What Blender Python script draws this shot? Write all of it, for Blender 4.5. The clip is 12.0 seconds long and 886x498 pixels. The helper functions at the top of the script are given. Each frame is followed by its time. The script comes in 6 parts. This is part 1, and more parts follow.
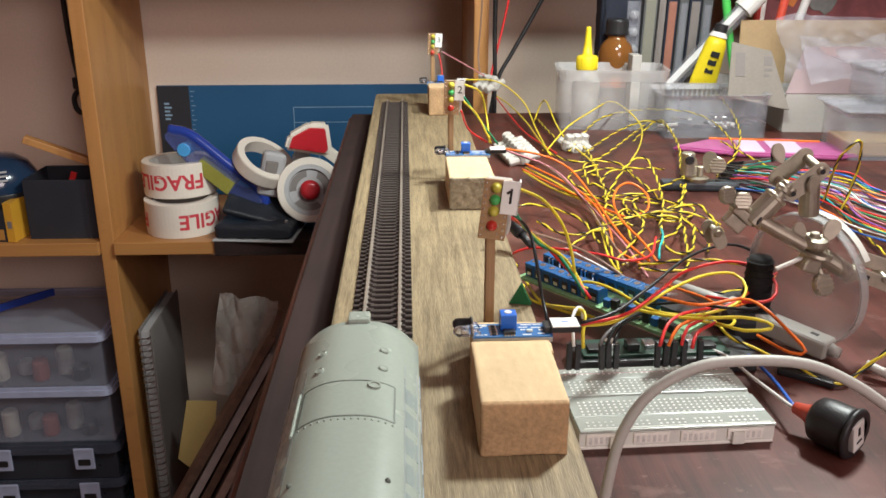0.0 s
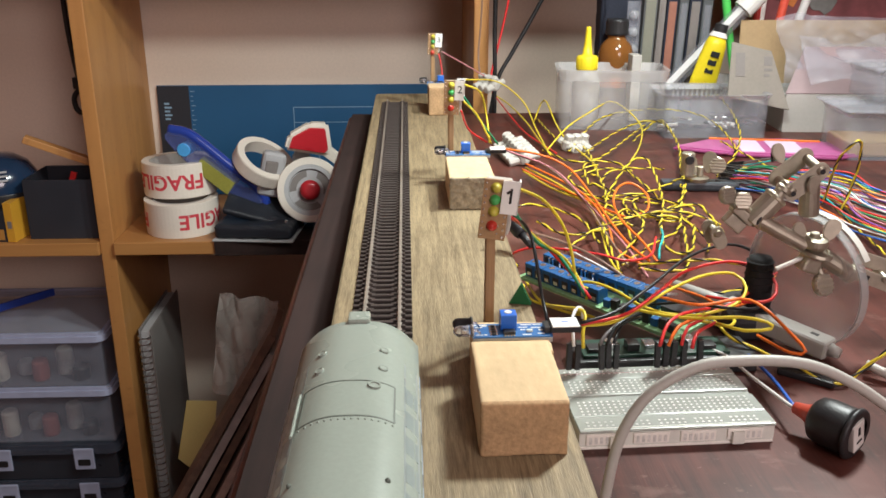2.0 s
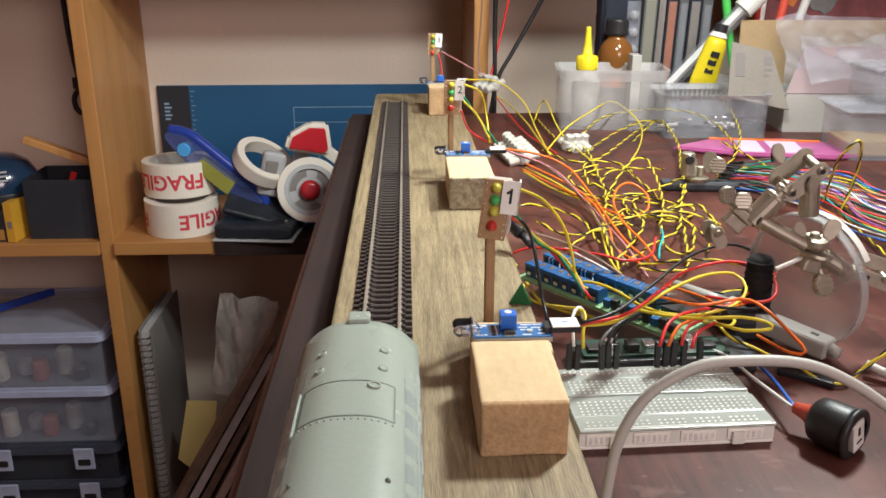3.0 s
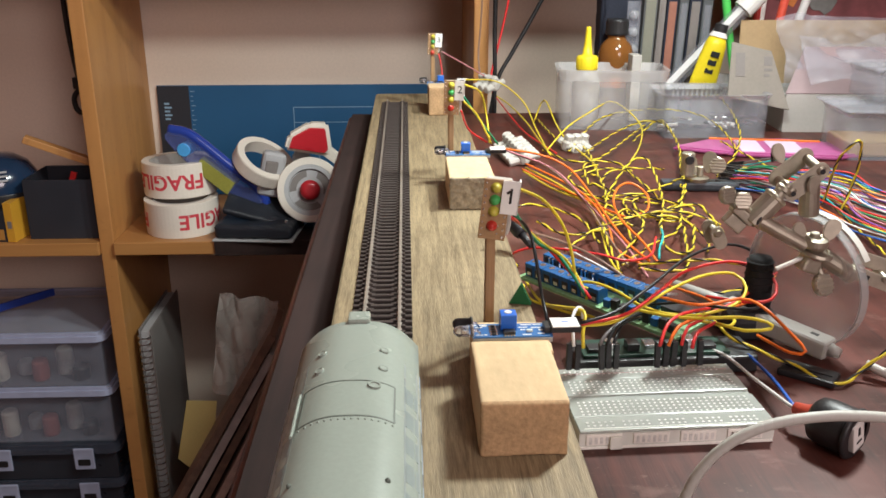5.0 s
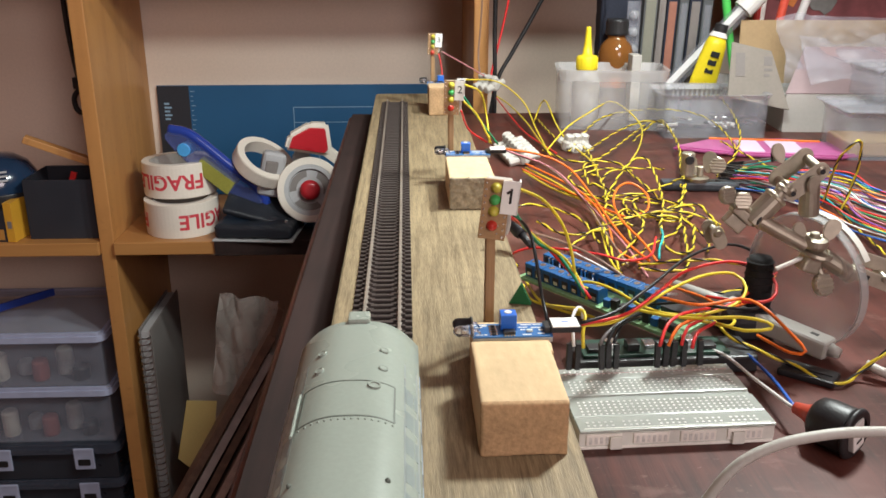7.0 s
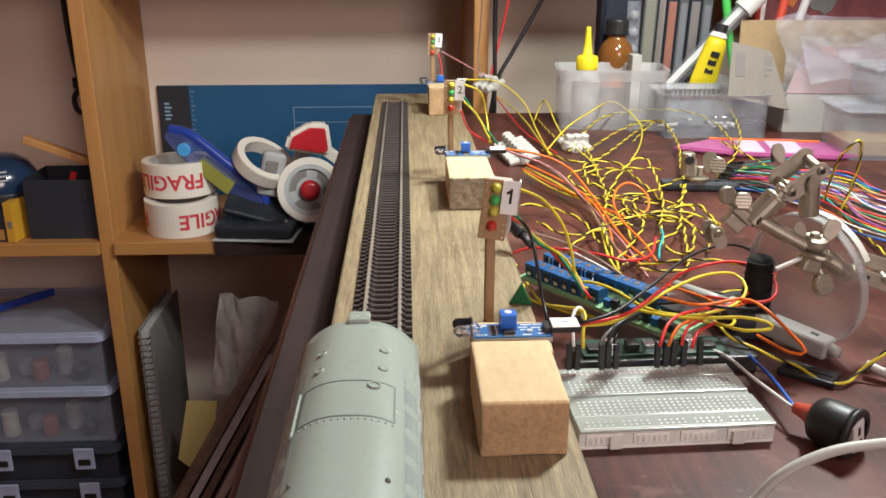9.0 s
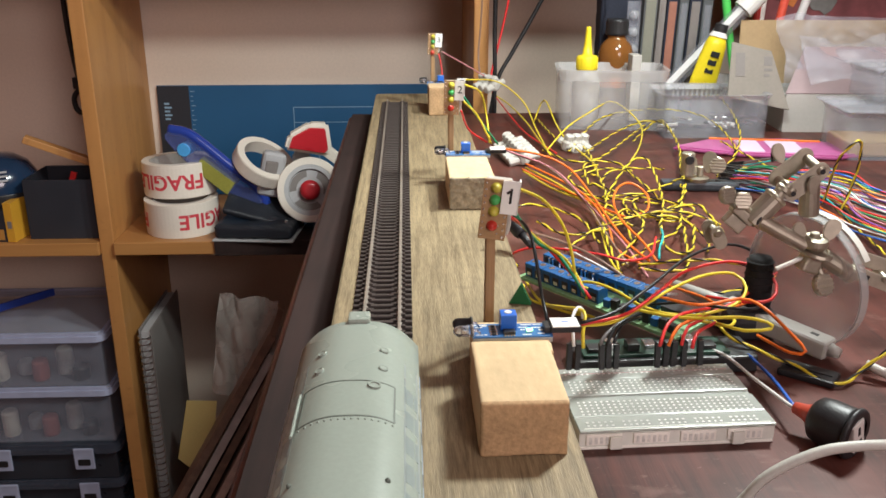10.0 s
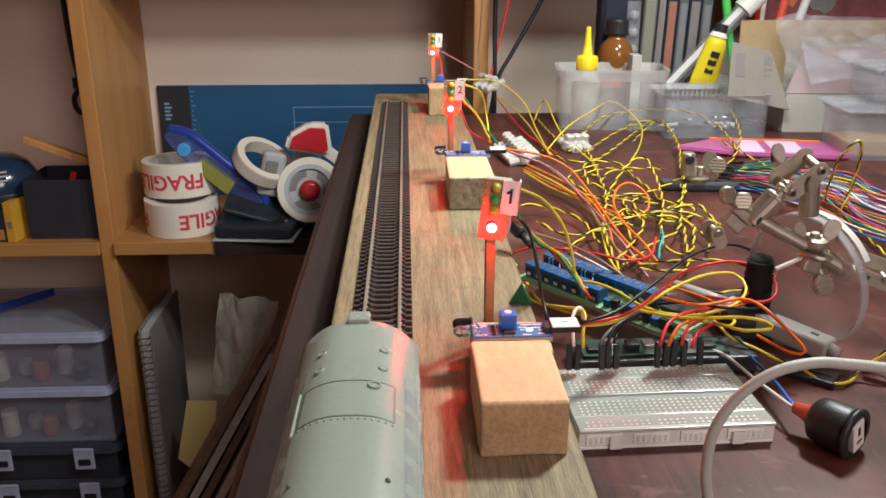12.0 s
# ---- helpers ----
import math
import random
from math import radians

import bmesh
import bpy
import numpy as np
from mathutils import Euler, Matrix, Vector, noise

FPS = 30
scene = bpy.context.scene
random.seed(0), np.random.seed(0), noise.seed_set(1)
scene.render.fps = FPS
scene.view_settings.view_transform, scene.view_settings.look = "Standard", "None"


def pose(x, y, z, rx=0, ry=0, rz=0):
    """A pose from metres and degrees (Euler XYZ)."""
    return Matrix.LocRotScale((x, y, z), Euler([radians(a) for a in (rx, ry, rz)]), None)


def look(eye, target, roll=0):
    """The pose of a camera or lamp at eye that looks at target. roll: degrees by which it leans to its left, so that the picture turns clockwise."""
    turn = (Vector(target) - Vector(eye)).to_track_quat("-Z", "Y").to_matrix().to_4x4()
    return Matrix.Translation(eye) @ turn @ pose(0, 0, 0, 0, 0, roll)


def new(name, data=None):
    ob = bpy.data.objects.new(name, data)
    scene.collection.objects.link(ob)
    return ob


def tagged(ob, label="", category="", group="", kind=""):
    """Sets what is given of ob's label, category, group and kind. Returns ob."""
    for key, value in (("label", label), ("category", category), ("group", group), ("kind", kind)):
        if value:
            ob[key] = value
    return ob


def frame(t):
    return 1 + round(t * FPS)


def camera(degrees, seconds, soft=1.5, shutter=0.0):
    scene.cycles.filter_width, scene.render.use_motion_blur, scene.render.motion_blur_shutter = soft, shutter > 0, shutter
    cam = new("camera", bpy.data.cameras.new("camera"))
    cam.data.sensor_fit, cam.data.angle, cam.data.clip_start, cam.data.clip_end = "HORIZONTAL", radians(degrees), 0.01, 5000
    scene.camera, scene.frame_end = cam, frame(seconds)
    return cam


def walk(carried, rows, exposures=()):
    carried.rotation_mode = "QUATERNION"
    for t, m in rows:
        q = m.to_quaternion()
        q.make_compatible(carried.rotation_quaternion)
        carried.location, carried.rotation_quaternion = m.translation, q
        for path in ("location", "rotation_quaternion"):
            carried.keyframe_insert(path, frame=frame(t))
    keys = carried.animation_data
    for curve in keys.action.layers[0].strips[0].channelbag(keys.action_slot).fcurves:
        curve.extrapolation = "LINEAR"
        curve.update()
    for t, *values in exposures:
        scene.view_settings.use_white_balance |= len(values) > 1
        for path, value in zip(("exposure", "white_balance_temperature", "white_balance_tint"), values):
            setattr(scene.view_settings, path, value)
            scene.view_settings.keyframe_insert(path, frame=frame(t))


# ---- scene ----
cam = camera(54.0, 12.0, soft=1.6)
EYE = (0.0, 0.0, 0.1955)
walk(cam, [(0.0, look(EYE, (0.03934, 0.94316, -0.13450))), (12.0, look(EYE, (0.03934, 0.94316, -0.13450)))],
     exposures=[(0.0, 0.0, 6300, 10), (10.633, 0.0, 6300, 10), (10.733, 0.03, 5750, -22), (11.2, 0.03, 5750, -22), (11.3, -0.15, 6300, 10), (11.7, -0.18, 6300, 10), (11.8, -0.26, 6250, 10), (12.0, -0.26, 6250, 10)])

# ---- light: one lamp over the desk, three added unseen fills, dim room ----
world = bpy.data.worlds.new("room_world")
scene.world = world
world.use_nodes = True
world.node_tree.nodes["Background"].inputs[0].default_value = (1.0, 0.93, 0.85, 1)
world.node_tree.nodes["Background"].inputs[1].default_value = 0.25


def area_lamp(name, eye, target, size, watts, colour):
    data = bpy.data.lights.new(name, "AREA")
    data.shape, data.size, data.energy, data.color = "DISK", size, watts, colour
    ob = new(name, data)
    ob.matrix_world = look(eye, target)
    return ob


area_lamp("desk_and_panel_light", (0.37, 0.64, 0.57), (0.0, 0.25, 0.0), 0.10, 8.6, (0.95, 1.0, 0.93))
# Unseen lamp added and aimed to brighten the bookcase's back panel.
area_lamp("desk_and_panel_light", (0.175, 0.55, 0.485), (-0.22, 1.40, 0.05), 0.08, 3.7, (0.95, 1.0, 0.93))
# Unseen soft fill added overhead to lift the darker front faces.
area_lamp("overhead_fill_light", (0.4, -0.75, 1.55), (0.1, 0.3, 0.0), 0.7, 4.6, (1.0, 0.93, 0.90))
# Unseen pinkish fill added from the front, lifts and tints the shadows.
area_lamp("room_fill_light", (0.75, -1.35, 0.72), (-0.4, 1.2, 0.0), 0.8, 17.5, (1.0, 0.82, 0.78))


# ---- materials ----
def nodes_of(name):
    m = bpy.data.materials.new(name)
    m.use_nodes = True
    nt = m.node_tree
    return m, nt, nt.nodes["Principled BSDF"]


def shade(rgb, k):
    return tuple(min(1.0, c * k) for c in rgb) + (1.0,)


def surface(name, rgb, rough=0.5, metal=0.0, grain=400.0, vary=0.18, bump=0.1, coat=0.0, stretch=(1, 1, 1), patch=25.0,
            alpha=1.0, clear=0.0, ior=1.45, rand=0.0, spec=0.5):
    """Colour that varies at two scales, with fine relief."""
    m, nt, p = nodes_of(name)
    n, ln = nt.nodes, nt.links
    tc = n.new("ShaderNodeTexCoord")
    mp = n.new("ShaderNodeMapping")
    mp.inputs["Scale"].default_value = stretch
    ln.new(tc.outputs["Object"], mp.inputs["Vector"])
    fine, wide = n.new("ShaderNodeTexNoise"), n.new("ShaderNodeTexNoise")
    fine.inputs["Scale"].default_value, wide.inputs["Scale"].default_value = grain, patch
    fine.inputs["Detail"].default_value, wide.inputs["Detail"].default_value = 5, 3
    ln.new(mp.outputs[0], fine.inputs["Vector"])
    ln.new(mp.outputs[0], wide.inputs["Vector"])
    mix = n.new("ShaderNodeMath")
    mix.operation = "ADD"
    ln.new(fine.outputs["Fac"], mix.inputs[0])
    ln.new(wide.outputs["Fac"], mix.inputs[1])
    last = mix
    if rand:
        info = n.new("ShaderNodeObjectInfo")
        add = n.new("ShaderNodeMath")
        add.operation = "MULTIPLY_ADD"
        add.inputs[1].default_value = rand
        ln.new(info.outputs["Random"], add.inputs[0])
        ln.new(mix.outputs[0], add.inputs[2])
        last = add
    ramp = n.new("ShaderNodeMapRange")
    ramp.inputs["From Min"].default_value, ramp.inputs["From Max"].default_value = 0.65, 1.35 + rand
    ln.new(last.outputs[0], ramp.inputs["Value"])
    col = n.new("ShaderNodeMix")
    col.data_type = "RGBA"
    col.inputs["A"].default_value, col.inputs["B"].default_value = shade(rgb, 1 - vary), shade(rgb, 1 + vary)
    ln.new(ramp.outputs[0], col.inputs["Factor"])
    ln.new(col.outputs["Result"], p.inputs["Base Color"])
    p.inputs["Metallic"].default_value = metal
    p.inputs["IOR"].default_value = ior
    p.inputs["Specular IOR Level"].default_value = spec
    p.inputs["Coat Weight"].default_value = coat
    p.inputs["Alpha"].default_value = alpha
    p.inputs["Transmission Weight"].default_value = clear
    rr = n.new("ShaderNodeMapRange")
    rr.inputs["To Min"].default_value, rr.inputs["To Max"].default_value = max(0.02, rough - 0.1), min(1, rough + 0.1)
    ln.new(wide.outputs["Fac"], rr.inputs["Value"])
    ln.new(rr.outputs[0], p.inputs["Roughness"])
    if bump:
        b = n.new("ShaderNodeBump")
        b.inputs["Strength"].default_value, b.inputs["Distance"].default_value = bump, 0.0006
        ln.new(fine.outputs["Fac"], b.inputs["Height"])
        ln.new(b.outputs[0], p.inputs["Normal"])
    return m


def wood(name, light, dark, along=1, scale=1.0, rough=0.55, coat=0.0, bump=0.25, streak=0.5, blotch=0.35):
    """Grain drawn out along one axis, with broad rings, pores and blotches."""
    m, nt, p = nodes_of(name)
    n, ln = nt.nodes, nt.links
    tc, mp = n.new("ShaderNodeTexCoord"), n.new("ShaderNodeMapping")
    s = [1.0, 1.0, 1.0]
    s[along] = 0.06
    mp.inputs["Scale"].default_value = s
    ln.new(tc.outputs["Object"], mp.inputs["Vector"])
    ring, pore, wide = (n.new("ShaderNodeTexNoise") for _ in range(3))
    ring.inputs["Scale"].default_value, ring.inputs["Detail"].default_value = 90 * scale, 6
    ring.inputs["Distortion"].default_value = 0.6
    pore.inputs["Scale"].default_value, pore.inputs["Detail"].default_value = 700 * scale, 3
    wide.inputs["Scale"].default_value, wide.inputs["Detail"].default_value = 14 * scale, 4
    ln.new(mp.outputs[0], ring.inputs["Vector"])
    ln.new(mp.outputs[0], pore.inputs["Vector"])
    ln.new(tc.outputs["Object"], wide.inputs["Vector"])
    a = n.new("ShaderNodeMath")
    a.operation, a.inputs[1].default_value = "MULTIPLY_ADD", streak
    ln.new(pore.outputs["Fac"], a.inputs[0])
    ln.new(ring.outputs["Fac"], a.inputs[2])
    b = n.new("ShaderNodeMath")
    b.operation, b.inputs[1].default_value = "MULTIPLY_ADD", blotch
    ln.new(wide.outputs["Fac"], b.inputs[0])
    ln.new(a.outputs[0], b.inputs[2])
    mid = 0.5 + 0.5 * streak + 0.5 * blotch
    r = n.new("ShaderNodeMapRange")
    r.inputs["From Min"].default_value, r.inputs["From Max"].default_value = mid - 0.3, mid + 0.3
    ln.new(b.outputs[0], r.inputs["Value"])
    col = n.new("ShaderNodeMix")
    col.data_type = "RGBA"
    col.inputs["A"].default_value, col.inputs["B"].default_value = (*dark, 1), (*light, 1)
    ln.new(r.outputs[0], col.inputs["Factor"])
    ln.new(col.outputs["Result"], p.inputs["Base Color"])
    rr = n.new("ShaderNodeMapRange")
    rr.inputs["To Min"].default_value, rr.inputs["To Max"].default_value = max(0.05, rough - 0.15), rough + 0.15
    ln.new(wide.outputs["Fac"], rr.inputs["Value"])
    ln.new(rr.outputs[0], p.inputs["Roughness"])
    p.inputs["Coat Weight"].default_value = coat
    p.inputs["Coat Roughness"].default_value = 0.25
    bp = n.new("ShaderNodeBump")
    bp.inputs["Strength"].default_value, bp.inputs["Distance"].default_value = bump, 0.0005
    ln.new(a.outputs[0], bp.inputs["Height"])
    ln.new(bp.outputs[0], p.inputs["Normal"])
    return m


def glow(name, rgb, strength):
    m, nt, p = nodes_of(name)
    p.inputs["Base Color"].default_value = (*rgb, 1)
    p.inputs["Emission Color"].default_value = (*rgb, 1)
    p.inputs["Emission Strength"].default_value = strength
    return m


def sheer(name, rgb, opacity, rough=0.25):
    """Thin clear plastic: part of the light goes straight through."""
    m, nt, p = nodes_of(name)
    n, ln = nt.nodes, nt.links
    p.inputs["Base Color"].default_value = (*rgb, 1)
    p.inputs["Roughness"].default_value = rough
    noise_t, r, tc = n.new("ShaderNodeTexNoise"), n.new("ShaderNodeMapRange"), n.new("ShaderNodeTexCoord")
    noise_t.inputs["Scale"].default_value = 35
    ln.new(tc.outputs["Object"], noise_t.inputs["Vector"])
    r.inputs["To Min"].default_value, r.inputs["To Max"].default_value = max(0, opacity - 0.15), min(1, opacity + 0.15)
    ln.new(noise_t.outputs["Fac"], r.inputs["Value"])
    ln.new(r.outputs[0], p.inputs["Alpha"])
    return m


M = {}
M["oak"] = wood("board_oak", (0.335, 0.257, 0.148), (0.122, 0.088, 0.048), 1, 3.4, 0.6, 0.0, 0.4, 0.8, 0.25)
M["pale_wood"] = surface("block_beech", (0.60, 0.435, 0.25), 0.8, grain=240, vary=0.11, bump=0.5, patch=48, stretch=(1, 0.4, 1))
M["end_grain"] = surface("block_end_grain", (0.41, 0.26, 0.135), 0.85, grain=700, vary=0.30, bump=0.5, patch=70)
M["end_grey"] = surface("block_weathered_face", (0.29, 0.245, 0.17), 0.9, grain=420, vary=0.4, bump=1.0, patch=150)
M["mahogany"] = wood("desk_mahogany", (0.105, 0.031, 0.0235), (0.038, 0.0140, 0.0115), 1, 1.5, 0.40, 0.03, 0.25, 0.3, 1.7)


def scuffed(m, rgb, scale, squash, limit):
    """Fine pale scratches and rubbed specks across a finished surface."""
    n, ln = m.node_tree.nodes, m.node_tree.links
    p = next(k for k in n if k.type == "BSDF_PRINCIPLED")
    under = p.inputs["Base Color"].links[0].from_socket
    tc, mp, spot = n.new("ShaderNodeTexCoord"), n.new("ShaderNodeMapping"), n.new("ShaderNodeTexNoise")
    mp.inputs["Scale"].default_value = squash
    mp.inputs["Rotation"].default_value = (0, 0, 0.25)
    spot.inputs["Scale"].default_value, spot.inputs["Detail"].default_value = scale, 5
    spot.inputs["Roughness"].default_value = 0.65
    ln.new(tc.outputs["Object"], mp.inputs["Vector"])
    ln.new(mp.outputs[0], spot.inputs["Vector"])
    r = n.new("ShaderNodeMapRange")
    r.inputs["From Min"].default_value, r.inputs["From Max"].default_value = limit, limit + 0.10
    ln.new(spot.outputs["Fac"], r.inputs["Value"])
    col = n.new("ShaderNodeMix")
    col.data_type = "RGBA"
    col.inputs["B"].default_value = (*rgb, 1)
    ln.new(r.outputs[0], col.inputs["Factor"])
    ln.new(under, col.inputs["A"])
    ln.new(col.outputs["Result"], p.inputs["Base Color"])


M["mahogany"].node_tree.nodes["Principled BSDF"].inputs["Specular IOR Level"].default_value = 0.24
scuffed(M["mahogany"], (0.20, 0.12, 0.10), 420, (0.8, 1.0, 1.0), 0.66)
# Dark brown for sheets that stand in for shade on desk and shelf.
M["shade_wood"] = wood("painted_shade_brown", (0.036, 0.021, 0.019), (0.018, 0.012, 0.0115), 1, 1.5, 0.75, 0.0, 0.2, 0.2, 1.2)
M["shade_wood"].node_tree.nodes["Principled BSDF"].inputs["Specular IOR Level"].default_value = 0.18
scuffed(M["shade_wood"], (0.10, 0.07, 0.06), 500, (0.8, 1.0, 1.0), 0.68)
M["pine"] = wood("bookcase_pine", (0.53, 0.262, 0.082), (0.40, 0.18, 0.055), 2, 0.35, 0.5, 0.15, 0.1, 0.2, 0.3)
M["pine_shelf"] = wood("bookcase_pine_shelf", (0.46, 0.225, 0.07), (0.34, 0.15, 0.045), 0, 0.35, 0.5, 0.15, 0.1, 0.2, 0.3)
M["panel"] = surface("back_panel_paint", (0.74, 0.62, 0.52), 0.7, grain=260, vary=0.06, bump=0.08, patch=4)
# Pink so that bounce from the added, unseen walls tints the shade.
M["plaster"] = surface("plaster", (0.56, 0.36, 0.32), 0.85, grain=120, vary=0.08, bump=0.1, patch=3)
M["carpet"] = surface("carpet", (0.13, 0.09, 0.07), 0.95, grain=300, vary=0.3, bump=0.5, patch=8)
M["sleeper"] = surface("sleeper_plastic", (0.050, 0.040, 0.037), 0.36, grain=1500, vary=0.25, bump=0.3, rand=0.4)
M["bed"] = surface("track_sheet_black", (0.005, 0.005, 0.005), 0.95, grain=700, vary=0.3, bump=0.3, spec=0.05)
M["rail"] = surface("nickel_rail", (0.46, 0.42, 0.37), 0.34, 0.7, grain=500, vary=0.2, bump=0.15)
M["loco"] = surface("roof_grey_green", (0.315, 0.365, 0.32), 0.27, grain=700, vary=0.05, bump=0.02, patch=30)
M["loco_band"] = surface("shoulder_blue_grey", (0.30, 0.345, 0.335), 0.3, vary=0.05, bump=0.01)
M["loco_line"] = surface("roof_seam", (0.12, 0.14, 0.12), 0.6, vary=0.1)
M["loco_side"] = surface("body_blue_grey", (0.245, 0.295, 0.285), 0.35, vary=0.05, bump=0.02)
M["dark"] = surface("black_plastic", (0.018, 0.018, 0.02), 0.42, grain=900, vary=0.25, bump=0.2)
M["white"] = surface("white_plastic", (0.74, 0.73, 0.70), 0.42, vary=0.05, bump=0.05)


def add_scuffs(m, colour, amount):
    """Pale scratches and worn patches over a finished material."""
    nt = m.node_tree
    n, ln = nt.nodes, nt.links
    p = n["Principled BSDF"]
    base = p.inputs["Base Color"].links[0].from_socket
    tc = n.new("ShaderNodeTexCoord")
    masks = []
    for scale, turn, stretch, lo, hi in ((95, 0.5, (0.55, 1, 1), 0.62, 0.74), (26, -0.2, (0.7, 1, 1), 0.58, 0.78), (240, 1.2, (0.35, 1, 1), 0.68, 0.74)):
        mp, nz, r = n.new("ShaderNodeMapping"), n.new("ShaderNodeTexNoise"), n.new("ShaderNodeMapRange")
        mp.inputs["Rotation"].default_value = (0, 0, turn)
        mp.inputs["Scale"].default_value = stretch
        nz.inputs["Scale"].default_value, nz.inputs["Detail"].default_value = scale, 6
        r.inputs["From Min"].default_value, r.inputs["From Max"].default_value = lo, hi
        ln.new(tc.outputs["Object"], mp.inputs["Vector"])
        ln.new(mp.outputs[0], nz.inputs["Vector"])
        ln.new(nz.outputs["Fac"], r.inputs["Value"])
        masks.append(r.outputs[0])
    total = masks[0]
    for extra in masks[1:]:
        mx = n.new("ShaderNodeMath")
        mx.operation = "MAXIMUM"
        ln.new(total, mx.inputs[0])
        ln.new(extra, mx.inputs[1])
        total = mx.outputs[0]
    k = n.new("ShaderNodeMath")
    k.operation, k.inputs[1].default_value = "MULTIPLY", amount
    ln.new(total, k.inputs[0])
    col = n.new("ShaderNodeMix")
    col.data_type = "RGBA"
    ln.new(k.outputs[0], col.inputs["Factor"])
    ln.new(base, col.inputs["A"])
    col.inputs["B"].default_value = (*colour, 1)
    ln.new(col.outputs["Result"], p.inputs["Base Color"])


add_scuffs(M["mahogany"], (0.22, 0.12, 0.10), 0.36)
add_scuffs(M["oak"], (0.12, 0.085, 0.05), 0.45)
add_scuffs(M["pine"], (0.24, 0.10, 0.035), 0.3)


# ---- mesh helpers ----
def part(name, bm, material, parent=None, label="", smooth=False):
    me = bpy.data.meshes.new(name)
    bm.to_mesh(me)
    bm.free()
    me.materials.append(material)
    if smooth:
        me.shade_smooth()
    ob = new(name, me)
    if parent:
        ob.parent = parent
    return tagged(ob, label)


def thing(name, m, label, category, group="", kind=""):
    ob = new(name)
    ob.empty_display_size = 0.01
    ob.matrix_world = m
    return tagged(ob, label, category, group, kind)


def single(name, bm, material, m, label, category, group="", kind="", smooth=False):
    ob = part(name, bm, material, None, "", smooth)
    ob.matrix_world = m
    return tagged(ob, label, category, group, kind)


def box(x0, x1, y0, y1, z0, z1, bevel=0.0, seg=2, bm=None):
    own = bmesh.new()
    bmesh.ops.create_cube(own, size=1.0)
    for v in own.verts:
        v.co = Vector(((x0 + x1) / 2 + v.co.x * (x1 - x0), (y0 + y1) / 2 + v.co.y * (y1 - y0), (z0 + z1) / 2 + v.co.z * (z1 - z0)))
    if bevel:
        bmesh.ops.bevel(own, geom=own.edges[:], offset=bevel, segments=seg, affect="EDGES", profile=0.6)
    return own if bm is None else merge(bm, own)


def merge(bm, other, m=None):
    """Adds other's faces to bm."""
    if m is not None:
        other.transform(m)
    me = bpy.data.meshes.new("join")
    other.to_mesh(me)
    other.free()
    bm.from_mesh(me)
    bpy.data.meshes.remove(me)
    return bm


def turned(bm, m):
    bm.transform(m)
    return bm


def lathe(profile, seg=24, closed=False):
    """A body of revolution round z from (radius, z) pairs."""
    bm = bmesh.new()
    rings = []
    for r, z in profile:
        if r < 1e-6:
            rings.append([bm.verts.new((0, 0, z))])
        else:
            rings.append([bm.verts.new((r * math.cos(2 * math.pi * i / seg), r * math.sin(2 * math.pi * i / seg), z)) for i in range(seg)])
    pairs = list(zip(rings, rings[1:])) + ([(rings[-1], rings[0])] if closed else [])
    for a, b in pairs:
        for i in range(seg):
            j = (i + 1) % seg
            quad = [a[i % len(a)], a[j % len(a)], b[j % len(b)], b[i % len(b)]]
            quad = list(dict.fromkeys(quad))
            if len(quad) > 2:
                bm.faces.new(quad)
    return bm


def rod(r, z0, z1, seg=16, bevel=0.0):
    b = min(bevel, r * 0.6)
    if b:
        return lathe([(0, z0), (r - b, z0), (r, z0 + b), (r, z1 - b), (r - b, z1), (0, z1)], seg)
    return lathe([(0, z0), (r, z0), (r, z1), (0, z1)], seg)


def smooth_path(points, step=0.004):
    """A smooth line through the points."""
    p = [Vector(q) for q in points]
    p = [p[0] * 2 - p[1]] + p + [p[-1] * 2 - p[-2]]
    out = []
    for i in range(1, len(p) - 2):
        n = max(2, int((p[i + 1] - p[i]).length / step))
        for k in range(n):
            t = k / n
            a, b, c, d = p[i - 1:i + 3]
            out.append(0.5 * (2 * b + (c - a) * t + (2 * a - 5 * b + 4 * c - d) * t * t + (3 * b - a - 3 * c + d) * t ** 3))
    return out + [p[-2]]


def frames_along(path):
    side, rows = None, []
    for i, q in enumerate(path):
        d = (path[min(i + 1, len(path) - 1)] - path[max(i - 1, 0)]).normalized()
        if side is None:
            side = d.orthogonal().normalized()
        side = (side - d * side.dot(d)).normalized()
        rows.append((q, side, d.cross(side)))
    return rows


def tube(path, r, sides=8):
    bm = bmesh.new()
    rings = []
    for q, a, b in frames_along(path):
        rings.append([bm.verts.new(q + (a * math.cos(2 * math.pi * k / sides) + b * math.sin(2 * math.pi * k / sides)) * r) for k in range(sides)])
    for u, v in zip(rings, rings[1:]):
        for k in range(sides):
            bm.faces.new((u[k], u[(k + 1) % sides], v[(k + 1) % sides], v[k]))
    bm.faces.new(rings[0][::-1])
    bm.faces.new(rings[-1])
    return bm


def plate(outline, z0, z1, bevel=0.0, bm=None):
    """A flat outline in x and y, given depth in z."""
    own = bmesh.new()
    f = own.faces.new([own.verts.new((x, y, z0)) for x, y in outline])
    up = bmesh.ops.extrude_face_region(own, geom=[f])["geom"]
    for v in up:
        if isinstance(v, bmesh.types.BMVert):
            v.co.z = z1
    bmesh.ops.recalc_face_normals(own, faces=own.faces[:])
    if bevel:
        bmesh.ops.bevel(own, geom=own.edges[:], offset=bevel, segments=2, affect="EDGES")
    return own if bm is None else merge(bm, own)


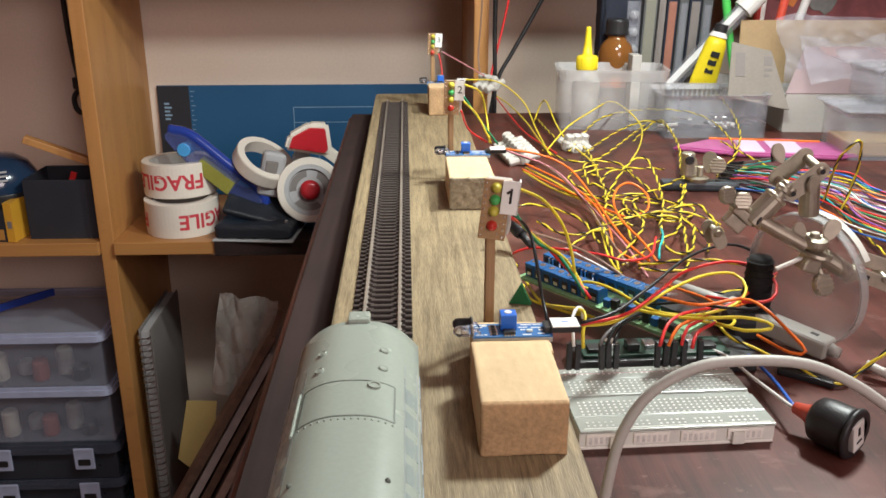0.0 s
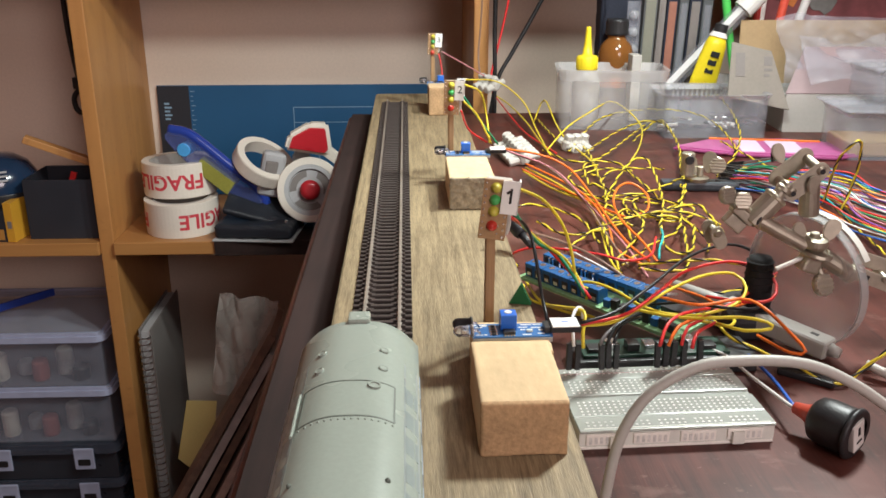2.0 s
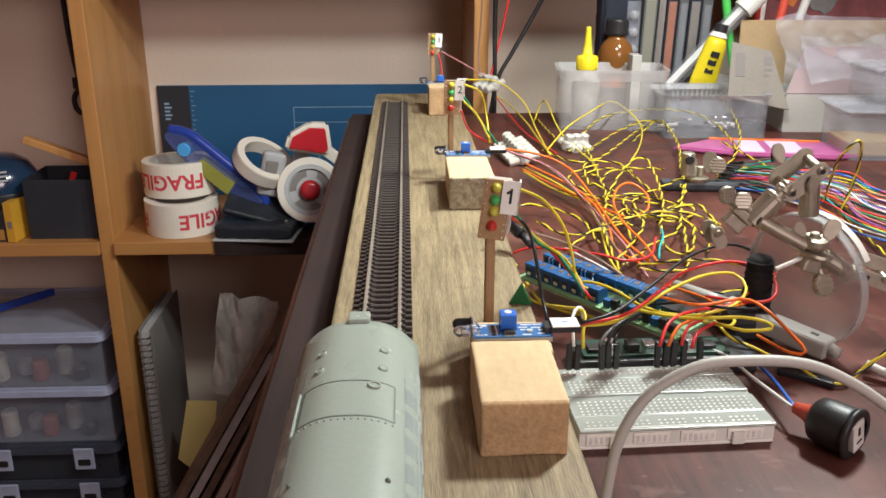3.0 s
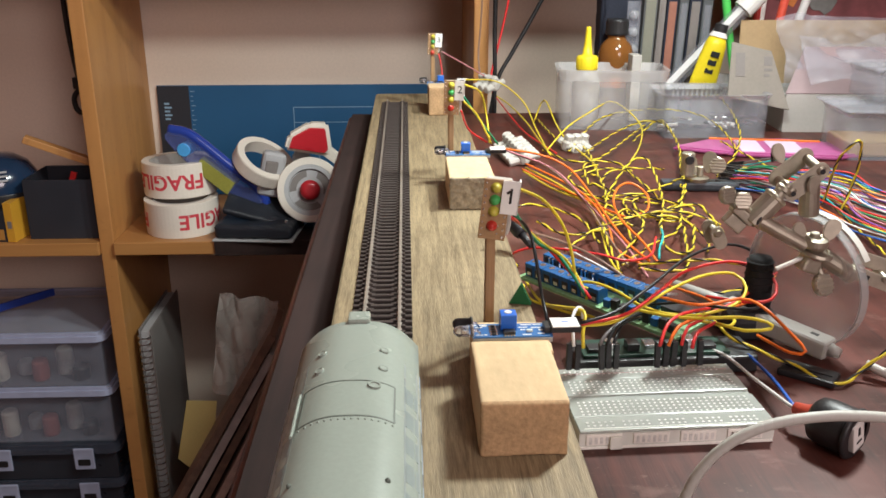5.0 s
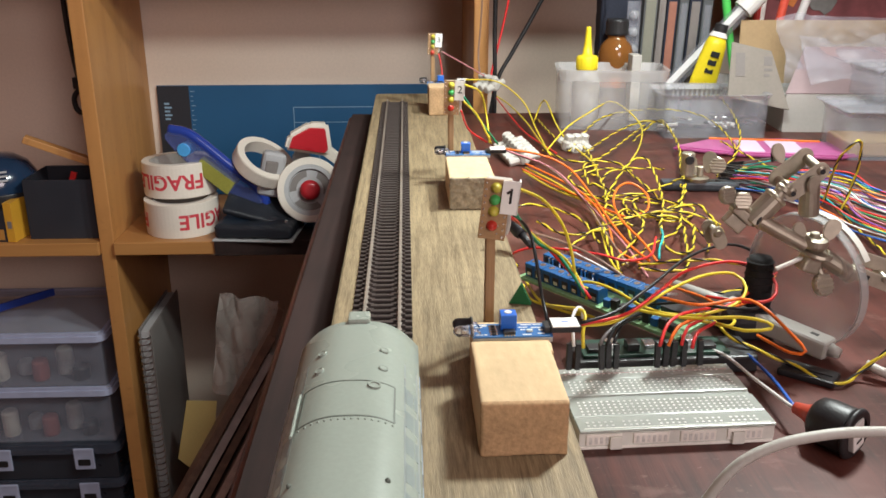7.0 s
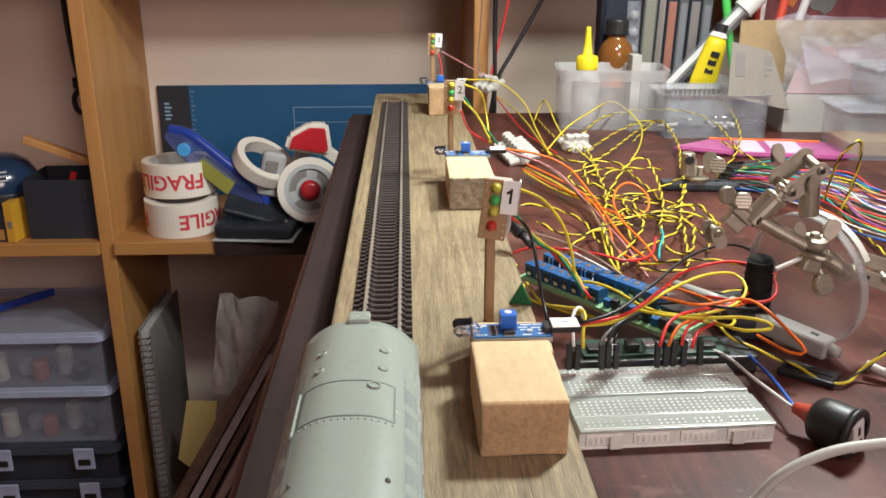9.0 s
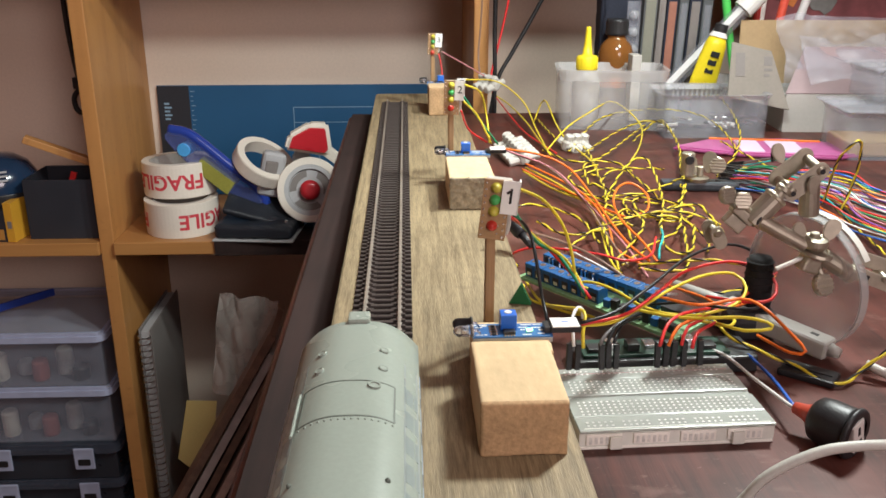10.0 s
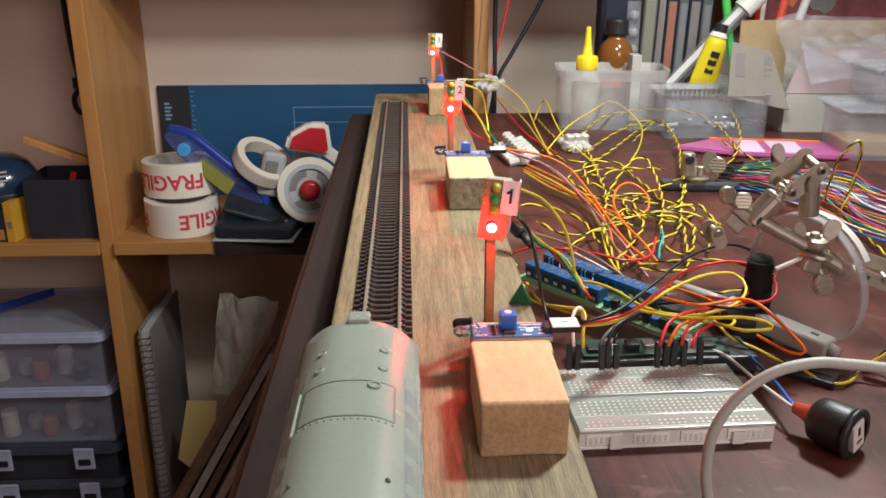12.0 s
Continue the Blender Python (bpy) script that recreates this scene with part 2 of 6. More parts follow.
def letters(name, text, size, material, parent, m, label="", depth=0.0002):
    data = bpy.data.curves.new(name, "FONT")
    data.body, data.size, data.extrude, data.offset = text, size, depth, size * (0.006 if size < 0.02 else 0.022)
    data.align_x, data.align_y = "CENTER", "CENTER"
    tmp = new(name, data)
    me = bpy.data.meshes.new_from_object(tmp.evaluated_get(bpy.context.evaluated_depsgraph_get()))
    bpy.data.objects.remove(tmp)
    me.materials.clear()
    me.materials.append(material)
    ob = new(name, me)
    if parent:
        ob.parent = parent
    ob.matrix_local = m
    return tagged(ob, label)


I4 = Matrix.Identity(4)

# ---- structure ----
FLOOR_Z = -0.76


def room():
    x0, x1, y0, y1, z1 = -1.9, 1.7, -1.9, 1.425, 1.75
    single("floor", box(x0, x1, y0, y1, FLOOR_Z - 0.05, FLOOR_Z), M["carpet"], I4, "dark brown carpeted floor of the small workroom", "floor", kind="structure")
    single("ceiling", box(x0, x1, y0, y1, z1, z1 + 0.05), M["plaster"], I4, "added pinkish ceiling closing the unseen room, tints the bounce light", "ceiling", kind="structure")
    for name, b in (("wall_north", (x0 - 0.1, x1 + 0.1, y1, y1 + 0.1)), ("wall_south", (x0 - 0.1, x1 + 0.1, y0 - 0.1, y0)),
                    ("wall_west", (x0 - 0.1, x0, y0, y1)), ("wall_east", (x1, x1 + 0.1, y0, y1))):
        single(name, box(*b, FLOOR_Z - 0.05, z1 + 0.05), M["plaster"], I4, "added pinkish wall closing the unseen room, tints the bounce light", "wall", kind="structure")


def desk():
    d = thing("desk", pose(0, 0, FLOOR_Z), "dark red-brown mahogany desk with a moulded edge and worn top", "desk")
    h = -FLOOR_Z
    part("desktop", box(-0.0665, 0.98, -0.12, 1.064, h - 0.022, h, 0.002), M["mahogany"], d)
    # Thin strip darkened by colour to stand for the track board's shade.
    part("shade_strip", box(-0.0662, -0.0390, -0.118, 1.060, h + 0.0001, h + 0.0006, 0.0002), M["shade_wood"], d, "darkened strip along the desk's edge, the board's shade painted in")
    prof = [(-0.0667, -0.0012), (-0.0672, -0.0035), (-0.0695, -0.0040), (-0.0712, -0.0062), (-0.0718, -0.0090), (-0.0700, -0.0120), (-0.0690, -0.0200), (-0.0667, -0.0215)]
    bm = bmesh.new()
    a = [bm.verts.new((x, -0.12, h + z)) for x, z in prof]
    b = [bm.verts.new((x, 1.064, h + z)) for x, z in prof]
    for i in range(len(prof)):
        j = (i + 1) % len(prof)
        bm.faces.new((a[i], a[j], b[j], b[i]))
    bm.faces.new(a[::-1])
    bm.faces.new(b)
    bmesh.ops.recalc_face_normals(bm, faces=bm.faces[:])
    part("edge_moulding", bm, M["mahogany"], d, "worn ogee edge moulding")
    for x in (0.30, 0.92):
        part("side_panel", box(x, x + 0.022, -0.06, 1.0, 0, h - 0.023, 0.002), M["mahogany"], d)
    part("back_panel", box(0.323, 0.919, 0.96, 0.975, 0.1, h - 0.023, 0.001), M["mahogany"], d)


BACK, FRONT = 1.395, 1.15


def bookcase():
    b = thing("bookcase", pose(0, 0, FLOOR_Z), "tall orange-stained pine bookcase with a cream painted back", "bookcase")
    h = -FLOOR_Z
    for x in (-0.955, -0.4245, 0.0878, 0.70):
        part("upright", box(x, x + 0.0195, FRONT, BACK, 0, h + 0.75, 0.0015), M["pine"], b)
    part("back", box(-0.955, 0.72, BACK + 0.001, BACK + 0.007, 0, h + 0.75), M["panel"], b, "cream painted back panel")
    for x0, x1 in ((-0.9353, -0.4247), (-0.4048, 0.0876), (0.1075, 0.6998)):
        for z in (-0.70, -0.208, 0.176, 0.55):
            part("shelf", box(x0, x1, FRONT - (0.006 if z == -0.208 else 0), BACK, h + z, h + z + 0.0185, 0.0015), M["pine_shelf"], b)


room()
desk()
bookcase()


def baseboard():
    single("track_board", plate([(-0.0385, -0.16), (0.0627, -0.16)] + [(0.0567 + 0.006 * math.cos(a), 1.087 + 0.006 * math.sin(a)) for a in np.linspace(0, 1.57, 5)] + [(-0.0305 + 0.008 * math.cos(a), 1.085 + 0.008 * math.sin(a)) for a in np.linspace(1.57, 3.14, 6)], 0, 0.020, 0.0010), M["oak"], I4, "long oak-veneered board carrying a model railway track", "board")


baseboard()

# ---- track ----
TX, ZB = -0.0138, 0.020


def track():
    t = thing("railway_track", pose(TX, 0, ZB), "straight model railway track, dark plastic sleepers and nickel rails", "track")
    for x in (-0.0087, 0.0087):
        bm = bmesh.new()
        prof = [(-0.0014, 0.0016), (0.0014, 0.0016), (0.0014, 0.0020), (0.00035, 0.0023), (0.00035, 0.0034), (0.0008, 0.0037), (0.0008, 0.0044), (0.0005, 0.0047), (-0.0005, 0.0047), (-0.0008, 0.0044), (-0.0008, 0.0037), (-0.00035, 0.0034), (-0.00035, 0.0023), (-0.0014, 0.0020)]
        a = [bm.verts.new((x + u, -0.14, z)) for u, z in prof]
        b = [bm.verts.new((x + u, 1.024, z)) for u, z in prof]
        for i in range(len(prof)):
            j = (i + 1) % len(prof)
            bm.faces.new((a[i], a[j], b[j], b[i]))
        bm.faces.new(a[::-1])
        bm.faces.new(b)
        bmesh.ops.recalc_face_normals(bm, faces=bm.faces[:])
        part("rail", bm, M["rail"], t, "dull nickel-silver rail")
    bm = box(-0.0150, 0.0150, -0.0014, 0.0014, 0, 0.0021, 0.0003, 1)
    for x in (-0.0087, 0.0087):
        for s in (-1, 1):
            box(x + s * 0.0019 - 0.0010, x + s * 0.0019 + 0.0010, -0.0012, 0.0012, 0.0020, 0.0030, bm=bm)
    first = part("sleeper", bm, M["sleeper"], t)
    first.location.y = 1.018
    y = 1.018 - 0.0069
    while y > -0.135:
        ob = new("sleeper", first.data)
        ob.parent = t
        ob.location.y = y
        ob.rotation_euler.z = random.uniform(-0.006, 0.006)
        y -= 0.0069
    part("track_sheet", box(-0.0151, 0.0151, -0.140, 1.022, 0.0, 0.0006), M["bed"], t, "thin black sheet beneath the sleepers")
    for s in (-0.0052, 0.0052):
        part("web", box(s - 0.0009, s + 0.0009, -0.135, 1.018, 0, 0.0010), M["sleeper"], t)


track()

# ---- locomotive ----
M["loco_glass"] = surface("side_window_tint", (0.30, 0.36, 0.42), 0.15, vary=0.08, bump=0.0)


def locomotive():
    cx, front, back = -0.0165, 0.2660, 0.030
    l = thing("model_locomotive", pose(cx, 0, 0.0247), "grey-green roofed model diesel locomotive standing on the track", "model train")
    half, top, eave = 0.0192, 0.0533, 0.0435

    def section(y, grow=1.0, drop=0.0):
        pts = []
        for i in range(21):
            a = -1 + 2 * i / 20
            x = math.copysign(abs(a) ** 0.92, a) * half * grow
            z = top - drop - (top - eave) * abs(a) ** 2.5
            pts.append((x, y, z))
        return [(-half * grow, y, eave - 0.004 - drop)] + pts + [(half * grow, y, eave - 0.004 - drop)]

    bm = bmesh.new()
    stations = [(front + 0.0006, 0.93, 0.0016), (front, 0.975, 0.0006), (front - 0.0012, 1.0, 0.0)]
    n = 40
    stations += [(front - 0.0012 - (front - back) * i / n, 1.0, 0.0) for i in range(1, n + 1)]
    rings = [[bm.verts.new(p) for p in section(*s)] for s in stations]
    for a, b in zip(rings, rings[1:]):
        for i in range(len(a) - 1):
            bm.faces.new((a[i], a[i + 1], b[i + 1], b[i]))
    bm.faces.new(rings[0])
    bm.faces.new(rings[-1][::-1])
    bmesh.ops.recalc_face_normals(bm, faces=bm.faces[:])
    part("roof", bm, M["loco"], l, "grey-green moulded roof", smooth=True)

    def roof_z(x):
        a = min(1.0, (abs(x) / half)) ** (1 / 0.92)
        return top - (top - eave) * a ** 2.5

    def ribbon(path, w, h):
        """A raised or sunk strip lying on the roof along a path of x, y."""
        b2 = bmesh.new()
        rows = []
        for i, (x, y) in enumerate(path):
            q0, q1 = Vector(path[max(i - 1, 0)]), Vector(path[min(i + 1, len(path) - 1)])
            d = (q1 - q0).normalized()
            s = Vector((-d.y, d.x)) * w / 2
            rows.append([b2.verts.new((x - s.x, y - s.y, roof_z(x - s.x) - 0.0002)), b2.verts.new((x - s.x, y - s.y, roof_z(x - s.x) + h)),
                         b2.verts.new((x + s.x, y + s.y, roof_z(x + s.x) + h)), b2.verts.new((x + s.x, y + s.y, roof_z(x + s.x) - 0.0002))])
        for a, b in zip(rows, rows[1:]):
            for k in range(3):
                b2.faces.new((a[k], a[k + 1], b[k + 1], b[k]))
        b2.faces.new(rows[0])
        b2.faces.new(rows[-1][::-1])
        bmesh.ops.recalc_face_normals(b2, faces=b2.faces[:])
        return b2

    x0, x1, y0, y1 = -0.0138, 0.0120, 0.2035, 0.2232
    across = [x0 + (x1 - x0) * i / 16 for i in range(17)]
    part("hatch_seam", ribbon([(x, y1) for x in across], 0.0005, 0.00012), M["loco_line"], l)
    part("hatch_seam", ribbon([(x, y0) for x in across], 0.0006, 0.00012), M["loco_line"], l)
    for x in (x0, x1):
        part("hatch_seam", ribbon([(x, y0 + (y1 - y0) * i / 6) for i in range(7)], 0.0005, 0.00012), M["loco_line"], l)
    part("hand_rail", tube([Vector((x0 - 0.0012, 0.1995 + 0.0225 * i / 8, roof_z(x0 - 0.0012) + 0.0011)) for i in range(9)], 0.00045), M["loco"], l)
    for i in range(15):
        x = x0 + 0.0005 + (x1 - x0 - 0.001) * i / 14
        b2 = turned(lathe([(0.00045, -0.0002), (0.0004, 0.0001), (0.0002, 0.00028), (0, 0.00032)], 6), pose(x, 0.2018, roof_z(x)))
        part("rivet", b2, M["loco"], l)
    for x, y in ((-0.0105, 0.2440), (0.0085, 0.2440), (-0.0104, 0.2325), (0.0084, 0.2320)):
        tilt = -math.degrees(math.atan2(roof_z(x + 0.001) - roof_z(x - 0.001), 0.002))
        b2 = turned(lathe([(0.0015, -0.0004), (0.0015, 0.0003), (0.0012, 0.00055), (0.0009, 0.0004), (0, 0.0004)], 16), pose(x, y, roof_z(x), 0, tilt, 0))
        part("vent", b2, M["loco"], l, "small round roof vent", smooth=False)
    b2 = turned(lathe([(0.0019, -0.0003), (0.0019, 0.0004), (0.0014, 0.0004), (0.0013, 0.0001), (0, 0.0001)], 18), pose(0.0062, 0.2205, roof_z(0.0062) + 0.0002, 0, 9, 0))
    part("exhaust_port", b2, M["loco"], l, "round exhaust port")
    for x in (-0.0125, 0.0108):
        b2 = turned(lathe([(0.0007, -0.0003), (0.0006, 0.0005), (0.0003, 0.0008), (0, 0.0008)], 10), pose(x, 0.1762, roof_z(x)))
        part("lifting_eye", b2, M["loco_line"], l)
    part("roof_vent_box", box(-0.0038, 0.0034, front - 0.003, front + 0.0042, top - 0.004, top + 0.0014, 0.0008), M["loco"], l, "square nose vent on the roof end")
    for s in (-1, 1):
        part("side_band", ribbon([(s * 0.0166, back + 0.004 + (front - back - 0.028) * k / 30) for k in range(31)], 0.0040, 0.00006), M["loco_band"], l, "pale blue-grey band along the roof's shoulder")
        for i in range(15):
            y = 0.2270 - 0.0128 * i
            part("side_window", ribbon([(s * 0.0167, y - 0.0085 + 0.0085 * k / 3) for k in range(4)], 0.0032, 0.00011), M["loco_side"], l, "blue-grey window panel on the roof's shoulder")
    # the body below the eaves, with side windows, underframe and wheels
    w = half - 0.0002
    part("body", box(-w, w, back + 0.001, front - 0.0002, 0.010, eave - 0.0035, 0.0012), M["loco_side"], l, "blue-grey body side")
    for s in (-1, 1):
        for i in range(11):
            y = front - 0.012 - 0.0205 * i
            part("side_grille", box(s * w - 0.0006, s * w + 0.0006, y - 0.0145, y, eave - 0.0145, eave - 0.0055, 0.0003), M["loco_glass"], l)
    part("underframe", box(-0.013, 0.013, back + 0.004, front - 0.006, 0.003, 0.0102, 0.001), M["dark"], l)
    for y in (0.065, 0.098, 0.205, 0.238):
        for s in (-1, 1):
            wheel = turned(lathe([(0, -0.0012), (0.0065, -0.0012), (0.0065, -0.0002), (0.0058, 0.0), (0.0058, 0.0014), (0, 0.0014)], 20), pose(s * 0.0083, y, 0.0058, 0, 90 * s, 0))
            part("wheel", wheel, M["rail"], l)
    buffer_beam = box(-0.016, 0.016, front - 0.001, front + 0.0012, 0.008, 0.014, 0.0004)
    part("buffer_beam", buffer_beam, M["dark"], l)
    for s in (-1, 1):
        part("buffer", turned(rod(0.0022, 0, 0.004, 12, 0.0004), pose(s * 0.0115, front + 0.001, 0.0112, -90, 0, 0)), M["dark"], l)


locomotive()

# ---- wooden blocks, sensors and signals along the board ----
M["pcb_blue"] = surface("sensor_pcb_blue", (0.035, 0.14, 0.36), 0.35, grain=900, vary=0.2, bump=0.1)
M["disp_edge"] = surface("board_edge_grey", (0.36, 0.36, 0.34), 0.5, vary=0.1)
M["pot_blue"] = surface("trimmer_blue", (0.02, 0.13, 0.55), 0.35, vary=0.08, bump=0.05)
M["solder"] = surface("solder", (0.70, 0.70, 0.72), 0.25, 1.0, grain=1500, vary=0.15)
M["clear"] = surface("clear_resin", (0.95, 0.96, 1.0), 0.06, clear=0.92, vary=0.02, bump=0.0)
M["paper"] = surface("white_paper", (0.80, 0.79, 0.76), 0.8, grain=600, vary=0.04, bump=0.1)
M["ink"] = surface("black_ink", (0.015, 0.015, 0.015), 0.7, vary=0.1, bump=0.0)
M["perf"] = surface("perfboard", (0.36, 0.22, 0.11), 0.45, grain=800, vary=0.2, bump=0.15)
M["stick"] = wood("stick_wood", (0.40, 0.24, 0.11), (0.25, 0.14, 0.06), 2, 2.0, 0.6, 0, 0.3)
M["hot_glue"] = surface("hot_glue", (0.47, 0.45, 0.41), 0.3, grain=200, vary=0.08, bump=0.6, patch=120)
M["led_yellow"] = surface("led_yellow_off", (0.52, 0.46, 0.06), 0.18, vary=0.1, bump=0.0, coat=0.5)
M["led_green"] = surface("led_green_off", (0.06, 0.36, 0.09), 0.18, vary=0.1, bump=0.0, coat=0.5)
M["led_red"] = surface("led_red_off", (0.48, 0.03, 0.02), 0.18, vary=0.1, bump=0.0, coat=0.5)
M["glow_green"] = glow("led_green_lit", (0.0010, 1.0, 0.011), 2600.0)
M["glow_amber"] = glow("led_amber_lit", (1.0, 0.07, 0.0012), 1100.0)
M["glow_red"] = glow("led_red_lit", (1.0, 0.0012, 0.0012), 2100.0)
M["glow_small"] = glow("indicator_lit", (0.35, 1.0, 0.35), 6.0)
M["led_white"] = surface("indicator_off", (0.62, 0.66, 0.60), 0.3, vary=0.05, bump=0.0)
BEADS = {"green": [], "amber": [], "red": []}
INDICATORS = []


def rough_block(x0, x1, y0, y1, z0, z1, bevel, seed):
    """A hand-sawn block: softly worn edges and slightly uneven faces."""
    bm = bmesh.new()
    bmesh.ops.create_cube(bm, size=1.0)
    bmesh.ops.subdivide_edges(bm, edges=bm.edges[:], cuts=26, use_grid_fill=True)
    sx, sy, sz = x1 - x0, y1 - y0, z1 - z0
    for v in bm.verts:
        p = Vector((v.co.x * sx, v.co.y * sy, v.co.z * sz))
        h = Vector((sx / 2, sy / 2, sz / 2))
        r = bevel * (0.75 + 0.45 * noise.noise(p * 90 + Vector((seed, 0, 0))) + 0.7 * abs(noise.noise(p * 420 + Vector((seed, 3, 0)))))
        inner = Vector([max(-a + r, min(a - r, c)) for c, a in zip(p, h)])
        d = p - inner
        if d.length > 1e-9:
            p = inner + d.normalized() * r
        k = noise.noise(p * 380 + Vector((0, seed, 0))) * 0.00016 + noise.noise(p * 60 + Vector((0, 0, seed))) * 0.00016
        p += Vector([c / a for c, a in zip(p, h)]) * k
        v.co = p + Vector(((x0 + x1) / 2, (y0 + y1) / 2, (z0 + z1) / 2))
    return bm


def wooden_block(x0, x1, y0, y1, h, label, seed, face="end_grain"):
    """A block with a paler planed body and coarse end grain towards its front."""
    bm = rough_block(x0, x1, y0, y1, 0, h, 0.0011, seed)
    me = bpy.data.meshes.new("wooden_block")
    if face == "end_grey":
        for v in bm.verts:
            if v.co.y < y0 + 0.0008:
                v.co.y += 0.0005 * noise.noise(v.co * 300) + 0.0003 * noise.noise(v.co * 620)
    for f in bm.faces:
        c = f.calc_center_median()
        f.material_index = 1 if c.y < y0 + 0.0012 else 0
        f.smooth = True
    bm.to_mesh(me)
    bm.free()
    me.materials.append(M["pale_wood"])
    me.materials.append(M[face])
    ob = new("wooden_block", me)
    ob.location.z = ZB
    return tagged(ob, label, "block", "blocks along the track")


def sensor(x, y, z, tilt, label):
    """Infrared sensor module: x, y is the near left corner of its board, z its underside."""
    s = thing("infrared_sensor", pose(x, y, z, 0, 0, tilt), label, "sensor module", "sensors along the track")
    part("circuit_board", box(0, 0.0345, 0, 0.0135, 0, 0.0015, 0.0002), M["pcb_blue"], s, "blue circuit board")
    part("solder_edge", box(0.0002, 0.0343, -0.00025, 0.0002, -0.0012, 0.0008), M["disp_edge"], s)
    p = part("trimmer", box(0.0125, 0.0195, 0.0055, 0.0125, 0.0015, 0.0088, 0.0004), M["pot_blue"], s, "square blue trimmer")
    part("trimmer_screw", turned(rod(0.0016, 0, 0.0004, 14), pose(0.016, 0.009, 0.0088)), M["white"], p)
    part("chip", box(0.0135, 0.0185, 0.0012, 0.0048, 0.0016, 0.0031, 0.0002), M["dark"], s)
    for i in range(4):
        for yy in (0.0008, 0.0050):
            part("chip_leg", box(0.0139 + i * 0.00127, 0.0143 + i * 0.00127, yy - 0.0006, yy + 0.0003, 0.0015, 0.0022), M["solder"], s)
    for i in range(4):
        part("resistor", box(0.0085, 0.0102, 0.0012 + 0.0027 * i, 0.0028 + 0.0027 * i, 0.0015, 0.0023, 0.0001), M["dark"], s)
        for xx in (0.0080, 0.0104):
            part("solder_pad", box(xx - 0.0005, xx + 0.0005, 0.0011 + 0.0027 * i, 0.0029 + 0.0027 * i, 0.0014, 0.0018), M["solder"], s)
    for i, (xx, yy, w) in enumerate(((0.0015, 0.0015, 0.003), (0.0015, 0.0052, 0.0022), (0.0018, 0.0092, 0.003), (0.0215, 0.0012, 0.004), (0.0218, 0.0112, 0.005), (0.0272, 0.0115, 0.0035), (0.0212, 0.0062, 0.0022), (0.0050, 0.0016, 0.0014), (0.0206, 0.0086, 0.0040), (0.0262, 0.0082, 0.0044), (0.0282, 0.0022, 0.0030), (0.0046, 0.0105, 0.0022), (0.0010, 0.0116, 0.0060), (0.0290, 0.0056, 0.0020))):
        part("printed_mark", box(xx, xx + w, yy, yy + 0.0009, 0.0014, 0.0016), M["white"], s)
    for xx in (0.0237,):
        ind = part("indicator", box(xx, xx + 0.0026, 0.0040, 0.0056, 0.0015, 0.0024, 0.0001), M["led_white"], s, "small status indicator")
        INDICATORS.append(part("indicator_chip", box(-0.0013, 0.0013, -0.0008, 0.0008, -0.0004, 0.0004), M["glow_small"], s))
        # Added dark box that hides the glowing chip below the board.
        part("chip_housing", box(xx - 0.0006, xx + 0.0032, 0.0030, 0.0066, -0.0028, -0.0002), M["dark"], s)
    # two infrared diodes reaching out over the track
    for yy, zz, m, lab in ((0.0025, 0.0034, M["clear"], "clear infrared emitter"), (0.0085, 0.0042, M["dark"], "black infrared receiver")):
        body = lathe([(0, 0), (0.0029, 0), (0.0029, 0.0010), (0.0025, 0.0011), (0.0025, 0.0062), (0.0021, 0.0076), (0.0012, 0.0085), (0, 0.0087)], 16)
        d = part("diode", turned(body, pose(0.0004, yy, zz, 0, -90, 2)), m, s, lab, smooth=True)
        for k in (-0.0008, 0.0008):
            part("lead", tube(smooth_path([(0.0, yy + k, zz), (0.002, yy + k, zz), (0.0035, yy + k, 0.0018)], 0.001), 0.0003, 6), M["solder"], d)
        if m is M["clear"]:
            part("anvil", box(-0.0050, -0.0015, yy - 0.0009, yy + 0.0009, zz - 0.0008, zz + 0.0006, 0.0002), M["solder"], d)
    for i in range(3):
        part("header_pin", box(0.0318, 0.0322 + 0.006, 0.0035 + 0.00254 * i, 0.0041 + 0.00254 * i, 0.0028, 0.0034), M["solder"], s)
    part("header", box(0.0312, 0.0336, 0.0024, 0.0100, 0.0015, 0.0042, 0.0002), M["dark"], s)
    plug = part("plug", box(0.0338, 0.0470, 0.0022, 0.0102, 0.0016, 0.0044, 0.0003), M["dark"], s, "black three-way plug")
    part("paper_wrap", box(0.0345, 0.0462, 0.0014, 0.0110, 0.0044, 0.0050, 0.0002), M["paper"], plug, "white paper label wrap")
    part("written_mark", box(0.0390, 0.0420, 0.0058, 0.0066, 0.0049, 0.00515, 0.00005), M["pot_blue"], plug)
    return s


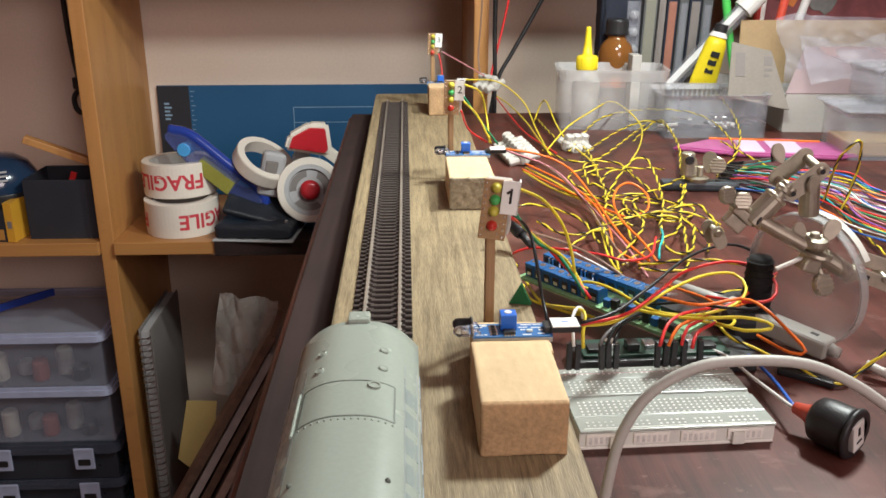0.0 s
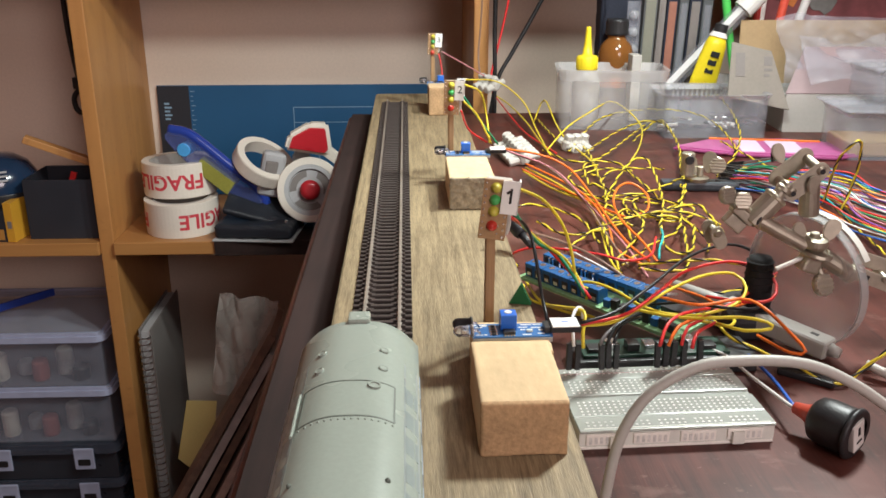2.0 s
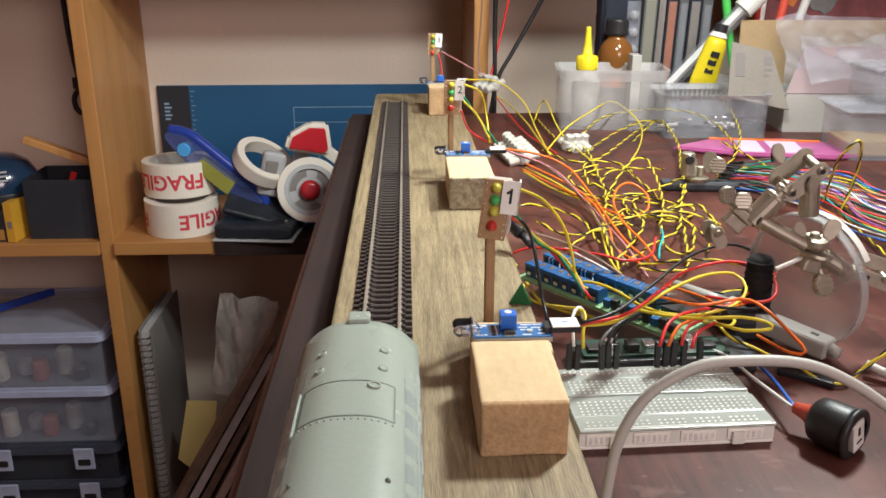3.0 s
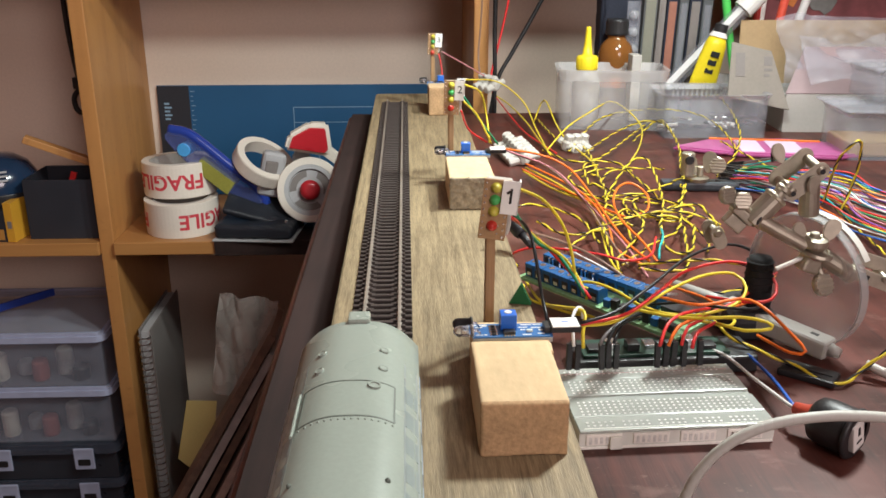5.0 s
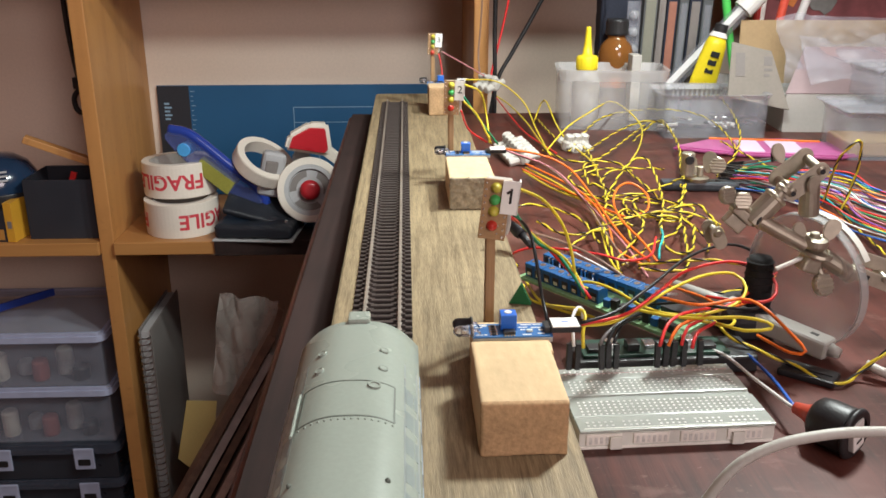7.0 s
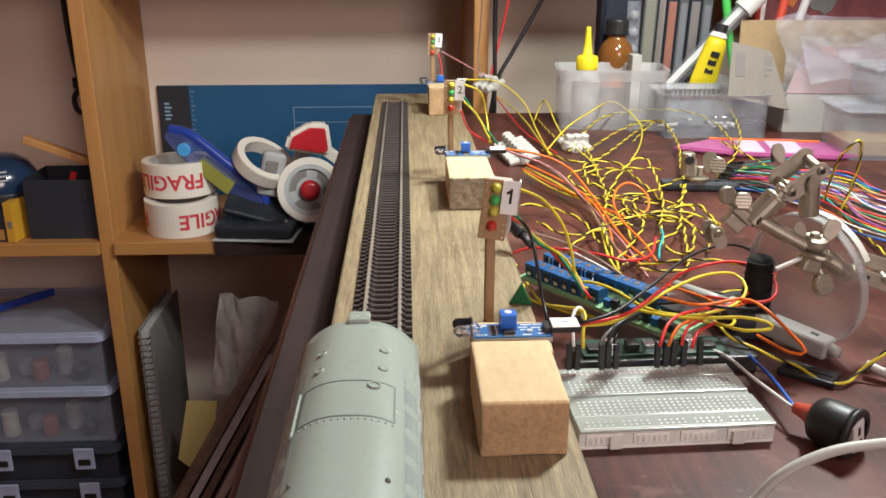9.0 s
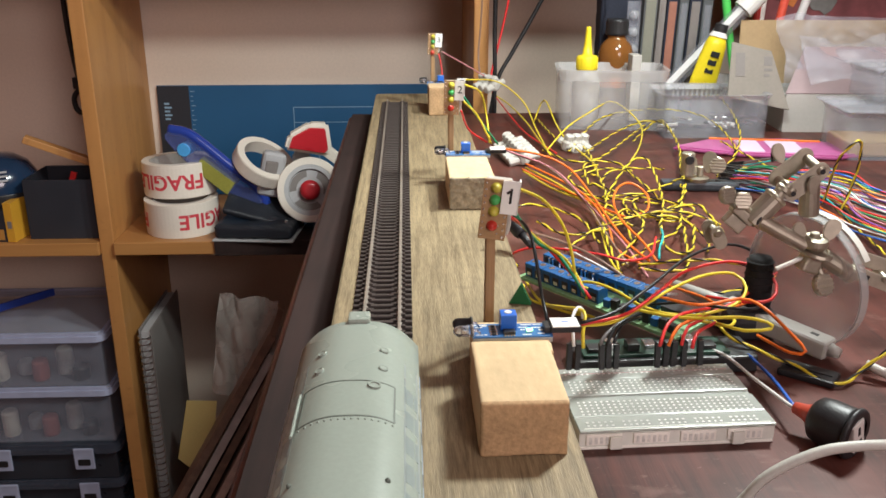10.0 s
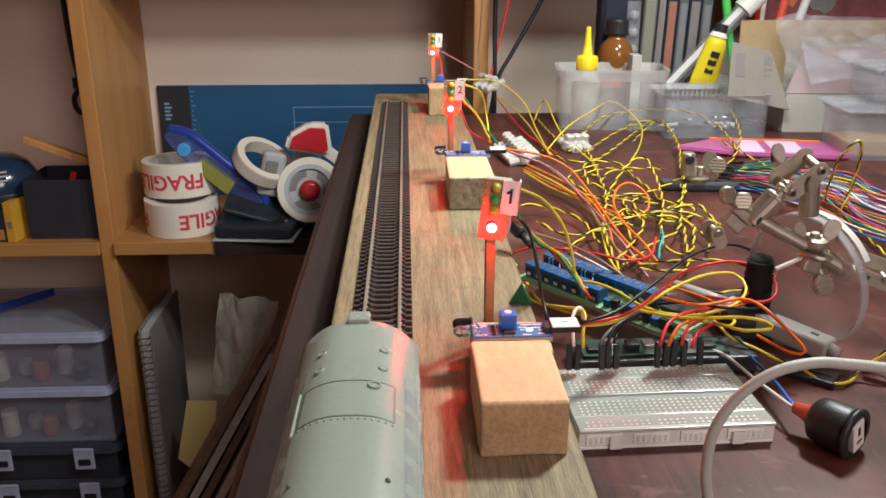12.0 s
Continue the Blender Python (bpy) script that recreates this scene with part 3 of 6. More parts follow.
def signal(x, y, z, top, lean, turn, number, label, gap=1.0):
    """A stick with a strip of four lamps; z is the strip's foot above the track board, top the height of the strip."""
    s = thing("signal", pose(x, y, ZB), label, "signal", "signals along the track")
    part("mast", turned(box(-0.0021, 0.0021, -0.0019, 0.0019, 0, z + 0.010, 0.0004), pose(0, 0.0030, 0, 0, 0, 6)), M["stick"], s, "square wooden stick")
    strip = part("lamp_board", box(-0.0060, 0.0060, -0.0008, 0.0008, 0, top, 0.0003), M["perf"], s, "brown perforated circuit strip")
    strip.matrix_local = pose(0, 0, z, 0, lean, turn)
    bm = bmesh.new()
    for i in range(9):
        for xx in (-0.0048, 0.0046):
            merge(bm, turned(lathe([(0.00058, 0), (0.0004, 0.0003), (0, 0.00038)], 8), pose(xx, -0.0008, top * (i + 0.6) / 9.2, 90, 0, 0)))
    for i in range(4):
        merge(bm, turned(lathe([(0.00058, 0), (0.0004, 0.0003), (0, 0.00038)], 8), pose(0.0022 if i % 2 else 0.0046, -0.0008, 0.0012 + 0.0018 * i, 90, 0, 0)))
    part("solder_points", bm, M["solder"], strip)
    # Added opaque box that encloses the glowing beads while they are unlit.
    part("bead_housing", box(-0.0052, 0.0066, 0.0009, 0.0098, 0.001, top - 0.001, 0.0012), M["hot_glue"], strip, "added opaque housing that hides the glowing beads at rest")
    part("glue_edge", turned(tube(smooth_path([(0.0062, 0.001, 0.003), (0.0068, 0.0012, 0.008), (0.0063, 0.0008, 0.013), (0.0070, 0.0012, top - 0.002)], 0.001), 0.0012), I4), M["hot_glue"], strip)
    heights = [top - 0.0036, top - 0.0092, top - 0.0144, top - 0.0211]
    for h, m, lab in zip(heights, ("led_yellow", "led_green", "led_yellow", "led_red"), ("yellow", "green", "yellow", "red")):
        dome = lathe([(0, -0.0012), (0.0025, -0.0012), (0.0025, -0.0002), (0.0021, 0.0), (0.0021, 0.0010), (0.0017, 0.0019), (0.0010, 0.0025), (0, 0.0027)], 18)
        led = part("led", turned(dome, pose(-0.0004, -0.0011, h, 90, 0, 0)), M[m], strip, lab + " lamp, unlit plastic dome", smooth=True)
    for h, m in ((heights[1], "green"), (heights[2], "amber"), (heights[3], "red")):
        bead = part("lamp_bead", turned(lathe([(0, -0.0004), (0.0021, -0.0004), (0.0022, 0.0), (0.0019, 0.0003), (0.0012, 0.0006), (0, 0.0008)], 18), pose(0, 0, 0, 90, 0, 0)), M["glow_" + m], strip, "lit " + m + " lamp")
        BEADS[m].append((bead, (-0.0004, 0.0052, max(h, 0.0056)), (-0.0004, -0.0038, h)))
    tag = part("number_tag", box(0.0022, 0.0100, -0.0022, -0.0018, top - 0.0148, top + 0.0004, 0.0001), M["paper"], strip, "folded white paper number tag")
    letters("number", number, 0.0098 if number == "1" else 0.0080, M["ink"], tag, pose(0.0062, -0.0022, top - 0.0068, 90, 0, 0))
    if number == "1":
        part("number_flag", turned(box(-0.0021, 0.0002, -0.0002, 0.0002, -0.0005, 0.0006), pose(0.0061, -0.0023, top - 0.0042, 0, -32, 0)), M["ink"], tag)
    part("tag_fold", box(0.0094, 0.0100, -0.0022, 0.0040, top - 0.0146, top + 0.0002, 0.0001), M["paper"], tag)
    return s


wooden_block(0.0248, 0.0568, 0.2720, 0.3240, 0.0218, "pale sawn beech block standing on the track board", 1.0)
wooden_block(0.0268, 0.0600, 0.3250, 0.3560, 0.0160, "low dark-edged wood offcut under the first sensor", 5.0)
wooden_block(0.0288, 0.0606, 0.5840, 0.6480, 0.0233, "sawn block with a rough grey weathered front face", 2.0, "end_grey")
wooden_block(0.0300, 0.0600, 0.6485, 0.6640, 0.0226, "wood offcut behind the second block", 6.0)
wooden_block(0.0240, 0.0440, 0.9420, 0.9780, 0.0300, "small pale block at the far end of the board", 3.0)
wooden_block(0.0240, 0.0500, 0.9785, 0.9950, 0.0280, "wood offcut behind the far block", 7.0)
SENSORS = [sensor(0.0268, 0.3365, 0.0362, 0.6, "blue infrared sensor module with its status indicator lighting up"),
           sensor(0.0290, 0.6500, 0.0428, 0, "blue infrared sensor module behind the middle block"),
           sensor(0.0226, 0.9800, 0.0482, 0, "blue infrared sensor module behind the far block")]
signal(0.0365, 0.3650, 0.0522, 0.0275, 6.0, -6.0, "1", "four-lamp model signal numbered 1 on a stick")
signal(0.0340, 0.6680, 0.0518, 0.0262, 2.0, -4.0, "2", "four-lamp model signal numbered 2 on a stick")
signal(0.0300, 1.0000, 0.0585, 0.0235, 3.0, -4.0, "3", "four-lamp model signal numbered 3 at the far end")

# ---- breadboard, circuit boards and the wiring on the desk ----
def tint(name, rgb, rough=0.38):
    return surface(name, rgb, rough, grain=500, vary=0.1, bump=0.03, spec=0.4)


WIRE = {"yellow": tint("wire_yellow", (0.64, 0.50, 0.035)), "black": tint("wire_black", (0.014, 0.014, 0.015)), "red": tint("wire_red", (0.60, 0.03, 0.03)),
        "orange": tint("wire_orange", (0.78, 0.16, 0.02)), "green": tint("wire_green", (0.02, 0.20, 0.10)), "brown": tint("wire_brown", (0.24, 0.15, 0.11)),
        "pink": tint("wire_mauve", (0.48, 0.20, 0.22)), "grey": tint("wire_grey", (0.16, 0.15, 0.15)), "white": tint("wire_white", (0.70, 0.68, 0.66)),
        "blue": tint("wire_blue", (0.03, 0.12, 0.50)), "teal": tint("wire_teal", (0.03, 0.34, 0.34)), "purple": tint("wire_purple", (0.22, 0.07, 0.32))}
# One white plastic: top dimmed, sides and ribs lightened for light passing through.
M["bread"] = surface("breadboard_top_dimmed", (0.36, 0.385, 0.345), 0.22, grain=300, vary=0.04, bump=0.05, spec=0.5)
M["bread_side_lit"] = surface("breadboard_side_lightened", (0.70, 0.71, 0.655), 0.25, vary=0.06, bump=0.03)
M["bread_rib_lit"] = surface("breadboard_inner_lightened", (0.86, 0.84, 0.78), 0.45, vary=0.1, bump=0.05)
for k in M["bread"].node_tree.nodes:
    if k.type == "BSDF_PRINCIPLED":
        k.inputs["Subsurface Weight"].default_value = 0.6
        k.inputs["Subsurface Scale"].default_value = 0.014
        k.inputs["Subsurface Radius"].default_value = (1.0, 1.0, 0.9)
M["hole"] = surface("contact_metal", (0.66, 0.66, 0.63), 0.3, 0.1, grain=500, vary=0.35, bump=0.0)
M["hole_rim"] = surface("contact_pit", (0.27, 0.27, 0.25), 0.6, vary=0.2)
M["pcb_green"] = surface("pcb_green", (0.20, 0.37, 0.19), 0.4, grain=700, vary=0.25, bump=0.15)
M["pcb_dark"] = surface("pcb_dark_green", (0.012, 0.045, 0.03), 0.4, grain=600, vary=0.3, bump=0.2)
M["term"] = surface("terminal_blue", (0.010, 0.085, 0.25), 0.4, vary=0.12, bump=0.05)
M["foam_green"] = surface("green_wedge", (0.012, 0.11, 0.035), 0.6, vary=0.15)


def mm(points):
    return [(x / 1000, y / 1000, z / 1000) for x, y, z in points]


def wire(colour, points, r=0.00082, name="jumper_wire", label=""):
    single(name, tube(smooth_path(mm(points)), r, 8), WIRE[colour], I4, label or f"thin {colour} insulated wire looped above the desk", "wire", "loose wires", smooth=True)


def twist(points, r=0.00070, pitch=0.0215):
    t = thing("twisted_wire", I4, "twisted yellow and black wire pair in the tangle", "wire", "twisted pairs")
    rows = frames_along(smooth_path(mm(points), 0.0018))
    for k, colour in ((0, "yellow"), (1, "black")):
        s, path, last = 0.0, [], rows[0][0]
        for q, a, b in rows:
            s += (q - last).length
            last = q
            w = 2 * math.pi * s / pitch + math.pi * k
            path.append(q + (a * math.cos(w) + b * math.sin(w)) * r * (0.66 if k == 0 else 0.96))
        part(colour + "_strand", tube(path, r * (1.10 if k == 0 else 0.66), 6), WIRE[colour], t, smooth=True)


def breadboard():
    b = thing("breadboard", pose(0.0685, 0.3062, 0, 0, 0, 2.2), "white half-size solderless breadboard lying on the desk", "breadboard")
    w, d, h = 0.0825, 0.0545, 0.0092
    body = box(0, w, 0.0009, d - 0.0009, 0.0008, h - 0.0011, 0.0005)
    part("body", body, M["bread_side_lit"], b)
    part("base_sheet", box(0.0004, w - 0.0004, 0.0004, d - 0.0004, 0, 0.0012, 0.0003), M["bread_rib_lit"], b)
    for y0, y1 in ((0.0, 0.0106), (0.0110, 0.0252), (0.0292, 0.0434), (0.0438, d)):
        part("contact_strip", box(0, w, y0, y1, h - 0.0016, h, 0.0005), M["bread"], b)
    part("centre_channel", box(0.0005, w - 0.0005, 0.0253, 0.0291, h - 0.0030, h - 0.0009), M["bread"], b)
    rim, pit = bmesh.new(), bmesh.new()
    rows = [(0.0036, 1), (0.0062, 1), (0.0484, 1), (0.0510, 1)] + [(0.0127 + 0.00254 * i, 0) for i in range(5)] + [(0.0312 + 0.00254 * i, 0) for i in range(5)]
    for y, rail in rows:
        for i in range(30):
            if rail and i % 6 == 5:
                continue
            x = 0.0044 + 0.00254 * i
            box(x - 0.00078, x + 0.00078, y - 0.00078, y + 0.00078, h - 0.0006, h + 0.00004, bm=rim)
            box(x - 0.00050, x + 0.00050, y - 0.00058, y + 0.00040, h - 0.0004, h + 0.00012, bm=pit)
    tagged(part("hole_field", rim, M["hole_rim"], b), kind="stuff")
    tagged(part("contact_field", pit, M["hole"], b, "bright metal contacts in the holes"), kind="stuff")
    x = 0.0028
    while x < w - 0.012:
        part("window_rib", box(x, x + 0.0150, 0.0001, 0.0012, 0.0020, h - 0.0022, 0.0004), M["bread_rib_lit"], b)
        for k in range(6):
            part("clip_shadow", box(x + 0.0012 + 0.0023 * k, x + 0.0024 + 0.0023 * k, -0.0001, 0.0008, 0.0028, h - 0.0034), M["hole"], b)
        x += 0.0198
    for x in (0.0125, 0.0640):
        part("dovetail", box(x, x + 0.0052, -0.0014, 0.0010, 0.0006, 0.0062, 0.0004), M["bread_side_lit"], b, "moulded dovetail tab")
    for y in (0.0036, 0.0510):
        part("printed_line", box(0.002, w - 0.002, y - 0.0022, y - 0.0019, h - 0.0001, h + 0.00006), WIRE["pink"] if y > 0.02 else M["bread_rib_lit"], b)
    for i, x in enumerate((0.0060, 0.0098, 0.0213, 0.0245, 0.0278, 0.0472, 0.0510, 0.0546, 0.0596, 0.0678)):
        plug = thing("wire_plug", b.matrix_world @ pose(x, 0.0500 - 0.0004 * (i % 3), h, random.uniform(-3, 3), random.uniform(-3, 3), 0), "black jumper plug standing in the breadboard", "plug", "jumper plugs")
        part("housing", box(-0.00125, 0.00125, -0.00125, 0.00125, 0.0022, 0.0150, 0.0002), M["dark"], plug)
        part("pin", box(-0.0003, 0.0003, -0.0003, 0.0003, -0.0004, 0.0024), M["solder"], plug)


def terminal_board():
    """The long terminal strip board standing on a wedge, tilted to the front."""
    t = thing("terminal_board", pose(0.0655, 0.4730, 0.0120, 6, 0, -53.5), "green circuit board with rows of blue screw terminals", "circuit board")
    L = 0.111
    part("board", box(0, L, -0.0022, 0.027, -0.0003, 0.0016, 0.0003), M["pcb_green"], t, "pale green circuit board")
    for y, n, x in ((0.0008, 8, 0.0030), (0.0165, 12, 0.002)):
        for i in range(n):
            xx = x + i * 0.0070
            blk = part("screw_terminal", box(xx, xx + 0.0067, y, y + 0.0080, 0.0016, 0.0098, 0.0004), M["term"], t)
            part("wire_opening", box(xx + 0.0010, xx + 0.0057, y - 0.00015, y + 0.0010, 0.0024, 0.0074, 0.0003), M["dark"], blk)
            part("contact", box(xx + 0.0018, xx + 0.0049, y - 0.0004, y + 0.0004, 0.0030, 0.0052, 0.0002), M["solder"], blk)
            part("screw", turned(rod(0.0018, 0, 0.0004, 10), pose(xx + 0.0033, y + 0.0048, 0.0096)), M["solder"], blk)
    for i in range(14):
        part("header_pin", box(0.006 + 0.0028 * i, 0.0072 + 0.0028 * i, 0.0142, 0.0154, 0.0016, 0.0100), M["solder"] if i % 3 else M["dark"], t)
    for i in range(10):
        x = 0.004 + 0.0046 * i
        part("component", box(x, x + 0.0028, 0.0110, 0.0140, 0.0016, 0.0034 + 0.0012 * (i % 3), 0.0002), (M["dark"], M["solder"], M["paper"])[i % 3], t)
    for i in range(20):
        part("solder_joint", turned(lathe([(0.0006, 0), (0.0004, 0.0006), (0, 0.0008)], 8), pose(0.003 + i * 0.0058, 0.0021, 0, 180, 0, 0)), M["solder"], t)
    for i in range(9):
        x = 0.062 + 0.0052 * i
        part("pin_header", box(x, x + 0.0040, 0.0010, 0.0045, 0.0016, 0.0060 + 0.0014 * (i % 2), 0.0002), M["dark"] if i % 3 else M["term"], t)
        part("bright_joint", turned(lathe([(0.0011, 0), (0.0007, 0.0008), (0, 0.0010)], 8), pose(x + 0.002, 0.0075 + 0.002 * (i % 2), 0.0016)), M["solder"], t)
    part("chip", box(0.088, 0.106, 0.0160, 0.0240, 0.0016, 0.0052, 0.0003), M["dark"], t)


def green_wedge(x, y, s):
    bm = plate([(-0.0058, 0), (0.0058, 0), (0.0002, 0.0110)], -0.002, 0.002, 0.0002)
    single("plastic_wedge", turned(bm, pose(0, 0, 0, 90, 0, 0)), M["foam_green"], pose(x, y, s, 0, 0, -14), "small green plastic wedge propping the circuit board", "wedge")


def black_case():
    c = thing("black_case", pose(0.0800, 0.3690, 0, 0, 0, 2), "low black plastic case behind the breadboard", "case")
    part("base", box(0, 0.088, 0, 0.024, 0, 0.0085, 0.001), M["dark"], c)
    part("circuit_board", box(0.003, 0.075, 0.003, 0.021, 0.0085, 0.0101, 0.0003), M["pcb_dark"], c, "dark green circuit board")
    for i in range(7):
        part("component", box(0.006 + 0.0095 * i, 0.012 + 0.0095 * i, 0.006 + 0.003 * (i % 2), 0.013 + 0.003 * (i % 2), 0.0101, 0.0120 + 0.001 * (i % 3), 0.0003), (M["dark"], M["solder"])[i % 2], c)


def dc_plug():
    p = thing("power_plug", look((0.0605, 0.5030, 0.0400), (0.0760, 0.4780, 0.0230)), "black barrel power plug with a bare metal tip", "plug")
    part("tip", turned(rod(0.0027, -0.004, 0.0035, 14, 0.0006), I4), M["solder"], p, "silver metal tip", smooth=True)
    part("sleeve", lathe([(0, -0.0160), (0.0034, -0.0160), (0.0044, -0.014), (0.0046, -0.006), (0.0040, -0.0035), (0, -0.0035)], 16), M["dark"], p, smooth=True)
    part("strain_relief", lathe([(0, -0.026), (0.0017, -0.026), (0.0026, -0.016), (0, -0.016)], 12), M["dark"], p, smooth=True)


def white_connector(x, y, z, turn, n, label):
    c = thing("screw_connector_strip", pose(x, y, z, 14, 4, turn), label, "connector", "white connector strips")
    for i in range(n):
        part("terminal", lathe([(0, 0), (0.0056, 0), (0.0062, 0.002), (0.0062, 0.008), (0.0048, 0.0105), (0.0048, 0.0150), (0.0038, 0.0158), (0, 0.0150)], 10), M["hot_glue"], c).location = (i * 0.0098, 0, 0)
        part("barrel", turned(rod(0.0044, -0.0150, 0.0150, 10, 0.0008), pose(i * 0.0098, 0, 0.0042, 90, 0, 0)), M["hot_glue"], c)
    part("spine", box(-0.003, (n - 1) * 0.0098 + 0.003, -0.003, 0.003, 0.0, 0.0055, 0.001), M["hot_glue"], c)


def push_switch():
    s = thing("rocker_switch", look((0.1692, 0.3105, 0.0102), (0.1820, 0.2930, 0.0097), -18), "round black rocker switch with red shrink sleeve", "switch")
    part("body", lathe([(0, 0.004), (0.0085, 0.004), (0.0112, 0.001), (0.0122, -0.006), (0.0122, -0.020), (0.0118, -0.0225), (0, -0.0225)], 28), M["dark"], s, smooth=True)
    part("rim", lathe([(0.0090, -0.0262), (0.0122, -0.0262), (0.0134, -0.0250), (0.0134, -0.0232), (0.0118, -0.0222)], 28), M["dark"], s, smooth=True)
    part("face", lathe([(0, -0.0236), (0.0118, -0.0236), (0.0118, -0.0226), (0, -0.0226)], 24), M["dark"], s)
    rk = part("rocker", box(-0.0048, 0.0048, -0.0084, 0.0084, -0.0275, -0.0230, 0.0008), M["white"], s, "white rocker with a black mark")
    part("rocker_mark", box(-0.0010, 0.0010, 0.0006, 0.0056, -0.0278, -0.0272, 0.0001), M["ink"], rk)
    part("rocker_mark", box(-0.0022, 0.0022, -0.0040, -0.0026, -0.0278, -0.0272, 0.0001), M["ink"], rk)
    part("shrink_sleeve", lathe([(0, 0.0180), (0.0030, 0.0180), (0.0040, 0.0110), (0.0058, 0.0050), (0.0066, 0.0032), (0, 0.003)], 16), surface("red_shrink", (0.50, 0.07, 0.04), 0.45, vary=0.15, bump=0.3), s, "red heat-shrink sleeve", smooth=True)
    for ob in s.children_recursive:
        ob.data.transform(Matrix.Diagonal((0.82, 0.82, 0.62, 1)))


def inline_connector():
    c = thing("inline_connector", look((0.1770, 0.4160, 0.0115), (0.2150, 0.3700, 0.0060)), "grey inline cable connector resting on the desk", "connector")
    g = surface("grey_housing", (0.34, 0.33, 0.305), 0.45, vary=0.06)
    part("tail", lathe([(0, 0.046), (0.0022, 0.046), (0.0040, 0.022), (0.0046, 0.010), (0, 0.010)], 16), g, c, smooth=True)
    part("housing", box(-0.0062, 0.0062, -0.0048, 0.0048, -0.047, 0.012, 0.0022, 3), g, c)
    part("slot", box(-0.0012, 0.0012, 0.0046, 0.0050, -0.040, -0.036, 0.0002), M["dark"], c)
    part("collar", lathe([(0, -0.052), (0.0026, -0.052), (0.0036, -0.047), (0, -0.046)], 14), g, c, smooth=True)
    single("grey_cord", tube(smooth_path(mm([(218, 366, 6), (226, 358, 4), (240, 345, 3), (262, 330, 3), (300, 316, 3)])), 0.0024, 10), tint("cord_grey", (0.50, 0.48, 0.44)), I4, "grey round cord leaving the inline connector", "cable", smooth=True)


def rubber_pad():
    p = thing("rubber_pad", pose(0.1760, 0.3690, 0, 0, 0, -40), "flat black rubber pad beside the inline connector", "pad")
    part("pad", box(0, 0.026, 0, 0.014, 0, 0.0035, 0.0012), M["dark"], p)
    part("ridge", box(0.002, 0.024, 0.0058, 0.0078, 0.0033, 0.0042, 0.0003), M["dark"], p)


breadboard()
rubber_pad()
terminal_board()
green_wedge(0.0575, 0.4150, 0.020)
black_case()
dc_plug()
white_connector(0.1010, 0.8420, 0.006, -80, 6, "white plastic screw connector strip on the desk")
white_connector(0.1600, 0.8550, 0.001, 30, 3, "clear-white screw connector strip lying in the tangle")
white_connector(0.0930, 1.0560, 0.034, -50, 3, "small white connector strip at the back of the desk")
push_switch()
inline_connector()
wire("black", [(74, 344, 40), (91, 351, 42), (112, 374, 44), (142, 410, 46), (171, 434, 44), (190, 440, 36), (202, 447, 20)])
wire("red", [(75, 345, 39), (98, 358, 38), (121, 385, 38), (142, 411, 38), (169, 424, 38), (186, 421, 34), (189, 409, 30), (183, 400, 26), (171, 402, 24), (157, 420, 20)])
wire("yellow", [(75, 346, 38), (90, 353, 36), (107, 369, 36), (130, 393, 36), (152, 410, 36), (169, 416, 34), (172, 406, 30), (162, 394, 26), (142, 391, 22), (131, 403, 18)])
wire("yellow", [(91, 438, 22), (98, 427, 26), (106, 410, 28), (115, 388, 28), (128, 377, 28), (143, 373, 26), (152, 373, 24), (159, 386, 22), (148, 393, 20)])
wire("yellow", [(109, 386, 28), (124, 372, 30), (138, 365, 32), (152, 361, 34), (162, 355, 34), (163, 352, 32), (152, 355, 30), (144, 368, 28)])
wire("orange", [(127, 406, 26), (143, 390, 28), (164, 392, 30), (171, 381, 30), (178, 364, 24), (183, 357, 18), (177, 360, 16), (169, 379, 16)])
wire("orange", [(145, 452, 14), (154, 420, 20), (162, 400, 22), (187, 422, 20), (203, 443, 22)])
wire("red", [(146, 394, 20), (165, 402, 24), (190, 429, 24), (201, 437, 26)])
wire("black", [(124, 410, 20), (142, 403, 24), (155, 391, 26), (176, 399, 22), (193, 432, 16)])
wire("red", [(113, 353, 24), (119, 363, 30), (130, 375, 30), (150, 395, 24)])
wire("orange", [(117, 353, 24), (123, 360, 30), (139, 376, 28)])
wire("red", [(123, 353, 24), (127, 359, 30), (143, 379, 26)])
wire("red", [(127, 350, 24), (131, 357, 28), (145, 373, 26)])
wire("grey", [(86, 355, 24), (90, 359, 28), (103, 373, 30), (117, 396, 26), (139, 434, 16)])
wire("black", [(89, 354, 24), (94, 361, 30), (105, 373, 30), (123, 406, 20)])
wire("black", [(93, 357, 24), (99, 368, 28), (113, 386, 24)])
wire("white", [(74, 354, 24), (74, 358, 30), (75, 365, 34), (78, 370, 36), (81, 373, 34), (81, 371, 30)])
wire("yellow", [(78, 352, 24), (78, 355, 30), (80, 361, 36), (79, 368, 36), (75, 385, 30), (72, 431, 12)])
wire("yellow", [(47, 364, 96), (67, 412, 76), (79, 421, 60), (84, 419, 45), (87, 418, 30), (94, 424, 24)])
wire("black", [(47, 371, 82), (56, 382, 70), (58, 371, 60), (60, 364, 46), (61, 351, 38)])
wire("red", [(46, 372, 80), (61, 412, 60), (75, 423, 44), (86, 421, 32), (93, 410, 24)])
wire("green", [(48, 370, 82), (64, 406, 56), (77, 423, 44), (85, 416, 34), (91, 413, 24)])
wire("yellow", [(54, 390, 70), (67, 412, 54), (82, 425, 40), (90, 419, 28), (92, 414, 22)])
wire("brown", [(61, 410, 60), (84, 440, 44), (106, 451, 30), (124, 433, 20), (131, 424, 14)])
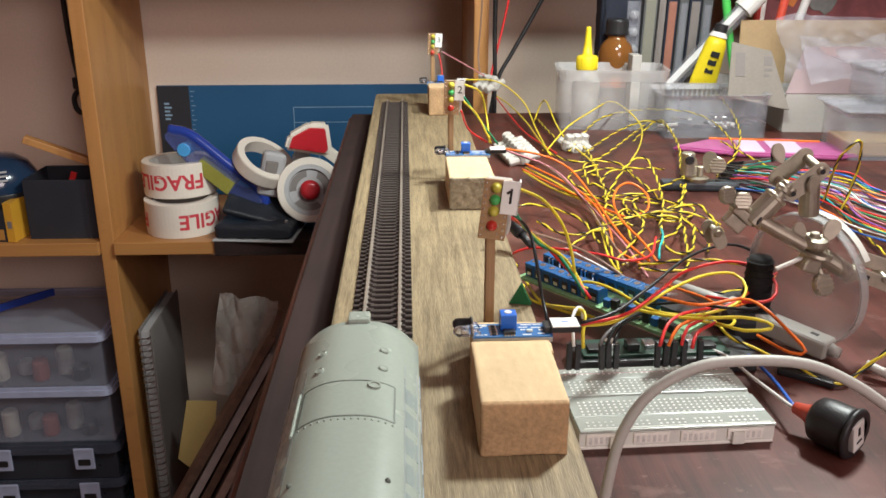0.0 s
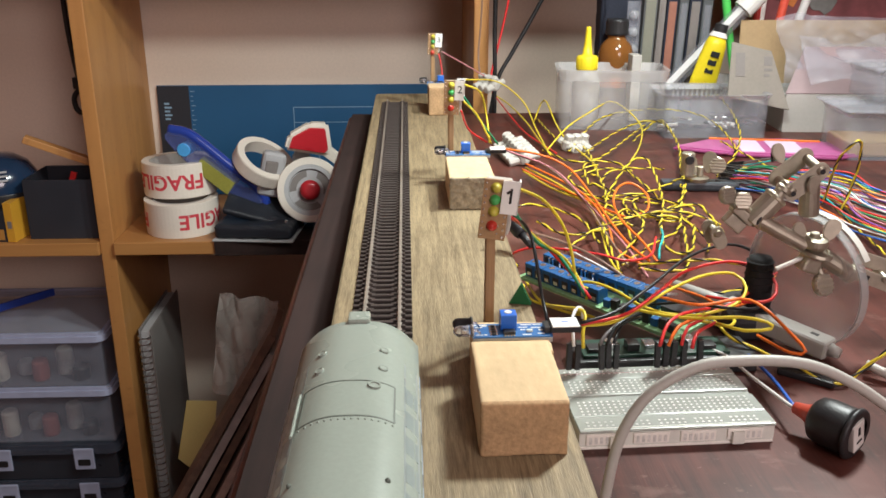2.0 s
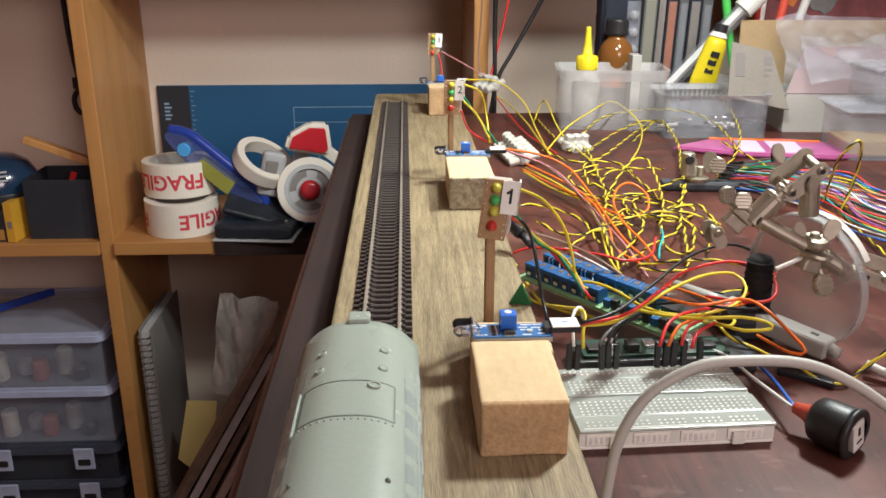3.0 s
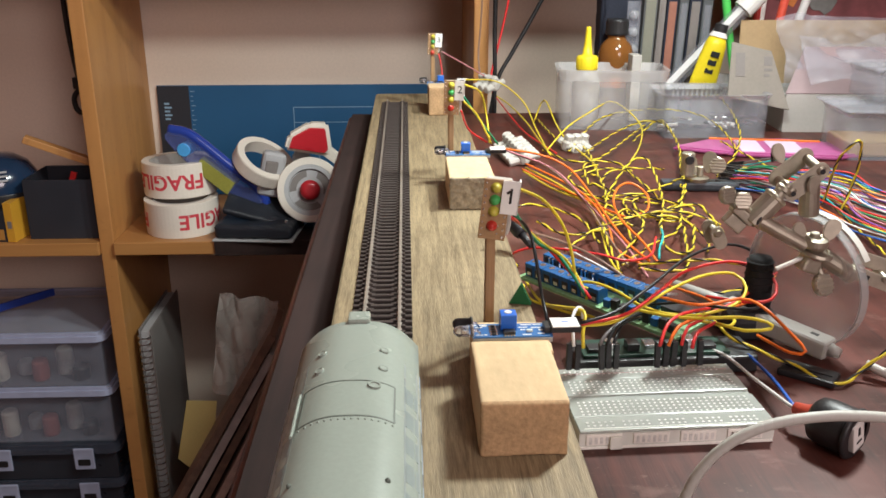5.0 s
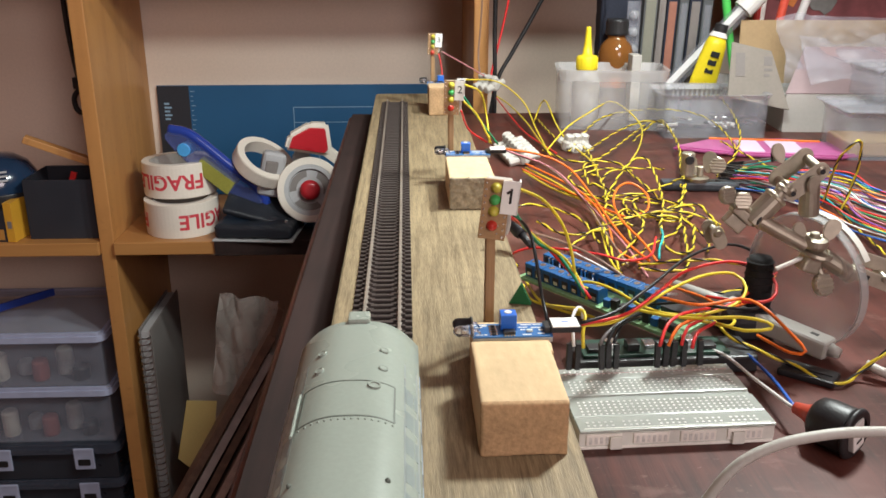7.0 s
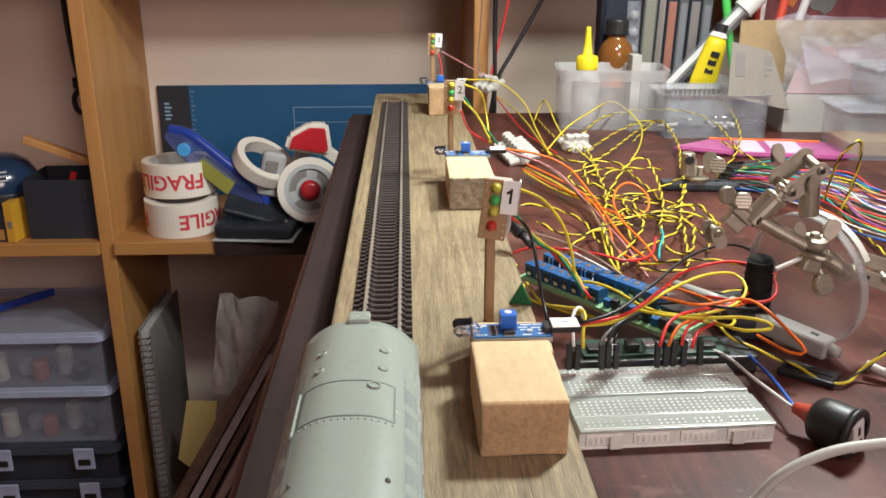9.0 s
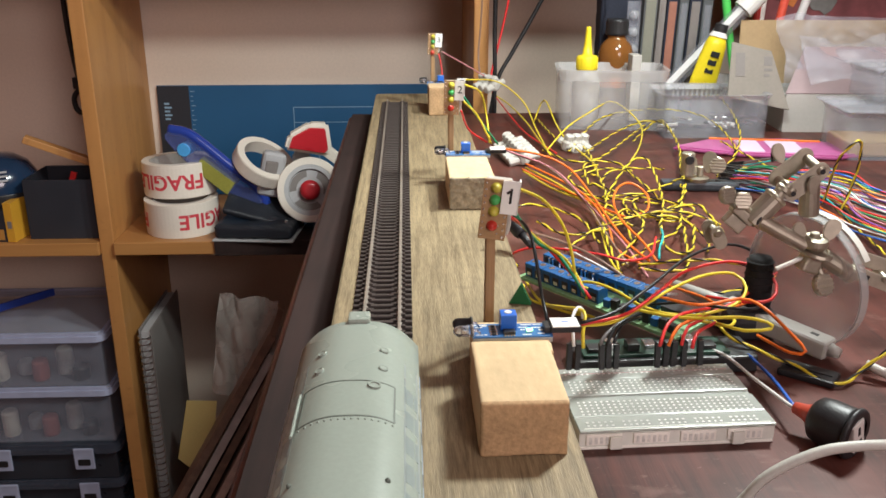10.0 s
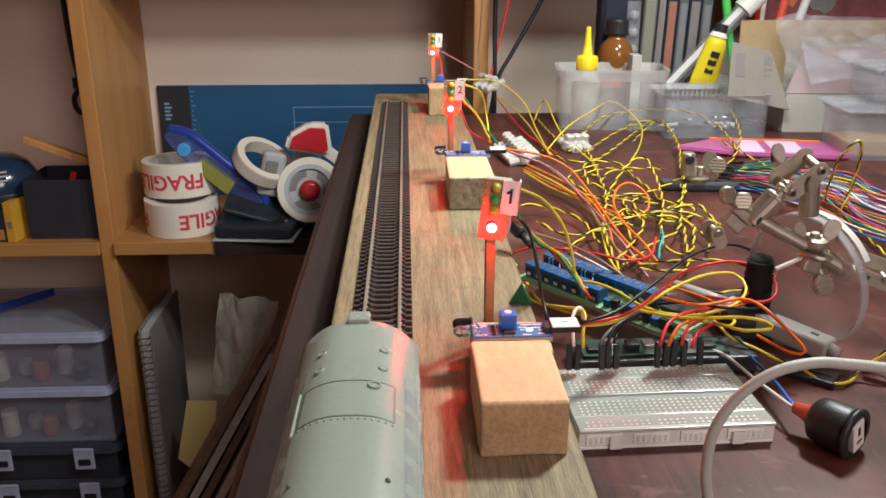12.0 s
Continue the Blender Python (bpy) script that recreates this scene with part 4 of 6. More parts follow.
wire("red", [(66, 524, 8), (75, 523, 12), (92, 517, 14), (118, 505, 14), (134, 498, 12), (153, 513, 10), (168, 554, 8)])
wire("yellow", [(68, 480, 4), (70, 460, 3), (81, 445, 4), (89, 437, 4), (98, 428, 6)])
wire("yellow", [(70, 482, 5), (75, 451, 5), (89, 438, 6), (101, 424, 6)])
wire("orange", [(70, 665, 46), (108, 681, 36), (130, 673, 26), (138, 619, 18), (142, 581, 12), (146, 543, 8), (151, 508, 8)])
wire("orange", [(105, 751, 12), (125, 708, 10), (141, 654, 8), (141, 581, 8), (137, 538, 6), (147, 505, 6)])
wire("yellow", [(105, 753, 8), (124, 697, 8), (137, 635, 8), (135, 574, 6), (129, 527, 6), (128, 486, 6)])
wire("yellow", [(103, 752, 5), (119, 694, 5), (137, 653, 6), (150, 614, 6), (161, 589, 5)])
wire("orange", [(101, 743, 9), (120, 688, 9), (136, 650, 9), (148, 622, 8), (160, 603, 7)])
wire("pink", [(78, 674, 42), (118, 682, 24), (135, 624, 12), (142, 568, 8), (145, 526, 6), (145, 488, 5)])
wire("brown", [(76, 678, 42), (116, 694, 22), (133, 637, 12), (136, 568, 8), (137, 506, 6)])
wire("yellow", [(44, 660, 96), (59, 694, 84), (65, 702, 62), (65, 676, 48)])
wire("yellow", [(43, 655, 84), (55, 672, 70), (63, 674, 54), (67, 681, 46)])
wire("green", [(44, 663, 86), (58, 680, 64), (73, 686, 44)])
wire("red", [(40, 639, 80), (48, 667, 60), (63, 676, 48)])
wire("yellow", [(65, 975, 54), (105, 1011, 46), (130, 969, 30), (136, 900, 12), (137, 825, 5)])
wire("red", [(37, 1003, 79), (40, 1000, 64), (41, 990, 49)])
wire("pink", [(41, 1005, 81), (73, 1030, 61), (97, 1050, 45)])
wire("red", [(107, 1162, 20), (119, 1039, 8), (128, 925, 4), (145, 824, 4)])
wire("yellow", [(109, 1117, 16), (127, 1078, 8), (135, 978, 6), (137, 881, 4), (138, 817, 4)])
wire("yellow", [(146, 988, 4), (157, 988, 28), (160, 920, 14), (164, 871, 6), (172, 777, 5), (167, 743, 3), (163, 747, 3)])
wire("yellow", [(139, 842, 4), (164, 874, 20), (198, 926, 26), (228, 965, 30), (245, 956, 22), (250, 910, 12), (229, 837, 6), (194, 751, 6)])
wire("orange", [(158, 513, 5), (155, 537, 10), (149, 575, 14), (151, 610, 18), (161, 635, 22), (173, 643, 22), (182, 632, 16), (177, 611, 10), (165, 604, 8)])
wire("teal", [(176, 570, 9), (171, 548, 10), (164, 531, 8), (160, 517, 6)])
wire("white", [(102, 531, 9), (115, 490, 12), (124, 457, 14), (134, 444, 12), (151, 448, 10)])
twist([(298, 1054, 4), (328, 1129, 20), (352, 1136, 32), (363, 1068, 34), (360, 965, 26), (338, 862, 18), (317, 808, 10), (296, 772, 5), (271, 731, 4)])
twist([(158, 833, 4), (209, 933, 16), (261, 967, 20), (310, 958, 20), (329, 918, 16), (325, 846, 10), (314, 805, 5), (282, 745, 4)])
twist([(168, 816, 4), (218, 892, 10), (258, 931, 14), (276, 915, 14), (267, 835, 10), (242, 741, 8), (228, 682, 6), (208, 642, 5), (180, 613, 5)])
twist([(233, 877, 4), (276, 937, 14), (272, 866, 12), (250, 761, 8), (227, 691, 6)])
twist([(152, 1005, 4), (156, 890, 5), (176, 843, 5), (169, 756, 5), (159, 668, 6), (138, 581, 8), (132, 532, 8), (130, 494, 6)])
twist([(160, 668, 6), (190, 727, 16), (209, 743, 18), (207, 699, 14), (194, 629, 10), (176, 573, 9)])
twist([(185, 609, 8), (217, 625, 10), (221, 598, 8), (222, 574, 4)])
twist([(103, 537, 5), (129, 571, 8), (157, 590, 10), (184, 600, 12), (209, 599, 10), (224, 586, 6)])
twist([(179, 583, 9), (169, 531, 8), (183, 525, 8), (203, 581, 8)])
twist([(155, 664, 5), (170, 661, 8), (194, 668, 8), (229, 706, 8), (249, 732, 5)])
twist([(164, 716, 5), (182, 735, 10), (213, 738, 10), (229, 749, 6)])
twist([(134, 842, 4), (153, 793, 4), (181, 799, 5), (226, 873, 8), (276, 972, 6)])
twist([(193, 679, 5), (173, 636, 8), (175, 597, 10), (194, 592, 10), (204, 559, 6), (198, 535, 4)])
twist([(147, 600, 6), (163, 615, 10), (166, 580, 10), (149, 543, 8), (128, 509, 5)])
twist([(134, 509, 5), (149, 526, 6), (164, 543, 8), (187, 566, 10), (210, 635, 8), (237, 713, 5)])
twist([(197, 585, 6), (185, 542, 8), (175, 504, 6), (163, 497, 5), (143, 503, 5)])
twist([(307, 607, 14), (302, 586, 50), (306, 576, 66), (317, 585, 64), (321, 593, 40), (313, 591, 12)])
twist([(151, 404, 18), (160, 384, 12), (183, 370, 5), (193, 357, 3), (201, 354, 2), (212, 361, 4), (224, 362, 14), (233, 364, 20)])
twist([(142, 500, 8), (164, 491, 14), (186, 485, 16), (205, 481, 14), (216, 494, 12)])
twist([(152, 452, 12), (157, 443, 14), (168, 433, 16), (185, 444, 14)])
twist([(314, 846, 10), (326, 767, 6), (336, 705, 6), (324, 599, 4), (313, 525, 4)])
wire("blue", [(163, 392, 6), (164, 372, 8), (164, 345, 10), (163, 320, 10)], 0.0008)
wire("white", [(140, 386, 8), (150, 372, 10), (156, 345, 10), (162, 320.5, 10)], 0.0008)


def stray_pairs():
    """More of the tangle, laid at random through its middle."""
    for i in range(7):
        cx, cy = random.gauss(0.160, 0.030), random.gauss(0.640, 0.080)
        a0, r = random.uniform(0, 6.28), random.uniform(0.018, 0.040)
        pts = []
        for k in range(6):
            a = a0 + k * random.uniform(0.6, 1.1)
            pts.append((1000 * (cx + r * math.cos(a)), 1000 * (cy + 1.7 * r * math.sin(a)), random.uniform(2, 9)))
        twist(pts)


def ribbon_wires():
    """Rainbow jumper wires fanned out over the desk."""
    colours = ["red", "teal", "brown", "white", "purple", "blue", "orange", "green", "pink", "yellow", "black", "grey"]
    for i in range(46):
        f = i / 45
        s = random.uniform(-4, 4)
        a = Vector((272 + 34 * f, 700 + 62 * f + s, 2 + 8 * random.random()))
        b = Vector((318 + 70 * f + s, 548 + 112 * f, 2 + 13 * random.random()))
        c = Vector((400 + 60 * f, 430 + 130 * f, 3 + 8 * random.random()))
        m1 = a.lerp(b, 0.35) + Vector((random.uniform(-9, 9), random.uniform(-12, 12), random.uniform(1, 12)))
        m2 = a.lerp(b, 0.7) + Vector((random.uniform(-8, 8), random.uniform(-10, 10), random.uniform(1, 12)))
        col = colours[(i * 5) % len(colours)]
        wire(col, [tuple(a), tuple(m1), tuple(m2), tuple(b), tuple(c)], 0.00066, "ribbon_wire", f"{col} jumper wire of a rainbow bundle on the desk")
        d = (m1 - a).normalized()
        plug = single("wire_plug", box(-0.00125, 0.00125, -0.00125, 0.00125, -0.014, 0.0005, 0.0002), M["dark"], look(a / 1000, (a - d * 10) / 1000) @ pose(0, 0, 0), "black plug end of a jumper wire on the desk", "plug", "jumper plugs")


stray_pairs()
ribbon_wires()

# ---- magnifier stand with its clamps ----
M["nickel"] = surface("dull_nickel", (0.44, 0.405, 0.33), 0.46, 0.9, grain=300, vary=0.12, bump=0.08, patch=60)
# Pinkish tint and opacity stand in for reflections on the glass.
M["lens"] = sheer("lens_reflection_haze", (0.58, 0.50, 0.49), 0.36, 0.08)
M["rim_clear"] = sheer("rim_clear", (0.50, 0.52, 0.52), 0.44, 0.12)
M["rubber"] = surface("matt_rubber", (0.016, 0.016, 0.017), 0.85, grain=700, vary=0.3, bump=0.5, spec=0.25)
M["cream"] = surface("cream_rim", (0.62, 0.60, 0.55), 0.4, vary=0.05)


def rod_between(a, b, r, seg=16, bevel=0.0006):
    a, b = Vector(a) / 1000, Vector(b) / 1000
    q = (b - a).to_track_quat("Z", "Y").to_matrix().to_4x4()
    return turned(rod(r / 1000, 0, (b - a).length, seg, bevel), Matrix.Translation(a) @ q)


def wing(at, turn, s=1.0):
    """One ear of a wing nut."""
    n = 14
    out = [(0.0062 * s * math.cos(t) * (0.75 + 0.25 * math.sin(t)), 0.0055 * s + 0.0075 * s * math.sin(t)) for t in np.linspace(0, 2 * math.pi, n, endpoint=False)]
    return turned(plate(out, -0.0010 * s, 0.0010 * s, 0.0004), Matrix.Translation(Vector(at) / 1000) @ pose(0, 0, 0, *turn))


def disc_knob(at, turn, r):
    """A flat thumb disc with ridges across its face."""
    bm = rod(r, -0.0016, 0.0016, 22, 0.0006)
    for i in range(-2, 3):
        w = math.sqrt(max(0.0, r * r - (i * r * 0.36) ** 2)) * 0.92
        box(-w, w, i * r * 0.36 - 0.0006, i * r * 0.36 + 0.0006, 0.0012, 0.0024, 0.0003, bm=bm)
    return turned(bm, Matrix.Translation(Vector(at) / 1000) @ pose(0, 0, 0, *turn))


def cheek(a, b, r, y0, y1):
    """A round-ended plate between two pivots, upright and facing the front."""
    a, b = Vector(a) / 1000, Vector(b) / 1000
    ang = math.atan2(b.y - a.y, b.x - a.x)
    out = [(a.x + r * math.cos(ang + t), a.y + r * math.sin(ang + t)) for t in np.linspace(0.5 * math.pi, 1.5 * math.pi, 10)]
    out += [(b.x + r * math.cos(ang + t), b.y + r * math.sin(ang + t)) for t in np.linspace(-0.5 * math.pi, 0.5 * math.pi, 10)]
    return turned(plate(out, -y1, -y0, 0.0004), pose(0, 0, 0, 90, 0, 0))


def magnifier():
    g = thing("magnifier_stand", pose(0, 0, 0), "dull metal helping-arm stand with clamps and a round magnifier", "magnifier")
    n = M["nickel"]
    # left T socket with its two thumb discs
    part("socket", rod_between((163.5, 391, 70), (174.5, 391, 82.5), 5.4), n, g)
    part("socket_lip", rod_between((173.6, 391, 81.5), (175.2, 391, 83.3), 5.9), n, g)
    part("stem", rod_between((174.5, 391, 82.5), (180, 391, 89.5), 3.0), n, g)
    part("stem_collar", rod_between((176.8, 391, 85.3), (178.6, 391, 87.6), 3.8), n, g)
    part("arm", rod_between((166.4, 389, 72), (190.5, 388, 58.8), 3.5), n, g)
    part("arm_bore", rod_between((165.4, 389.3, 72.6), (166.8, 389, 71.8), 4.2), M["dark"], g)
    part("thumb_disc", disc_knob((149.7, 388, 84.5), (74, 0, 22), 0.0043), n, g, "ridged thumb screw disc")
    part("thumb_disc", disc_knob((157.0, 387, 82.0), (74, 0, -8), 0.0043), n, g, "ridged thumb screw disc")
    part("thumb_stem", rod_between((150.5, 389, 83), (161.5, 391, 73.5), 1.9), n, g)
    part("thumb_stem", rod_between((157.0, 388, 80.5), (163.0, 391, 74.5), 1.9), n, g)
    part("saddle", turned(box(-0.0062, 0.0062, -0.0034, 0.0034, -0.0022, 0.0022, 0.0008), pose(0.1592, 0.391, 0.0742, 0, 40, 0)), n, g)
    part("saddle", turned(box(-0.0050, 0.0050, -0.0030, 0.0030, -0.0030, 0.0030, 0.0008), pose(0.1560, 0.392, 0.0700, 0, 40, 0)), n, g)
    # low plate joint
    part("low_plate", cheek((151.3, 62.0), (153.5, 57), 0.0034, 0.3985, 0.4005), n, g)
    part("low_plate", cheek((149.0, 63.5), (151.0, 58), 0.0034, 0.4050, 0.4070), n, g)
    part("low_pivot", rod_between((151.3, 397.5, 62), (150, 408, 63), 2.1, 10), n, g)
    # upper cheek plates, bolts and post
    part("cheek_plate", cheek((181.1, 85.0), (193.7, 95.5), 0.0041, 0.3885, 0.3900), n, g)
    part("cheek_plate", cheek((178.1, 89.5), (190.5, 100.0), 0.0041, 0.4000, 0.4015), n, g)
    for x, z in ((181.1, 85.0), (193.7, 95.5)):
        part("pivot_bolt", rod_between((x, 387.6, z), (x - 2.6, 402, z + 3.8), 2.3, 14), n, g)
        part("pivot_socket", rod_between((x, 387.2, z), (x, 387.8, z), 1.4, 6, 0), M["dark"], g)
    part("post", rod_between((190.2, 392, 91.5), (192.2, 392, 73.0), 4.7), n, g)
    part("wing", wing((189.3, 386.5, 86.0), (88, 8, 8), 0.62), n, g)
    part("wing", wing((179.0, 400, 98.0), (82, -24, 10), 0.70), n, g)
    part("wing", wing((175.0, 401, 98.0), (70, 40, 30), 0.55), M["dark"], g)
    # middle clamp with its wing nut
    part("wing", wing((189.4, 389, 61.6), (80, -22, 14), 0.72), n, g)
    part("wing", wing((200.8, 389, 62.0), (80, 26, -16), 0.80), n, g)
    part("clamp_ring", turned(lathe([(0.0030, 0), (0.0062, 0), (0.0066, 0.0016), (0.0062, 0.0042), (0.0044, 0.0050), (0.0030, 0.0048)], 22, True), pose(0.1951, 0.389, 0.0585, 8, 2, 0)), n, g)
    part("clamp_bolt", rod_between((195.1, 389, 57), (195.2, 389, 65.2), 2.5, 12), n, g)
    part("clamp_plate", turned(lathe([(0, -0.0010), (0.0076, -0.0010), (0.0080, 0.0), (0.0074, 0.0014), (0, 0.0016)], 22), pose(0.1972, 0.389, 0.0548, 8, 10, 0)), n, g)
    part("clamp_body", turned(box(-0.0046, 0.0046, -0.0042, 0.0042, -0.0052, 0.0052, 0.0014), pose(0.1950, 0.390, 0.0500, 0, 20, 6)), n, g)
    part("thumb_disc", disc_knob((200.8, 385.5, 39.5), (66, 0, 18), 0.0056), n, g, "ridged thumb screw disc")
    part("thumb_stem", rod_between((201.5, 386.5, 41), (198, 390, 50), 1.7), n, g)
    part("arm", rod_between((200.5, 389, 53), (214.5, 388, 44.2), 4.3), n, g)
    part("socket_lip", rod_between((213.4, 388, 44.9), (216.2, 387.8, 43.2), 4.9), n, g)
    part("socket_bore", rod_between((216.0, 387.8, 43.3), (216.9, 387.7, 42.8), 3.6), M["dark"], g)
    clip = part("clip_jaw", cheek((219.0, 44.2), (246.0, 33.5), 0.0034, 0.3862, 0.3876), n, g, "crocodile clip jaw")
    part("jaw_slot", turned(box(-0.0024, 0.0024, -0.0006, 0.0006, -0.0011, 0.0011, 0.0003), pose(0.2215, 0.3860, 0.0432, 0, 22, 0)), M["dark"], clip)
    part("clip_jaw", cheek((223.3, 49.8), (248.0, 41.5), 0.0036, 0.3925, 0.3940), n, g, "crocodile clip jaw")
    part("jaw_pivot", rod_between((232, 384.5, 41.5), (232, 396, 43), 2.0, 12), n, g)
    part("link_rod", rod_between((178.4, 389, 46.8), (193.0, 390, 52.8), 1.1, 8, 0), M["cream"], g)
    # round lens in a deep pale rim, its foot on the desk
    m = pose(0.2010, 0.4050, 0.0345, 90, 0, -64) @ pose(0, 0, 0, 4, 0, 0)
    part("lens", turned(lathe([(0, 0.0021), (0.012, 0.0019), (0.024, 0.0013), (0.0340, 0.0005), (0.0340, -0.0005), (0.024, -0.0013), (0.012, -0.0019), (0, -0.0021)], 48), m), M["lens"], g, "clear glass lens, its reflected haze put into the tint", smooth=True)
    part("lens_rim", turned(lathe([(0.0340, -0.0030), (0.0349, -0.0030), (0.0349, 0.0020), (0.0340, 0.0020)], 56, True), m), M["rim_clear"], g, "thin clear lens rim")
    crescent = [(0.0358 * math.cos(a), 0.0358 * math.sin(a)) for a in np.linspace(0.55, 1.85, 26)] + [(0.0350 * math.cos(a), 0.0350 * math.sin(a)) for a in np.linspace(1.85, 0.55, 26)]
    part("lens_mount", turned(plate(crescent, -0.0072, -0.0032), m), M["cream"], g, "broad pale half rim round the lens")
    part("stand_base", turned(lathe([(0, 0), (0.0074, 0), (0.0078, 0.002), (0.0072, 0.028), (0.0066, 0.040), (0.0056, 0.0425), (0, 0.0430)], 20), pose(0.1830, 0.4180, 0)), M["rubber"], g, "ribbed black rubber stand", smooth=True)
    for i in range(9):
        part("rubber_rib", turned(lathe([(0.0060, -0.0008), (0.0082 - 0.00012 * i, 0), (0.0060, 0.0008)], 20), pose(0.1830, 0.4180, 0.010 + 0.0038 * i)), M["rubber"], g)
    part("base_weight", box(0.166, 0.192, 0.404, 0.440, 0, 0.016, 0.005, 3), M["dark"], g, "heavy black base")


M["cast"] = surface("dark_cast_iron", (0.045, 0.055, 0.065), 0.4, grain=500, vary=0.25, bump=0.3)


def far_clip():
    c = thing("clamp_fitting", pose(0.2436, 0.7025, -0.0260) @ Matrix.Scale(1.133, 4), "metal clamp with a wing nut on a dark cast bar", "clamp")
    n = M["nickel"]
    part("cast_bar", turned(box(-0.026, 0.052, -0.0065, 0.0065, 0.0232, 0.0300, 0.002), pose(0, 0, 0, 0, 0, -6)), M["cast"], c, "flat dark cast bar")
    part("bar_slot", turned(box(0.014, 0.046, -0.002, 0.002, 0.0296, 0.0304, 0.0003), pose(0, 0, 0, 0, 0, -6)), M["dark"], c)
    part("saddle", lathe([(0, 0.030), (0.0085, 0.030), (0.0090, 0.0325), (0, 0.033)], 18), n, c)
    part("bolt", rod_between((2, 0, 33), (2, 0, 41), 2.4, 10), n, c)
    part("socket", rod_between((-9, -3, 35), (-9, -3, 52), 5.0), n, c)
    part("socket_bore", rod_between((-9, -8.3, 47), (-9, -6, 47), 3.4), M["dark"], c)
    part("wing", wing((-3, -2, 36), (80, 0, 40), 0.9), n, c)
    part("wing", wing((7.5, -2, 38), (80, 0, -35), 1.1), n, c)
    part("thumb_disc", disc_knob((13.5, -3, 42), (85, 0, -15), 0.0062), n, c)


magnifier()
far_clip()

# ---- white cable that is pulled about in front of the breadboard ----
CABLE, SEGMENTS, STEP, CABLE_Y = [], 64, 0.0034, 0.270


def cable_at(t, bow):
    """The cable's bow at t seconds, as x and z in millimetres."""
    path = smooth_path([(x / 1000, CABLE_Y, z / 1000) for x, z in bow], 0.001)
    d = (path[0] - path[1]).normalized()
    low = [path[0] + d * 0.002 * k for k in range(1, 14)]
    path = [Vector((p.x, p.y, max(p.z, -0.030))) for p in reversed(low)] + path
    path += [path[-1] + (path[-1] - path[-2]).normalized() * 0.002 * k for k in range(1, 90)]
    at, s, rows = 0, 0.0, []
    for k in range(SEGMENTS):
        want = k * STEP
        while at < len(path) - 2 and s + (path[at + 1] - path[at]).length < want:
            s += (path[at + 1] - path[at]).length
            at += 1
        q = path[at].lerp(path[at + 1], (want - s) / max(1e-9, (path[at + 1] - path[at]).length))
        dd = path[min(at + 2, len(path) - 1)] - path[max(at - 2, 0)]
        rows.append((q, math.degrees(math.atan2(dd.x, dd.z))))
    CABLE.append((t, rows))


cable_at(0, [(71.0, 2.7), (73.1, 18.8), (76.3, 31.6), (82.6, 43.4), (92.0, 51.7), (103.6, 56.7), (117.5, 58.0), (133.7, 57.2), (146.3, 53.8), (159.6, 46.8), (170.9, 39.0), (180.8, 32.5)])
cable_at(3.2, [(71.4, 2.7), (73.1, 18.8), (76.3, 31.6), (82.6, 43.4), (92.0, 51.7), (103.5, 56.9), (117.5, 58.0), (133.7, 57.2), (146.3, 53.8), (159.6, 46.8), (170.9, 39.0), (180.8, 32.5)])
cable_at(4.8, [(100.0, 1.8), (102.8, 12.0), (109.2, 21.9), (118.7, 29.9), (130.5, 34.5), (146.7, 36.8), (159.2, 36.5), (171.5, 35.3), (186.9, 33.6)])
cable_at(5.5, [(101.7, 1.8), (106.1, 10.7), (115.5, 21.3), (127.2, 28.0), (141.2, 31.9), (157.7, 33.1), (171.9, 32.8), (187.3, 31.2)])
cable_at(6.5, [(106.6, 1.7), (111.4, 10.6), (119.9, 18.8), (131.7, 25.1), (145.8, 28.7), (160.2, 30.2), (172.3, 30.4), (187.6, 29.6)])
cable_at(7.2, [(111.7, 1.5), (118.6, 12.3), (126.2, 19.1), (138.1, 24.2), (150.3, 26.5), (160.7, 27.4), (172.9, 27.3), (188.2, 26.5)])
cable_at(8.8, [(129.9, 1.0), (136.8, 9.9), (145.5, 16.1), (157.5, 20.9), (173.6, 23.1), (188.7, 23.6)])
cable_at(9.5, [(122.4, 1.2), (129.4, 10.1), (139.1, 17.0), (151.1, 21.5), (163.4, 23.6), (173.4, 24.5), (188.6, 24.6)])
cable_at(10.0, [(123.7, 1.1), (129.9, 9.3), (139.2, 15.8), (151.2, 20.8), (163.6, 22.4), (173.7, 22.6), (188.9, 22.7)])
cable_at(10.3, [(121.9, 1.2), (129.4, 9.8), (139.3, 15.1), (151.5, 18.9), (164.0, 20.0), (174.2, 19.7), (189.6, 18.8)])
cable_at(10.5, [(107.0, 1.6), (114.3, 12.9), (125.8, 22.2), (141.7, 28.1), (158.1, 30.3), (172.3, 30.9), (187.4, 30.7)])
cable_at(10.7, [(104.4, 1.7), (106.1, 10.7), (111.4, 20.7), (120.8, 29.4), (132.6, 34.4), (146.8, 36.6), (171.4, 35.8), (186.6, 35.0)])
cable_at(11.0, [(103.2, 1.8), (103.9, 12.0), (107.9, 23.8), (116.1, 34.1), (129.6, 41.4), (145.6, 44.4), (169.8, 45.0), (184.9, 44.2)])
cable_at(11.2, [(106.1, 1.7), (106.4, 11.9), (110.4, 29.6), (121.2, 43.2), (134.7, 49.6), (150.8, 50.8), (169.0, 50.0), (184.0, 48.7)])
cable_at(11.5, [(110.2, 1.5), (108.3, 14.3), (110.3, 30.8), (118.9, 45.5), (132.1, 54.1), (145.9, 56.7), (168.1, 54.9), (183.3, 52.8)])
